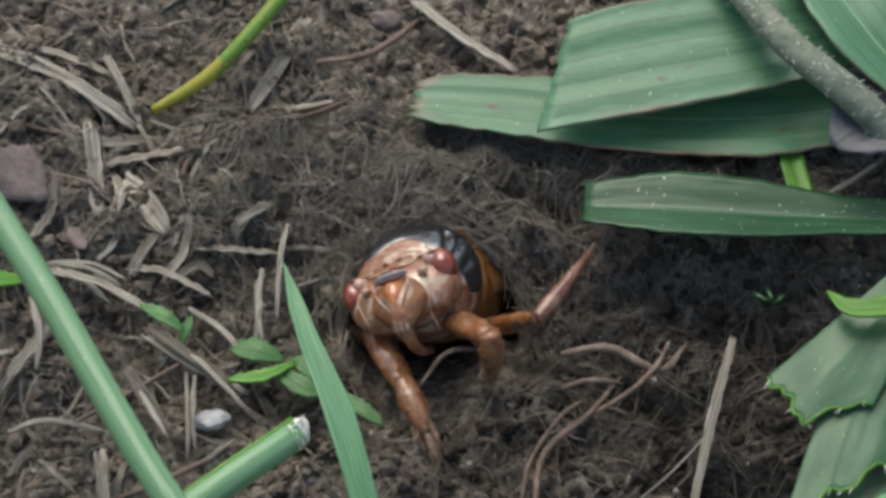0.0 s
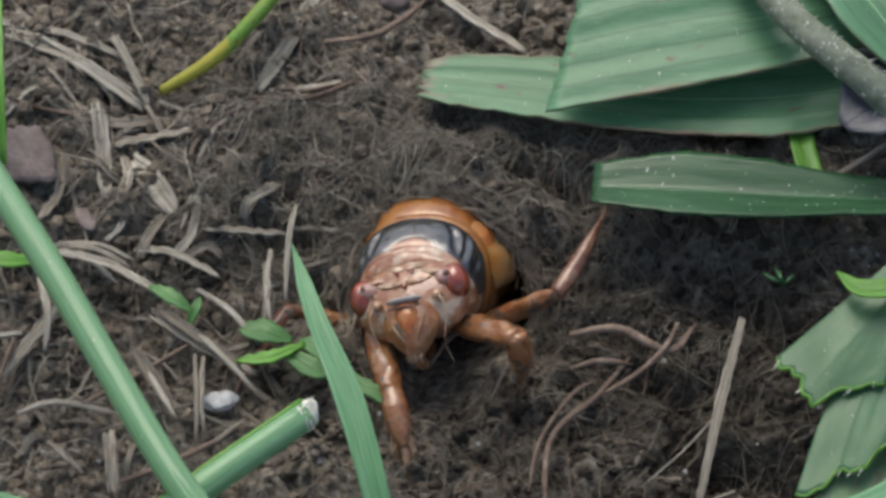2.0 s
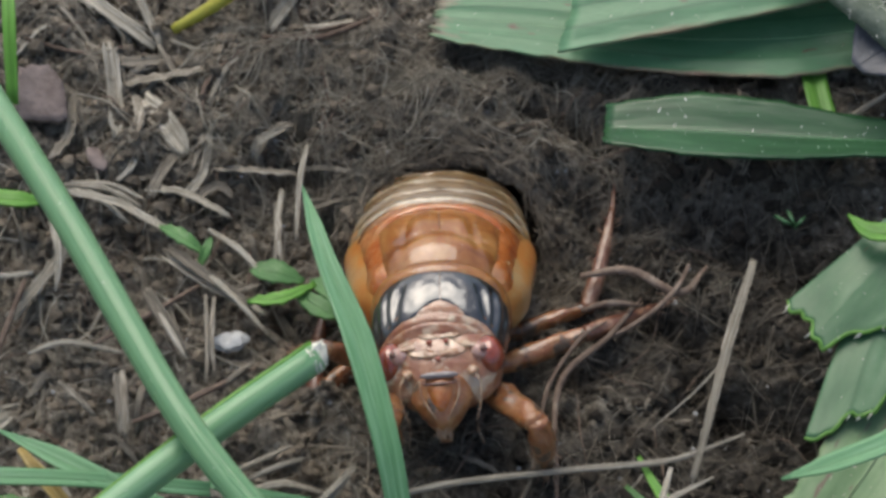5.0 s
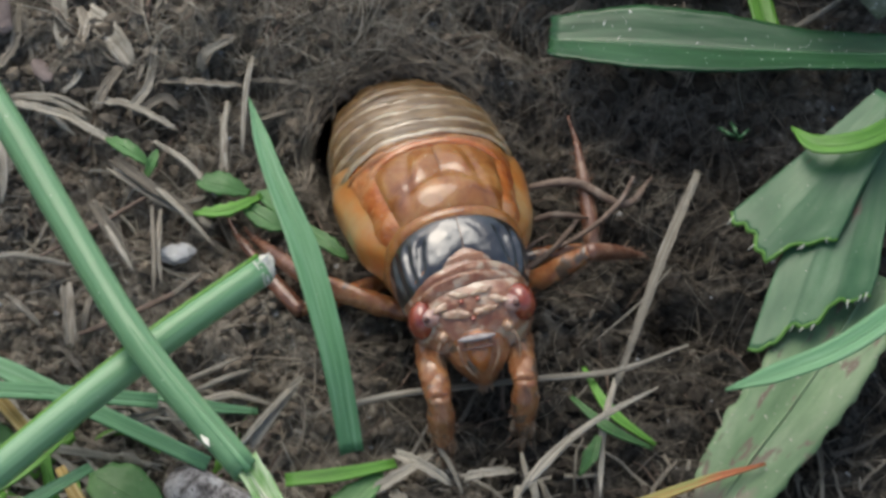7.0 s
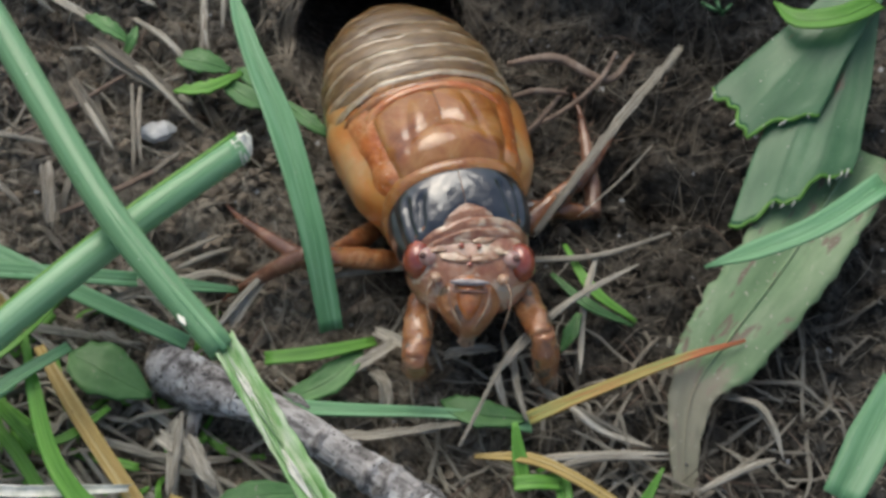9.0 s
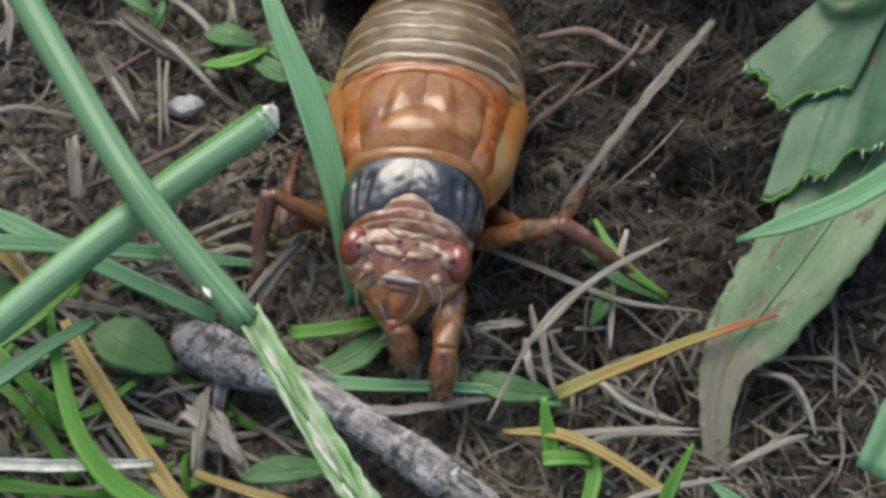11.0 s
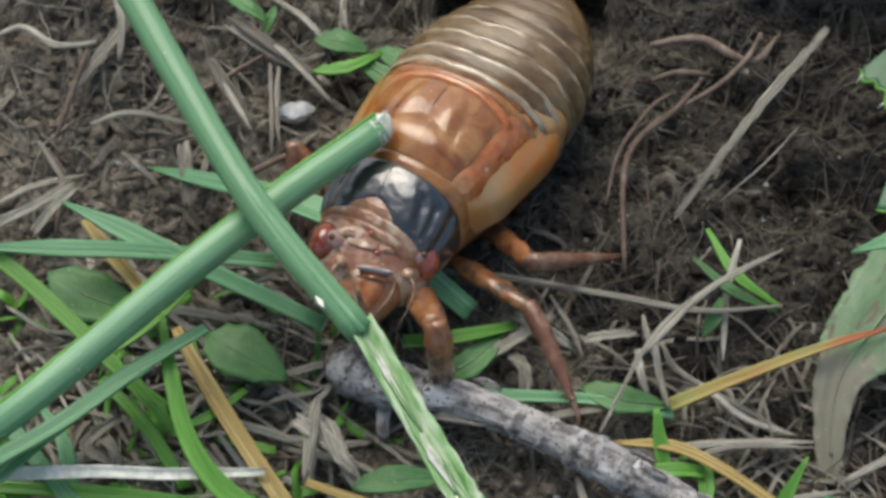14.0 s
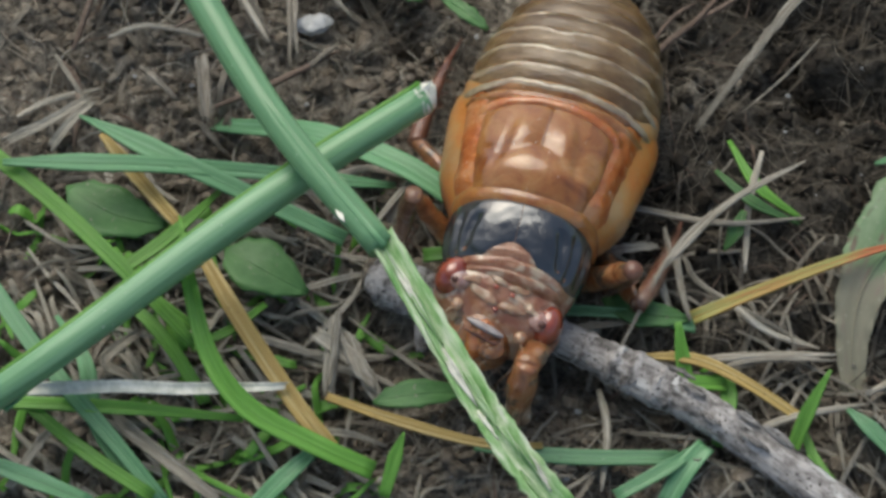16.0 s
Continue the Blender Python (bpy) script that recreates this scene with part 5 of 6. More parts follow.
straws([
    ([(-0.44, -15.84, 2.20), (0.92, -16.76, 2.60), (2.15, -17.47, 2.20)], 0.55),
    ([(1.21, -14.72, 2.20), (2.16, -16.58, 2.40), (2.78, -17.98, 2.00)], 0.3),
    ([(-1.53, -17.97, 2.20), (-0.17, -17.26, 2.60), (1.34, -15.83, 2.20)], 0.6),
    ([(5.66, -15.83, 2.20), (5.89, -17.20, 2.40), (6.31, -18.38, 2.00)], 0.3),
    ([(-0.60, -18.06, 2.20), (-0.05, -19.03, 2.40), (-0.00, -20.19, 2.00)], 0.75),
    ([(6.21, -17.10, 2.20), (6.34, -19.18, 2.60), (6.77, -20.86, 2.20)], 0.4),
    ([(2.86, -17.24, 2.20), (3.94, -17.19, 2.60), (5.32, -16.85, 2.20)], 0.5),
    ([(-9.68, -20.25, 2.20), (-9.78, -22.41, 2.60), (-10.00, -24.43, 2.20)], 0.4),
    ([(-9.36, -21.61, 2.20), (-8.61, -23.50, 2.40), (-7.90, -24.19, 2.00)], 0.9),
    ([(-4.02, -21.34, 2.20), (-1.33, -21.86, 2.60), (2.41, -21.22, 2.20)], 0.5),
    ([(16.21, -19.57, 2.20), (17.72, -20.26, 2.80), (18.47, -21.37, 2.60), (18.91, -22.87, 2.00)], 0.35),
    ([(-10.24, -12.38, 2.40), (-8.84, -11.91, 2.80), (-7.52, -11.04, 2.20)], 0.35),
], STRAW, "pale split straw among crumbs of soil")
straws([([(-25.42, -25.52, 4.20), (-19.69, -25.38, 4.40), (-16.35, -25.39, 4.20), (-11.90, -24.96, 3.60)], 0.62)], WHITE, "bleached white dry grass stem")
straws([
    ([(3.98, -9.16, 1.40), (4.59, -6.65, 2.20), (6.23, -4.04, 2.40), (7.59, -2.72, 2.00)], 0.24),
    ([(11.91, 0.41, 2.60), (11.12, -1.06, 2.40), (9.47, -2.55, 2.00), (7.14, -3.70, 1.40)], 0.30), ([(6.32, -1.94, 1.80), (7.76, -1.73, 2.20), (9.52, -1.66, 1.80)], 0.36),
    ([(4.83, -13.02, 1.60), (5.04, -6.87, 2.20), (7.65, -3.57, 1.80), (9.46, -0.88, 1.40)], 0.36),
    ([(6.30, 0.10, 2.00), (8.86, 0.17, 2.40), (11.42, -0.95, 2.00), (12.96, 1.08, 1.60)], 0.50),
    ([(-1.03, -1.98, 2.00), (0.71, 0.18, 2.20), (3.94, 0.25, 1.60)], 0.29), ([(-18.83, -4.39, 2.00), (-15.83, -2.33, 2.00), (-12.56, 0.40, 1.60)], 0.29),
    ([(-24.03, -6.20, 2.00), (-23.00, -7.99, 2.20), (-23.10, -11.21, 1.60)], 0.40), ([(-16.25, -8.87, 2.00), (-13.50, -7.69, 2.20), (-10.28, -5.31, 1.60)], 0.36),
    ([(-23.52, -5.53, 2.00), (-22.83, -2.75, 2.40), (-22.27, 0.29, 2.00)], 0.36),
], ROOT, "thin brown root arching over soil", "root", name="root", flat=1.0, rough=0.1)

straws([
    ([(-13.61, 9.52, 3.40), (-13.40, 11.35, 3.80), (-11.22, 13.77, 4.00), (-5.44, 15.68, 4.00)], 0.3), ([(-6.73, 18.40, 4.20), (-3.93, 18.77, 4.40), (-2.06, 20.25, 4.40), (-0.97, 21.71, 4.20)], 0.4), ([(-10.64, 14.58, 4.00), (-8.15, 13.80, 4.20), (-6.34, 14.82, 4.20), (-3.91, 16.42, 4.00)], 0.35), ([(-23.34, 14.05, 3.80), (-21.61, 13.76, 4.00), (-19.76, 13.02, 3.60)], 0.28),
], ROOT, "long brown rootlet curving over the bank", "root", name="root", flat=1.0, rough=0.12)

# long flat straw that a foot drags aside; it turns on its far end
POINTS = [(10.48, -12.04, 2.40), (11.51, -9.32, 2.80), (13.35, -4.22, 2.80), (15.25, 0.51, 2.60)]
dragged_straw = tagged(empty("dry_straw"), "long flat pale straw splitting into fibres", "straw")
dragged_straw.location = Vector(POINTS[-1]) * MM
bm = bmesh.new()
ribbon(bm, [Vector(p) - Vector(POINTS[-1]) for p in POINTS], [(0, 0.22), (0.3, 0.38), (0.7, 0.52), (1, 0.4)], 0.5, 0.1, 8, 6, 0.02, 10, 0.1, 0.3, 3)
part("strip", bm, STRAW, dragged_straw)
for k in range(3):
    bm = bmesh.new()
    tube(bm, [Vector(p) - Vector(POINTS[-1]) + Vector((0.1 * (k - 1) + 0.02 * i * (k - 1), 0, 0.14)) for i, p in enumerate(POINTS[::-1])], [(0, 0.12), (0.6, 0.14), (1, 0.05)], 5, 5, 0.1, k)
    part("loose_fibre", bm, STRAW, dragged_straw)

# thin straw that the feet push round
POINTS = [(14.16, -9.79, 2.80), (10.45, -11.18, 2.60), (6.25, -11.54, 2.40), (-0.46, -12.42, 2.40), (-3.93, -13.26, 2.20)]
bm = bmesh.new()
tube(bm, [Vector(p) - Vector(POINTS[0]) for p in POINTS], [(0, 0.16), (0.3, 0.36), (0.8, 0.4), (1, 0.2)], 7, 6, 0.08, 5, 0.6)
pushed_straw = tagged(part("dry_straw", bm, STRAW), "thin pale straw pushed round by the insect's feet", "straw", GROUPS["dry_straw"])
pushed_straw.location = Vector(POINTS[0]) * MM

# grey twig, pushed by the insect's feet
POINTS = [(-10.7, -17.55, 1.50), (-7.98, -18.68, 1.90), (-3.68, -19.78, 2.60), (3.28, -22.62, 2.70), (7.85, -25.11, 2.70), (14.11, -29.29, 2.60)]
TWIG_FOOT = Vector(POINTS[3])
grey_twig = tagged(empty("twig"), "grey weathered twig with cracked bark on soil", "twig")
grey_twig.location = TWIG_FOOT * MM
local = [Vector(p) - TWIG_FOOT for p in POINTS]
bm = bmesh.new()
tube(bm, local, [(0, 1.9), (0.05, 2.6), (0.2, 2.5), (0.32, 1.8), (0.5, 1.65), (0.58, 2.1), (0.64, 1.75), (1, 1.8)], 18, 16, 0.06, 5)
part("bark", bm, BARK, grey_twig)
line = spline(local, 16)
for k, f in enumerate((0.3, 0.47, 0.5, 0.54, 0.57, 0.6, 0.63)):
    i = int(f * (len(line) - 1))
    r = profile([(0.3, 1.85), (0.5, 1.7), (0.58, 2.16), (0.63, 1.8)], f)
    bm = bmesh.new()
    tube(bm, [line[i - 1], line[i], line[i + 1]], [(0, r * 0.9), (0.5, r * 1.06), (1, r * 0.9)], 16, 3, 0.07, k)
    part("bark_ring", bm, BARK, grey_twig, "raised ring of bark")
rnd = random.Random(12)
for k in range(9):
    i = rnd.randrange(4, len(line) - 6)
    a = rnd.uniform(0.3, 2.6)
    off = Vector((0.35 * math.cos(a), 1.0 * math.cos(a), 1.1 * math.sin(a)))
    bm = bmesh.new()
    ribbon(bm, [line[i] + off, line[i + 2] + off * 1.05, line[i + 4] + off], [(0, 0.1), (0.5, rnd.uniform(0.25, 0.5)), (1, 0.1)], 0.2, 0.12, 3, 4, 0, 0, 0.08, 0, k)
    part("bark_flake", bm, BARK, grey_twig, "loose flake of bark")
bm = bmesh.new()
ball(bm, local[0], (0.6, 1.05, 0.95))
for v in bm.verts:
    v.co += Vector((noise.noise(v.co * 3), noise.noise(v.co * 3.3), noise.noise(v.co * 2.7))) * 0.18
part("broken_end", bm, CLOD, grey_twig, "broken dark end")
bm = bmesh.new()
tube(bm, [local[1] + Vector((0, -0.3, -0.5)), local[1] + Vector((-0.2, -1.3, -0.9)), local[1] + Vector((-0.1, -2.2, -1.4))], [(0, 0.9), (1, 0.5)], 10, 4, 0.1, 2)
part("side_stub", bm, BARK, grey_twig, "short broken side shoot")

# yellow and orange grass
leaf("dry_grass", [(-16.55, -17.31, 3.40), (-14.33, -21.23, 3.40), (-11.93, -24.94, 3.20), (-10.43, -26.99, 3.00), (-8.87, -28.55, 2.40)], [(0, 0.5), (0.2, 0.85), (0.8, 0.85), (1, 0.5)], YELLOW,
     "dry yellow grass stem bent over", "grass", fold=0.3)
leaf("dry_grass", [(-21.53, -11.04, 3.00), (-19.67, -13.52, 3.20), (-17.31, -16.33, 3.20)], [(0, 0.3), (0.3, 0.75), (1, 0.6)], YELLOW, "dry tan grass blade under a stalk", "grass", fold=0.3)
leaf("dry_grass", [(4.24, -22.69, 2.20), (6.86, -23.06, 2.60), (9.19, -24.25, 2.60), (12.04, -26.07, 2.00)], [(0, 0.2), (0.3, 0.6), (1, 0.5)], YELLOW, "yellowed dry blade on soil", "grass", fold=0.25)
leaf("dry_grass", [(-10.05, -25.11, 2.80), (-6.83, -26.41, 3.00), (-2.95, -27.45, 2.80), (-0.13, -27.30, 2.20)], [(0, 0.4), (0.4, 0.55), (1, 0.3)], YELLOW, "thin brownish grass blade", "grass", fold=0.3)
leaf("dry_grass", [(17.24, -17.50, 4.00), (14.00, -18.52, 4.00), (10.00, -19.98, 3.60), (6.84, -21.04, 2.80)], [(0, 0.12), (0.3, 0.45), (1, 0.7)], ORANGE, "grass blade turning orange and red", "grass", fold=0.35)
# grass on the near side
NEAR = [
    ([(-16.90, -17.61, 6.50), (-16.30, -20.85, 6.00), (-15.31, -24.12, 5.00), (-13.48, -26.34, 4.00), (-10.39, -27.80, 3.20), (-7.83, -28.69, 2.40)], [(0, 0.1), (0.2, 0.7), (0.6, 1.05), (1, 0.9)], LIME),
    ([(-26.49, -13.21, 5.00), (-23.06, -15.99, 4.60), (-19.40, -19.46, 4.00), (-16.27, -22.57, 3.00)], [(0, 0.8), (0.5, 0.8), (1, 0.5)], LIME),
    ([(-25.66, -14.07, 5.40), (-21.83, -13.90, 5.00), (-17.88, -13.70, 4.40), (-12.07, -13.41, 3.00)], [(0, 0.3), (0.3, 0.95), (1, 0.8)], GRASS),
    ([(-22.40, -10.97, 4.60), (-19.03, -12.66, 4.40), (-15.73, -14.19, 4.00), (-9.53, -16.71, 2.60)], [(0, 0.1), (0.3, 1.1), (1, 0.8)], GRASS),
    ([(-24.98, -26.45, 6.20), (-21.03, -24.08, 6.60), (-17.61, -21.29, 6.80), (-14.65, -19.11, 6.60)], [(0, 0.8), (0.6, 0.8), (1, 0.5)], GRASS),
    ([(-25.63, -25.51, 3.00), (-19.82, -25.88, 3.20), (-13.90, -26.05, 2.40)], [(0, 0.6), (0.5, 0.7), (1, 0.3)], LIME),
    ([(-26.02, -19.77, 4.00), (-23.08, -23.71, 3.60), (-19.73, -27.44, 3.00), (-17.34, -30.08, 2.00)], [(0, 0.8), (0.5, 0.8), (1, 0.6)], GRASS),
    ([(-24.07, -25.44, 3.00), (-20.98, -28.02, 3.00), (-17.81, -29.99, 2.40)], [(0, 0.5), (0.5, 0.7), (1, 0.6)], LIME),
    ([(-19.89, -18.94, 3.60), (-17.75, -17.11, 3.60), (-15.31, -13.97, 3.00)], [(0, 0.6), (0.5, 0.7), (1, 0.2)], LIME),
    ([(6.13, -21.51, 3.40), (6.32, -22.86, 2.60), (6.60, -24.35, 1.80)], [(0, 0.3), (0.5, 0.7), (1, 0.7)], LIME),
    ([(12.97, -24.28, 4.00), (11.95, -25.94, 3.00), (11.06, -27.79, 1.80)], [(0, 0.15), (0.5, 0.7), (1, 0.6)], LIME),
    ([(7.32, -27.37, 2.40), (6.41, -28.41, 2.20), (5.51, -29.82, 1.60)], [(0, 0.9), (0.5, 1.0), (1, 0.9)], GRASS),
    ([(7.47, -23.04, 1.80), (8.47, -24.50, 1.80), (7.90, -26.90, 1.40)], [(0, 0.9), (0.5, 0.8), (1, 0.6)], LIME),
    ([(-6.41, -27.17, 3.40), (-6.80, -28.16, 2.80), (-7.32, -29.68, 1.80)], [(0, 0.1), (0.5, 0.7), (1, 0.5)], LIME),
    ([(-3.24, -27.12, 1.80), (0.90, -27.77, 2.00), (6.06, -27.72, 1.80)], [(0, 0.5), (0.5, 0.8), (1, 0.7)], GRASS),
    ([(-10.45, -27.56, 2.40), (-11.96, -29.03, 2.20), (-13.24, -30.17, 1.60)], [(0, 0.6), (0.5, 0.9), (1, 0.8)], GRASS),
    ([(13.86, -25.31, 2.00), (14.84, -26.31, 2.00), (16.33, -27.82, 1.60)], [(0, 0.2), (0.5, 0.8), (1, 0.7)], GRASS),
    ([(-24.60, -26.81, 5.20), (-22.41, -24.72, 5.60), (-19.79, -22.29, 5.40), (-17.43, -20.09, 4.60)], [(0, 1.0), (0.5, 0.9), (1, 0.3)], GRASS),
    ([(-25.42, -28.41, 2.60), (-23.22, -29.34, 2.80), (-20.62, -30.27, 2.40)], [(0, 0.7), (0.5, 0.9), (1, 0.6)], GRASS),
    ([(-22.88, -21.03, 3.00), (-21.31, -23.50, 3.20), (-20.49, -26.68, 2.60), (-18.13, -29.81, 2.00)], [(0, 0.2), (0.4, 0.8), (1, 0.7)], GRASS),
    ([(-16.67, -22.51, 3.00), (-14.86, -21.91, 3.00), (-13.15, -20.10, 2.40)], [(0, 0.2), (0.5, 0.5), (1, 0.3)], LIME),
    ([(-20.49, -17.39, 3.00), (-18.71, -19.82, 3.00), (-16.55, -21.30, 2.40)], [(0, 0.3), (0.5, 0.7), (1, 0.5)], LIME),
    ([(-12.13, -12.79, 2.60), (-9.90, -13.55, 2.80), (-7.23, -13.39, 2.00)], [(0, 0.5), (0.5, 0.7), (1, 0.3)], GRASS),
    ([(8.89, -10.87, 2.00), (10.14, -13.53, 2.20), (12.28, -15.06, 1.60)], [(0, 0.2), (0.5, 0.6), (1, 0.2)], LIME),
    ([(3.20, -29.73, 2.00), (5.50, -28.50, 2.40), (7.09, -27.18, 2.00)], [(0, 0.6), (0.5, 0.7), (1, 0.4)], GRASS),
    ([(11.77, -26.22, 1.80), (12.45, -28.21, 1.80), (13.67, -29.79, 1.60)], [(0, 0.3), (0.5, 0.6), (1, 0.5)], LIME),
    ([(-19.90, -20.07, 3.40), (-17.67, -22.27, 3.00), (-15.75, -25.01, 2.00)], [(0, 0.5), (0.5, 0.7), (1, 0.6)], LIME),
    ([(-5.77, -17.60, 2.60), (-3.19, -17.41, 2.80), (-0.47, -16.45, 2.20)], [(0, 0.7), (0.5, 0.75), (1, 0.5)], LIME),
    ([(-5.66, -19.86, 2.00), (-1.88, -20.20, 2.20), (2.96, -20.41, 2.20), (7.01, -20.72, 1.60)], [(0, 0.9), (0.5, 0.6), (0.8, 0.5), (1, 1.0)], GRASS),
    ([(8.16, -12.91, 2.60), (9.89, -14.68, 2.60), (12.09, -15.52, 2.00)], [(0, 0.2), (0.5, 0.6), (1, 0.1)], WEED),
    ([(9.47, -15.03, 2.40), (9.03, -16.02, 2.20), (8.49, -16.78, 1.60)], [(0, 0.3), (0.5, 0.8), (1, 0.1)], WEED),
    ([(6.05, -24.29, 2.40), (7.10, -24.20, 2.40), (8.30, -24.09, 2.00)], [(0, 0.75), (0.5, 0.75), (1, 0.7)], LIME),
]
for k, (points, widths, mat) in enumerate(NEAR):
    leaf("grass_shoot", points, widths, mat, "green grass blade low over the soil", "grass", fold=0.3, seed=k)

# small broad weeds
def oval_leaf(points, width, mat, label, name="weed_leaf", seed=0):
    return leaf(name, points, [(0, 0.15), (0.15, width * 0.6), (0.45, width), (0.75, width * 0.7), (1, 0.25)], mat, label, "leaf", fold=0.2,
                thick=0.12, steps=6, across=8, wave=0.1, seed=seed)


for points, width, mat in [
    ([(-15.55, 2.99, 2.40), (-14.30, 2.10, 2.60), (-13.27, 1.48, 2.20)], 0.9, WEED), ([(-12.83, 2.10, 2.60), (-13.10, 1.34, 2.40), (-13.51, 0.76, 1.60)], 0.6, WEED),
    ([(-10.82, -1.64, 2.20), (-9.07, -1.60, 2.40), (-7.38, -0.43, 2.00)], 0.8, LIME), ([(-10.77, 0.46, 2.00), (-9.43, 0.14, 2.20), (-7.98, -0.12, 1.80)], 1.5, WEED),
    ([(-6.17, -2.42, 1.80), (-7.19, -1.85, 2.00), (-8.55, -0.65, 1.80)], 1.3, WEED), ([(-2.86, -4.21, 1.80), (-4.02, -3.30, 2.00), (-5.50, -1.81, 1.60)], 0.9, WEED),
    ([(-23.11, -13.61, 2.40), (-20.71, -15.30, 2.60), (-18.18, -15.59, 2.00)], 2.9, WEED), ([(-15.22, -16.94, 2.20), (-13.52, -18.13, 2.40), (-11.24, -19.17, 1.80)], 3.0, WEED),
    ([(-7.95, -25.08, 2.20), (-5.86, -24.76, 2.40), (-3.54, -24.38, 1.80)], 1.5, WEED), ([(-1.09, -16.91, 2.20), (-2.71, -18.60, 2.20), (-5.15, -19.50, 1.60)], 1.6, WEED),
    ([(2.67, -19.56, 2.00), (4.53, -20.44, 2.20), (6.81, -20.54, 1.80)], 1.6, WEED), ([(-7.62, -0.02, 1.80), (-6.44, -0.87, 2.00), (-5.30, -1.47, 1.60)], 1.3, WEED),
    ([(16.37, 2.82, 3.60), (16.81, 2.30, 3.80), (17.35, 2.34, 3.40)], 0.24, DARKLEAF), ([(17.04, 3.15, 3.60), (17.20, 2.48, 3.80), (17.40, 2.27, 3.40)], 0.24, DARKLEAF), ([(17.94, 2.70, 3.60), (17.65, 2.26, 3.80), (17.42, 2.20, 3.40)], 0.2, DARKLEAF),
]:
    oval_leaf(points, width, mat, "small green weed leaf close to the soil")

# stone and flakes
def lump(name, at, radii, mat, label, category, turn=0.0, seed=0, rough=0.18):
    bm = bmesh.new()
    bmesh.ops.create_icosphere(bm, subdivisions=3, radius=1)
    for v in bm.verts:
        v.co *= 1 + rough * noise.noise(v.co * 1.3 + Vector((seed * 7, 0, 0))) + rough * 0.4 * noise.noise(v.co * 4)
        v.co = Vector((v.co.x * radii[0], v.co.y * radii[1], v.co.z * radii[2]))
    ob = part(name, bm, mat)
    z = max(at[2], ground_height(at[0], at[1]) + radii[2] * 0.35)
    ob.matrix_world = pose(at[0] * MM, at[1] * MM, z * MM, 0, 0, turn)
    return tagged(ob, label, category)


lump("pale_stone", (-11.58, -3.42, 1.20), (0.85, 0.62, 0.25), STONE, "small pale grey pebble half sunk in soil", "stone", 20, 1, 0.45)
POINTS = [(-22.74, 12.00, 4.40), (-22.28, 10.51, 4.20), (-22.09, 8.89, 3.80)]
bm = bmesh.new()
ribbon(bm, [Vector(p) - Vector(POINTS[1]) for p in POINTS], [(0, 1.6), (0.4, 2.5), (1, 2.7)], 0.05, 0.45, 5, 6, 0.02, 12, 0.05, 0.15, 3)
tagged(part("bark_flake", bm, FLAKE), "flat reddish brown bark flake on soil", "bark").location = Vector(POINTS[1]) * MM
lump("bark_flake", (-19.11, 7.09, 2.20), (0.45, 0.9, 0.25), FLAKE, "small rusty bark flake", "bark", 30, 3)
lump("pale_stone", (-2.81, 21.70, 4.00), (0.9, 0.6, 0.5), FLAKE, "small dull brown pebble", "stone", 0, 5)


# ---- litter that nobody could count ----
def scatter_strands(name, count, seed, mat, label, length, width, area, lift=0.25, bend=0.5, flat=False, heading=None):
    """Thin strands, or flat bits, strewn over the soil within area (x0, y0, x1, y1)."""
    rnd = random.Random(seed)
    bm = bmesh.new()
    for _ in range(count):
        x, y = rnd.uniform(area[0], area[2]), rnd.uniform(area[1], area[3])
        if math.hypot(x - HOLE[0], y - HOLE[1]) < HOLE_R + 0.6:
            continue
        a = rnd.uniform(0, 2 * math.pi) if heading is None else radians(rnd.gauss(heading, 24))
        span = rnd.uniform(*length)
        curl = rnd.uniform(-bend, bend) * 2
        points = []
        for k in range(4):
            f = k / 3 * span
            px, py = x + f * math.cos(a), y + f * math.sin(a)
            if math.hypot(px - HOLE[0], py - HOLE[1]) < HOLE_R:
                px, py = x, y - 0.3 * k
            points.append((px, py, ground_height(px, py) + lift * rnd.uniform(0.1, 1.5)))
            a += curl / 3 + rnd.uniform(-0.12, 0.12)
        w = rnd.uniform(*width)
        if flat:
            ribbon(bm, points, [(0, w * 0.8), (0.5, w), (1, w * 0.5)], rnd.uniform(-0.4, 0.5), 0.06, 3, 3, 0, rnd.uniform(-35, 35), 0.06, 0.2, rnd.random())
        else:
            tube(bm, points, [(0, w * 0.6), (0.4, w), (1, w * 0.4)], 4, 3, 0.1, rnd.random())
    ob = part(name, bm, mat)
    return tagged(ob, label, category="litter", kind="stuff")


AREA = (-27, -33, 27, 26)
scatter_strands("root_fibres", 1500, 1, FIBRE, "fine brown root fibres matted over the soil", (1.5, 6), (0.05, 0.13), AREA, 0.15, 0.4)
scatter_strands("root_fibres", 420, 3, FIBRE, "tufts of fine brown fibres above the burrow", (1.2, 3.5), (0.05, 0.12), (-9, 8.5, 7, 14), 0.2, 0.3, False, 75)
scatter_strands("root_fibres", 200, 9, ROOT, "thin pale rootlets on the soil", (2, 7), (0.07, 0.16), AREA, 0.4, 0.22)
scatter_strands("root_fibres", 900, 51, LITTER, "felt of fine curled fibres round the burrow", (2, 6), (0.03, 0.08), (-13, 3, 13, 15), 0.5, 0.9, False, 10)
scatter_strands("root_fibres", 700, 53, FIBRE, "fine curled rootlets over dark soil", (2, 6), (0.03, 0.08), (-4, -24, 24, 6), 0.4, 0.9)
scatter_strands("root_fibres", 420, 71, STRAW, "hair-thin pale fibres over the soil", (1.5, 5), (0.025, 0.06), (-14, -30, 25, 14), 0.5, 0.7)
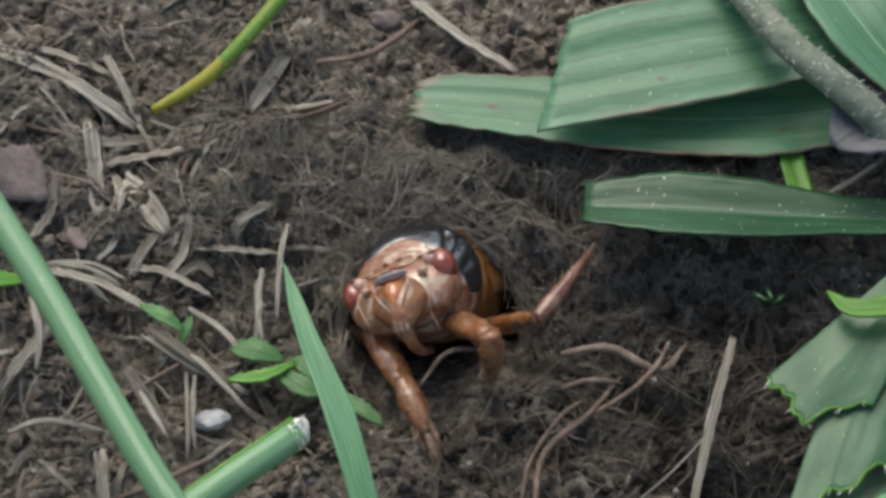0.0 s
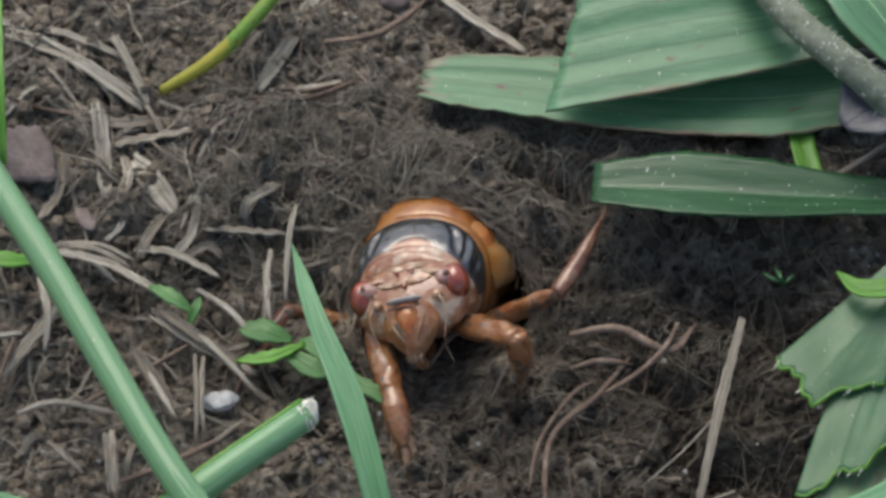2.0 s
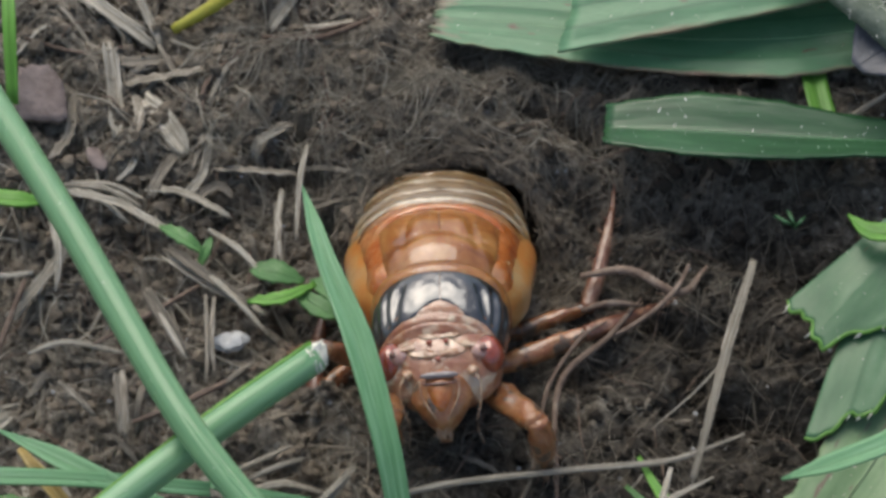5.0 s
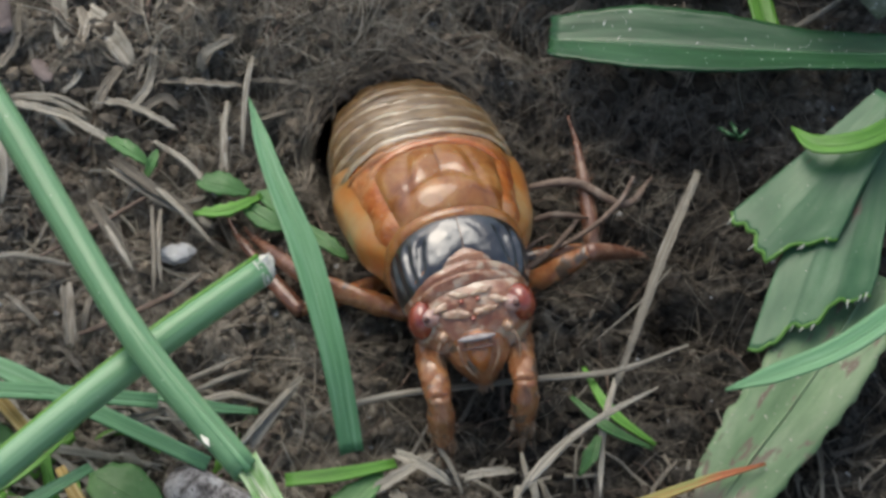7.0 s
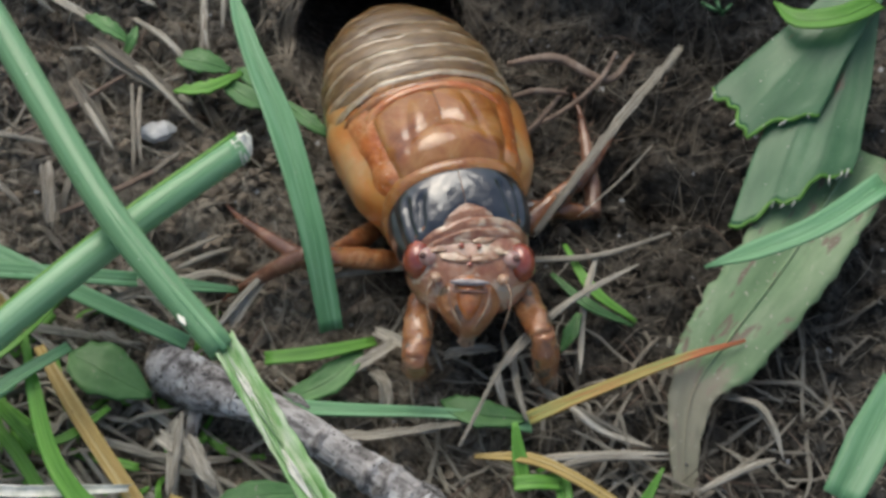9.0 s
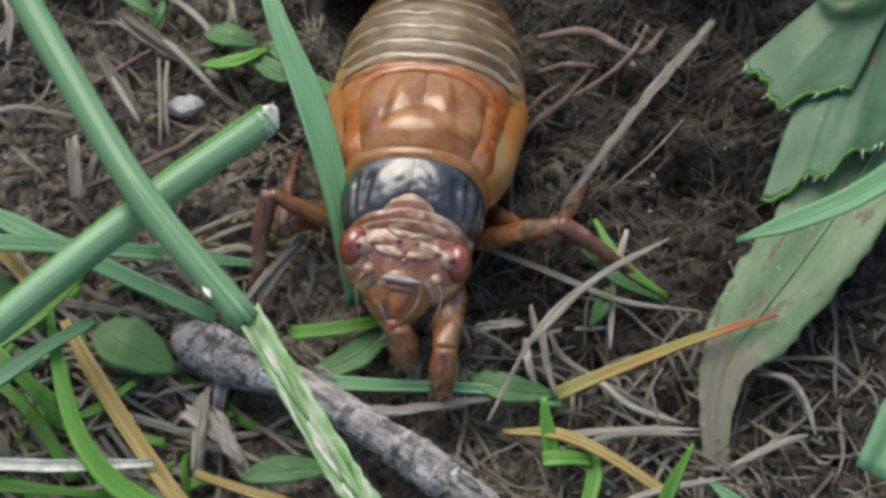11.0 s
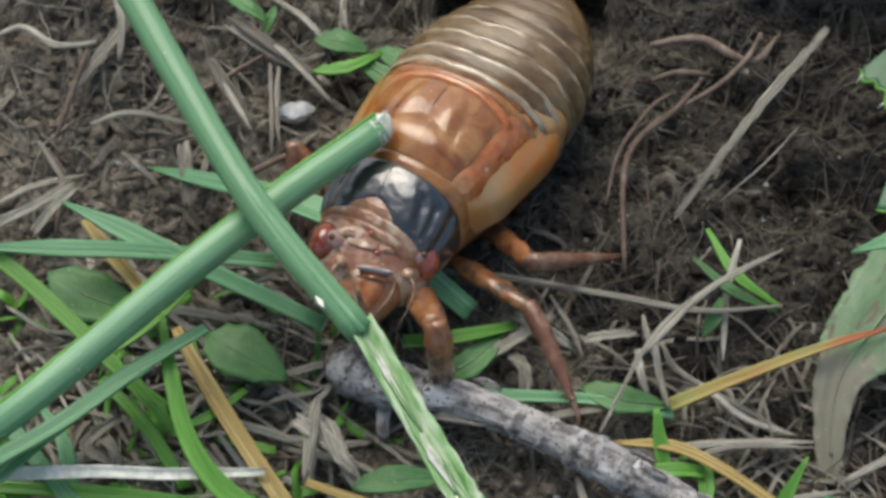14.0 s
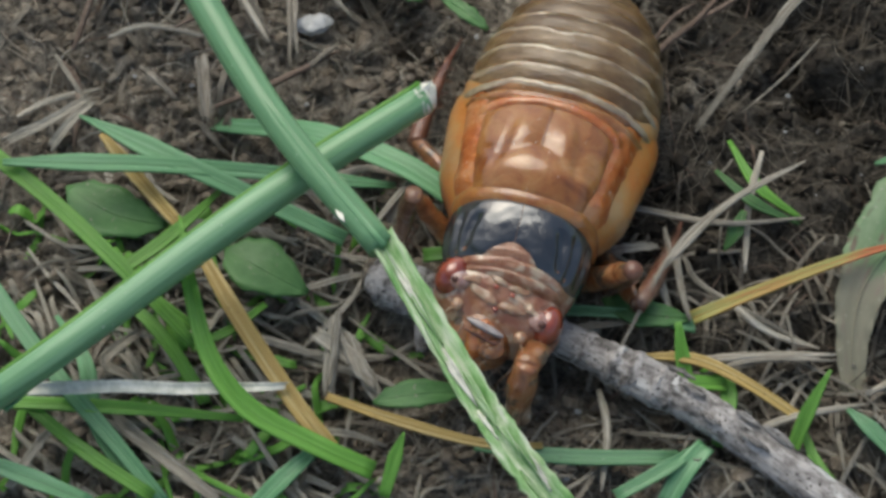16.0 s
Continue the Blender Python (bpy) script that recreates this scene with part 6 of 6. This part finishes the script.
scatter_strands("root_fibres", 420, 73, STRAW, "pale curled fibres above the burrow", (1.5, 5), (0.04, 0.11), (-15, 6, 7, 15), 0.5, 0.8, False, 20)
scatter_strands("dry_bits", 200, 2, LITTER, "short bits of dry grass on the soil", (0.8, 3), (0.1, 0.4), AREA, 0.1, 0.15, True)
scatter_strands("dry_bits", 150, 4, LITTER, "matted dry grass bits", (1.5, 6), (0.1, 0.42), (-27, 2, -8, 26), 0.2, 0.05, True)
scatter_strands("dry_bits", 130, 6, LITTER, "matted dry grass bits", (1, 5), (0.12, 0.5), (-27, -22, -9, 3), 0.25, 0.15, True)
scatter_strands("dry_bits", 70, 31, STRAW, "pale dry straw ends strewn over the soil", (2, 6), (0.06, 0.2), (-27, -12, -9, 22), 0.4, 0.06, True)
scatter_strands("dry_bits", 100, 37, STRAW, "pale dry straws lying among the green blades", (3, 9), (0.18, 0.5), (-27, -30, -11, -10), 0.8, 0.06, True, -35)
scatter_strands("root_fibres", 500, 41, FIBRE, "brown fibres matted round the burrow", (1.0, 4), (0.06, 0.16), (-10, -6, 16, 13), 0.25, 0.3, False, 20)
scatter_strands("root_fibres", 700, 33, LITTER, "dry pale fibres matted over the soil", (1.2, 4.5), (0.05, 0.14), (-27, -14, -4, 24), 0.3, 0.18)
scatter_strands("dry_bits", 280, 7, LITTER, "pale dry grass bits under the green blades", (2, 7), (0.08, 0.3), (-27, -33, 22, -15), 0.35, 0.05, True)
scatter_strands("dry_bits", 90, 17, STRAW, "pale dry straw ends under the green blades", (2, 8), (0.1, 0.28), (-27, -33, 22, -15), 0.6, 0.04, True)
scatter_strands("dry_bits", 75, 57, STRAW, "thin pale straws over dark soil", (2, 7), (0.1, 0.26), (2, -32, 22, -17), 0.9, 0.12, True)
scatter_strands("dry_bits", 70, 11, LIME, "thin green shoots among dry bits", (1.5, 5), (0.25, 0.6), (-27, -33, -8, -14), 0.9, 0.2, True)


def overhang_fibres():
    """Fibres that hang from the upper rim of the burrow."""
    rnd = random.Random(61)
    bm = bmesh.new()
    for _ in range(170):
        a = radians(rnd.uniform(-20, 215))
        out = Vector((math.cos(a), HOLE_Y * math.sin(a), 0))
        along = Vector((-out.y, out.x, 0)) * rnd.choice((-1, 1)) * rnd.uniform(1.2, 4.5)
        points = []
        for k, r in enumerate((HOLE_R + rnd.uniform(0.8, 2.2), HOLE_R + 0.5, HOLE_R - rnd.uniform(0.0, 0.5), HOLE_R - rnd.uniform(0.1, 0.9))):
            q = Vector((*HOLE, 0)) + out * r + along * (k / 3)
            rim = Vector((*HOLE, 0)) + out * max(r, HOLE_R + 0.2) + along * (k / 3)
            points.append((q.x, q.y, ground_height(rim.x, rim.y) + 0.2 + rnd.uniform(0, 0.5) - (0.5 * rnd.random() if k == 3 else 0)))
        w = rnd.uniform(0.03, 0.1)
        tube(bm, points, [(0, w * 0.6), (0.4, w), (1, w * 0.4)], 4, 3, 0.1, rnd.random())
    return tagged(part("root_fibres", bm, FIBRE), "brown fibres hanging over the burrow's rim", "litter", kind="stuff")


overhang_fibres()


def scatter_clods():
    rnd = random.Random(5)
    seed_ball = bmesh.new()
    bmesh.ops.create_icosphere(seed_ball, subdivisions=1, radius=1)
    seed_ball.verts.index_update()
    shape = [v.co.copy() for v in seed_ball.verts]
    tris = [[v.index for v in f.verts] for f in seed_ball.faces]
    seed_ball.free()
    verts, faces = [], []
    for _ in range(13000):
        x, y = rnd.uniform(-27, 27), rnd.uniform(-33, 26)
        if math.hypot(x - HOLE[0], y - HOLE[1]) < HOLE_R + 0.4:
            continue
        r = 0.06 + 0.6 * rnd.random() ** 5
        m = Matrix.Translation((x, y, ground_height(x, y) + 0.3 * r)) @ Euler((rnd.random() * 6, rnd.random() * 6, 0)).to_matrix().to_4x4() \
            @ Matrix.Diagonal((r, r * rnd.uniform(0.6, 1), r * rnd.uniform(0.5, 0.9), 1))
        first = len(verts)
        for co in shape:
            verts.append((m @ (co + Vector((rnd.uniform(-1, 1), rnd.uniform(-1, 1), rnd.uniform(-1, 1))) * 0.2)) * MM)
        faces += [[first + k for k in f] for f in tris]
    mesh = bpy.data.meshes.new("soil_crumbs")
    mesh.from_pydata(verts, [], faces)
    mesh.materials.append(CLOD)
    return tagged(new("soil_crumbs", mesh), "loose dark soil crumbs", "soil", kind="stuff")


scatter_clods()

def scatter_grains():
    """Pale mineral grains in the soil."""
    rnd = random.Random(21)
    bm = bmesh.new()
    for _ in range(750):
        x, y = rnd.uniform(-26, 26), rnd.uniform(-32, 25)
        if math.hypot(x - HOLE[0], y - HOLE[1]) < HOLE_R + 0.6:
            continue
        r = 0.05 + 0.13 * rnd.random() ** 3
        z = ground_height(x, y) + r * 0.8
        top = [bm.verts.new((x + r * math.cos(a) * rnd.uniform(0.7, 1.2), y + r * math.sin(a) * rnd.uniform(0.7, 1.2), z + rnd.uniform(-0.4, 0.4) * r))
               for a in (0, 1.26, 2.51, 3.77, 5.03)]
        tip, low = bm.verts.new((x, y, z + r * 0.8)), bm.verts.new((x, y, z - r))
        for k in range(5):
            bm.faces.new((top[k], top[(k + 1) % 5], tip))
            bm.faces.new((top[(k + 1) % 5], top[k], low))
    return tagged(part("sand_grains", bm, STONE, smooth=False), "pale grains of sand in the soil", "sand", kind="stuff")


scatter_grains()

# ---- how things move ----
BODY_ROWS = [
        (0, (-0.77, 5.51, 0.66, -46.6, -17.9, -5.9)),
        (0.5, (-0.90, 4.71, 1.32, -46.1, -14.6, -5.6)),
        (1, (-1.19, 3.94, 1.31, -47.0, -9.4, -4.7)),
        (1.5, (-0.90, 4.25, 1.39, -42.0, -11.7, -6.0)),
        (2, (-1.20, 4.03, 1.41, -40.4, -9.9, -4.6)),
        (2.5, (-0.83, 4.19, 1.53, -40.8, -12.8, -4.0)),
        (3, (-1.16, 4.05, 1.64, -42.4, -8.5, -3.9)),
        (3.2, (-1.47, 4.29, 1.48, -36.6, -8.0, -6.6)),
        (5.5, (-0.48, -5.70, 3.63, -20.1, 0.4, 2.2)),
        (6, (1.09, -5.98, 3.84, -19.1, -0.7, 4.1)),
        (6.5, (0.83, -5.21, 4.07, -18.8, 3.0, 4.3)),
        (7, (2.57, -6.37, 4.28, -17.1, 1.3, 12.5)),
        (7.5, (2.50, -7.46, 4.39, -16.3, 0.7, 12.7)),
        (8, (3.09, -8.65, 4.52, -15.5, 1.7, 12.6)),
        (8.5, (3.78, -10.11, 4.64, -14.4, 3.9, 13.4)),
        (11, (0.08, -11.82, 5.00, -11.5, 0.7, -5.9)),
        (11.5, (-0.08, -11.06, 5.02, -11.4, -3.2, -12.5)),
        (12, (-1.17, -11.96, 5.03, -10.4, -2.9, -15.8)),
        (12.5, (-2.13, -10.82, 5.04, -9.3, -2.6, -19.4)),
        (13, (-4.26, -10.05, 5.07, -8.9, -5.9, -27.8)),
        (13.5, (-5.52, -10.87, 5.07, -8.0, 0.6, -25.4)),
        (14, (-5.88, -11.67, 5.10, -7.6, -6.1, -28.0)),
        (14.5, (-5.34, -12.91, 5.11, -7.0, -3.3, -26.1)),
        (15, (-3.62, -15.02, 5.13, -6.9, -2.7, -18.4)),
        (15.5, (-2.08, -16.85, 5.15, -6.2, 3.7, -15.9)),
        (16, (-1.12, -18.30, 5.16, -5.6, 2.9, -14.4)),
]
HEAD_ROWS = [
        (0, (-12.9, -13.6, 4.8)),
        (0.5, (-6.8, -11.2, 2.2)),
        (1, (-3.2, -7.6, 1.2)),
        (1.5, (3.5, -10.3, 0.6)),
        (2, (4.6, -9.3, -0.4)),
        (2.5, (2.3, -11.3, 0.6)),
        (3, (-2.9, -7.4, 1.0)),
        (3.2, (8.1, -8.7, -0.4)),
        (5.5, (-9.0, -1.2, -1.6)),
        (6, (-10.2, 6.2, 4.7)),
        (6.5, (-6.4, -2.8, -10.1)),
        (7, (7.1, -6.8, -6.5)),
        (7.5, (-18.4, 2.0, -2.5)),
        (8, (-16.0, -6.4, -7.5)),
        (8.5, (-13.6, -0.5, -14.3)),
        (11, (-4.9, 4.6, -1.8)),
        (11.5, (-22.3, 23.0, 11.2)),
        (12, (-17.4, 7.1, 11.0)),
        (12.5, (-21.0, 7.4, 10.3)),
        (13, (-20.3, 17.3, 26.4)),
        (13.5, (-26.3, -16.3, 2.4)),
        (14, (-21.1, 17.8, 28.1)),
        (14.5, (-16.1, 8.0, 13.9)),
        (15, (-19.2, 10.1, 10.6)),
        (15.5, (-0.2, -8.0, -9.0)),
        (16, (-8.8, 11.0, -9.5)),
]
FEET = {
    ("fore", 1): [(0, 2.91, -1.11, 0.00), (0.5, 4.39, -2.67, -0.00), (1, 4.09, -1.52, 0.00), (1.5, 4.04, -2.03, 0.00), (2, 4.07, -2.22, 0.00), (2.5, 4.26, -2.28, 0.00), (3, 4.56, -2.44, 0.00), (3.2, 4.47, -2.26, 0.00), (5.5, 4.25, -13.70, 0.50), (6, 6.01, -15.16, 0.50), (6.5, 5.84, -13.92, 1.00), (7, 5.79, -15.08, 1.00), (7.5, 6.10, -14.12, 1.50), (8, 7.08, -15.09, 1.00), (8.5, 8.34, -18.01, 1.00), (11, 1.19, -21.60, 1.00), (11.5, 1.74, -21.96, 1.00), (12, 1.76, -19.92, 1.00), (12.5, -2.64, -23.57, 3.00), (13, -1.83, -20.66, 2.50), (13.5, -2.06, -20.59, 3.00), (14, -3.64, -20.63, 3.00), (14.5, -3.71, -22.96, 3.00), (15, -1.11, -24.67, 3.00), (15.5, -1.53, -24.54, 3.00), (16, -1.55, -26.87, 2.50)],
    ("fore", -1): [(0, -0.20, -4.64, 0.00), (0.5, -1.60, -3.58, 1.00), (1, -2.93, -5.39, 0.00), (1.5, -2.39, -5.52, -0.00), (2, -1.66, -8.53, 0.00), (2.5, -0.62, -8.82, 0.00), (3, -3.73, -4.03, 1.50), (3.2, -5.74, -6.40, 0.50), (5.5, -2.62, -10.75, 1.00), (6, -1.79, -13.89, 0.50), (6.5, -2.50, -10.22, 2.00), (7, 2.03, -16.03, 1.00), (7.5, 1.58, -17.17, 1.00), (8, 0.14, -15.08, 1.00), (8.5, 1.37, -16.72, 1.00), (11, 0.11, -19.77, 1.00), (11.5, -4.45, -15.34, 2.50), (12, -3.88, -20.14, 1.50), (12.5, -4.89, -17.14, 2.50), (13, -7.72, -16.70, 2.00), (13.5, -6.95, -17.29, 2.50), (14, -7.74, -17.95, 2.50), (14.5, -6.52, -17.74, 2.00), (15, -4.46, -20.61, 2.00), (15.5, -3.67, -21.38, 2.00), (16, -2.76, -23.16, 2.00)],
    ("mid", 1): [(0, 8.47, 6.17, 3.60), (0.5, 9.10, 5.73, 3.60), (1, 9.32, 6.49, 3.60), (1.5, 10.10, 6.50, 3.60), (2, 8.63, 7.13, 3.60), (2.5, 11.92, 2.44, 3.60), (3, 11.56, 1.23, 3.60), (3.2, 11.89, -2.51, 3.60), (5.5, 11.70, 0.09, 1.00), (6, 12.16, -0.01, 1.00), (6.5, 11.37, -5.02, 0.80), (7, 12.69, -3.23, 0.80), (7.5, 12.70, -1.45, 1.00), (8, 12.16, -0.76, 1.00), (8.5, 12.41, -0.59, 1.00), (11, 11.55, -13.86, 1.00), (11.5, 10.37, -13.32, 1.00), (12, 7.10, -16.56, 1.00), (12.5, 11.17, -14.45, 1.00), (13, 3.38, -16.47, 1.00), (13.5, 4.39, -14.52, 1.50), (14, 2.70, -21.38, 2.50), (14.5, 3.13, -21.38, 2.50), (15, 2.97, -20.05, 1.50), (15.5, 3.26, -17.19, 1.00), (16, 3.08, -18.73, 1.00)],
    ("mid", -1): [(0, -8.10, -1.09, 0.50), (0.5, -9.23, -0.72, 0.50), (1, -9.60, -1.51, 0.50), (1.5, -11.15, -2.34, 0.50), (2, -11.14, -2.27, 0.50), (2.5, -11.08, -2.20, 0.50), (3, -11.05, -2.27, 0.50), (3.2, -11.35, -2.20, 0.50), (5.5, -7.89, -4.33, 1.00), (6, -8.51, -4.49, 1.00), (6.5, -7.36, -2.29, 1.00), (7, -8.33, -1.95, 1.00), (7.5, -6.71, -3.92, 1.00), (8, -8.81, -12.82, 1.00), (8.5, -8.39, -12.20, 1.00), (11, -7.87, -15.21, 1.00), (11.5, -8.24, -14.75, 1.00), (12, -6.66, -11.32, 1.00), (12.5, -8.89, -13.44, 1.00), (13, -9.86, -11.66, 1.00), (13.5, -11.68, -11.04, 1.00), (14, -10.79, -12.06, 1.00), (14.5, -10.48, -15.29, 1.00), (15, -8.17, -13.87, 1.00), (15.5, -8.16, -14.38, 1.00), (16, -7.16, -17.02, 1.50)],
    ("hind", 1): [(0, 5.88, 10.57, -4.00), (0.5, 5.95, 10.49, -4.00), (1, 5.97, 10.48, -4.00), (1.5, 5.84, 10.49, -4.00), (2, 5.86, 10.57, -4.00), (2.5, 5.92, 10.42, -4.00), (3, 5.81, 10.53, -4.00), (3.2, 5.81, 10.44, -4.00), (5.5, 9.09, 3.92, 3.00), (6, 9.23, 4.56, 3.00), (6.5, 8.99, 3.24, 3.00), (7, 9.02, 3.42, 3.00), (7.5, 8.80, 4.00, 3.00), (8, 8.99, 4.32, 3.00), (8.5, 10.44, 0.32, 3.00), (11, 8.84, -7.96, 0.50), (11.5, 5.86, -11.17, 1.00), (12, 6.86, -9.81, 1.00), (12.5, 7.75, -8.78, 1.00), (13, 7.99, -8.44, 1.00), (13.5, 4.43, -11.99, 1.00), (14, 5.00, -11.86, 1.00), (14.5, 6.00, -12.82, 1.00), (15, 5.11, -12.90, 1.00), (15.5, 5.19, -14.54, 1.00), (16, 6.78, -15.03, 1.00)],
    ("hind", -1): [(0, -5.76, 9.39, -4.00), (0.5, -5.68, 9.34, -4.00), (1, -5.66, 9.29, -4.00), (1.5, -5.79, 9.13, -4.00), (2, -5.76, 9.21, -4.00), (2.5, -5.85, 9.29, -4.00), (3, -5.81, 9.19, -4.00), (3.2, -5.80, 9.29, -4.00), (5.5, -6.87, -0.48, 0.00), (6, -8.31, -1.68, 1.00), (6.5, -6.87, -2.04, 1.00), (7, -9.21, -1.59, 1.00), (7.5, -7.78, -1.81, 1.00), (8, -8.61, -2.00, 1.00), (8.5, -8.80, -8.07, 1.00), (11, -6.04, -6.01, 1.00), (11.5, -5.82, -5.22, 1.00), (12, -6.18, -7.37, 1.00), (12.5, -6.04, -5.89, 1.00), (13, -8.41, -4.33, 1.00), (13.5, -9.66, -5.73, 1.00), (14, -9.38, -5.43, 1.00), (14.5, -8.56, -6.49, 1.00), (15, -7.20, -9.03, 1.00), (15.5, -6.39, -7.92, 1.00), (16, -4.68, -4.60, 1.00)],
}


TWIG_ROWS = [(0, -0.33, -25.14, 2.70), (7, 1.20, -25.34, 2.70), (11, 1.30, -25.21, 2.70), (11.5, 1.28, -25.25, 2.70), (12, 2.07, -26.89, 2.70), (12.5, 2.44, -25.47, 2.70), (13, 3.35, -23.45, 2.70), (13.5, 3.90, -23.95, 2.70), (14, 4.50, -24.35, 2.70), (14.5, 4.91, -24.02, 2.70), (15, 5.27, -24.39, 2.70), (15.5, 5.24, -24.54, 2.70), (16, 5.27, -24.51, 2.70)]
TWIG_TURN = {0: -14, 7: -14, 11: -14, 11.5: -13, 12: -4, 12.5: -3, 13: 1, 13.5: -3, 14: -5, 14.5: -5, 15: -7, 15.5: -6, 16: -6}


def bone(root, way, up):
    """A pose whose +y runs along way and whose z leans to up."""
    y = way.normalized()
    x = y.cross(up).normalized()
    z = x.cross(y)
    return Matrix.Translation(root) @ Matrix((x, y, z)).transposed().to_4x4()


def bend_leg(leg, foot, sky):
    """Two-bone solution in the body's space: the pose of the femur, and of the tibia in the femur's space."""
    hip, (a, b) = leg["hip"], leg["lengths"]
    reach = b * 1.15
    to = foot - hip
    d = max(abs(a - reach) + 0.4, min(to.length, (a + reach) * 0.985))
    to = to.normalized()
    pole = sky * leg["rise"] + Vector((leg["side"] * leg["spread"], 0, 0))
    pole = (pole - to * pole.dot(to)).normalized()
    cos_hip = max(-1.0, min(1.0, (a * a + d * d - reach * reach) / (2 * a * d)))
    knee = hip + to * a * cos_hip + pole * a * math.sqrt(1 - cos_hip * cos_hip)
    end = hip + to * d
    thigh = bone(hip, knee - hip, pole)
    shin = bone(knee, end - knee, pole)
    return thigh, thigh.inverted() @ shin


def metres(m):
    m = m.copy()
    m.translation *= MM
    return m


def motions():
    body = {}
    for t, (x, y, z, rx, ry, rz) in BODY_ROWS:
        body[t] = Matrix.LocRotScale((x, y, z), Euler([radians(a) for a in (rx, ry, rz)]), None)
    climb = Matrix.LocRotScale((-1.0, -0.6, 3.3), Euler([radians(a) for a in (-29, -4, -1)]), None)
    walk(nymph, sorted([(t, metres(m)) for t, m in body.items()] + [(4.35, metres(climb))], key=lambda row: row[0]))
    walk(nymph_head, [(t, pose(0, -2.8 * MM, 0.2 * MM, *turn)) for t, turn in HEAD_ROWS])
    for key, rows in FEET.items():
        leg = nymph_legs[key]
        thighs, shins = [], []
        for t, x, y, z in rows:
            lift = max(0.0, ground_height(x, y) + (0.9 if key[0] == "fore" else 0.3) - z)
            if t > 3.2 or key[0] != "hind":
                y, z = y - 0.7 * lift, z + lift
            thigh, shin = bend_leg(leg, body[t].inverted() @ Vector((x, y, z)), body[t].to_3x3().inverted() @ Vector((0, 0, 1)))
            thighs.append((t, metres(thigh)))
            shins.append((t, metres(shin)))
        walk(leg["femur"], thighs)
        walk(leg["tibia"], shins)
    # the pointed blade is pressed over, the cut stalk, the twig and a straw are pushed aside
    foot = pointed_blade.location.copy()
    walk(pointed_blade, [(t, Matrix.Translation(foot) @ pose(0, 0, 0, 0, 0, rz) @ pose(0, 0, 0, rx, 0, 0)) for t, rx, rz in
                         ((0, 0, 0), (11.2, 0, 0), (12, -8, 8), (12.5, -3, 14), (13, -6, 24), (13.5, -11, 39), (14, -24, 45), (14.5, -26, 47), (15, -34, 46), (16, -34, 46))])
    foot = cut_stalk.location.copy()
    walk(cut_stalk, [(t, Matrix.Translation(foot + Vector((0, dy, 0)) * MM) @ pose(0, 0, 0, 0, 0, rz)) for t, dy, rz in
                     ((0, 0, 0), (15.5, 0, 0), (15.75, -0.8, -2.0), (16, -1.4, -4.0))])
    walk(grey_twig, [(t, pose(x * MM, y * MM, z * MM, 0, 0, TWIG_TURN[t])) for t, x, y, z in TWIG_ROWS])
    walk(pushed_straw, [(t, pose(x * MM, y * MM, 2.8 * MM, 0, 0, rz)) for t, x, y, rz in
                        ((0, 14.12, -10.01, 0), (8.5, 14.12, -10.01, 0), (11, 13.77, -16.58, -32), (12.5, 11.98, -15.41, -22), (14, 12.30, -15.62, -18), (16, 12.30, -15.62, -18))])
    foot = dragged_straw.location.copy()
    walk(dragged_straw, [(t, Matrix.Translation(foot) @ pose(0, 0, 0, 0, 0, rz)) for t, rz in
                         ((0, 6), (3.2, 6), (5.5, 3), (6.5, 0), (7, 0), (7.5, -3), (8, -9), (8.5, -14), (11, -15), (16, -15))])


motions()
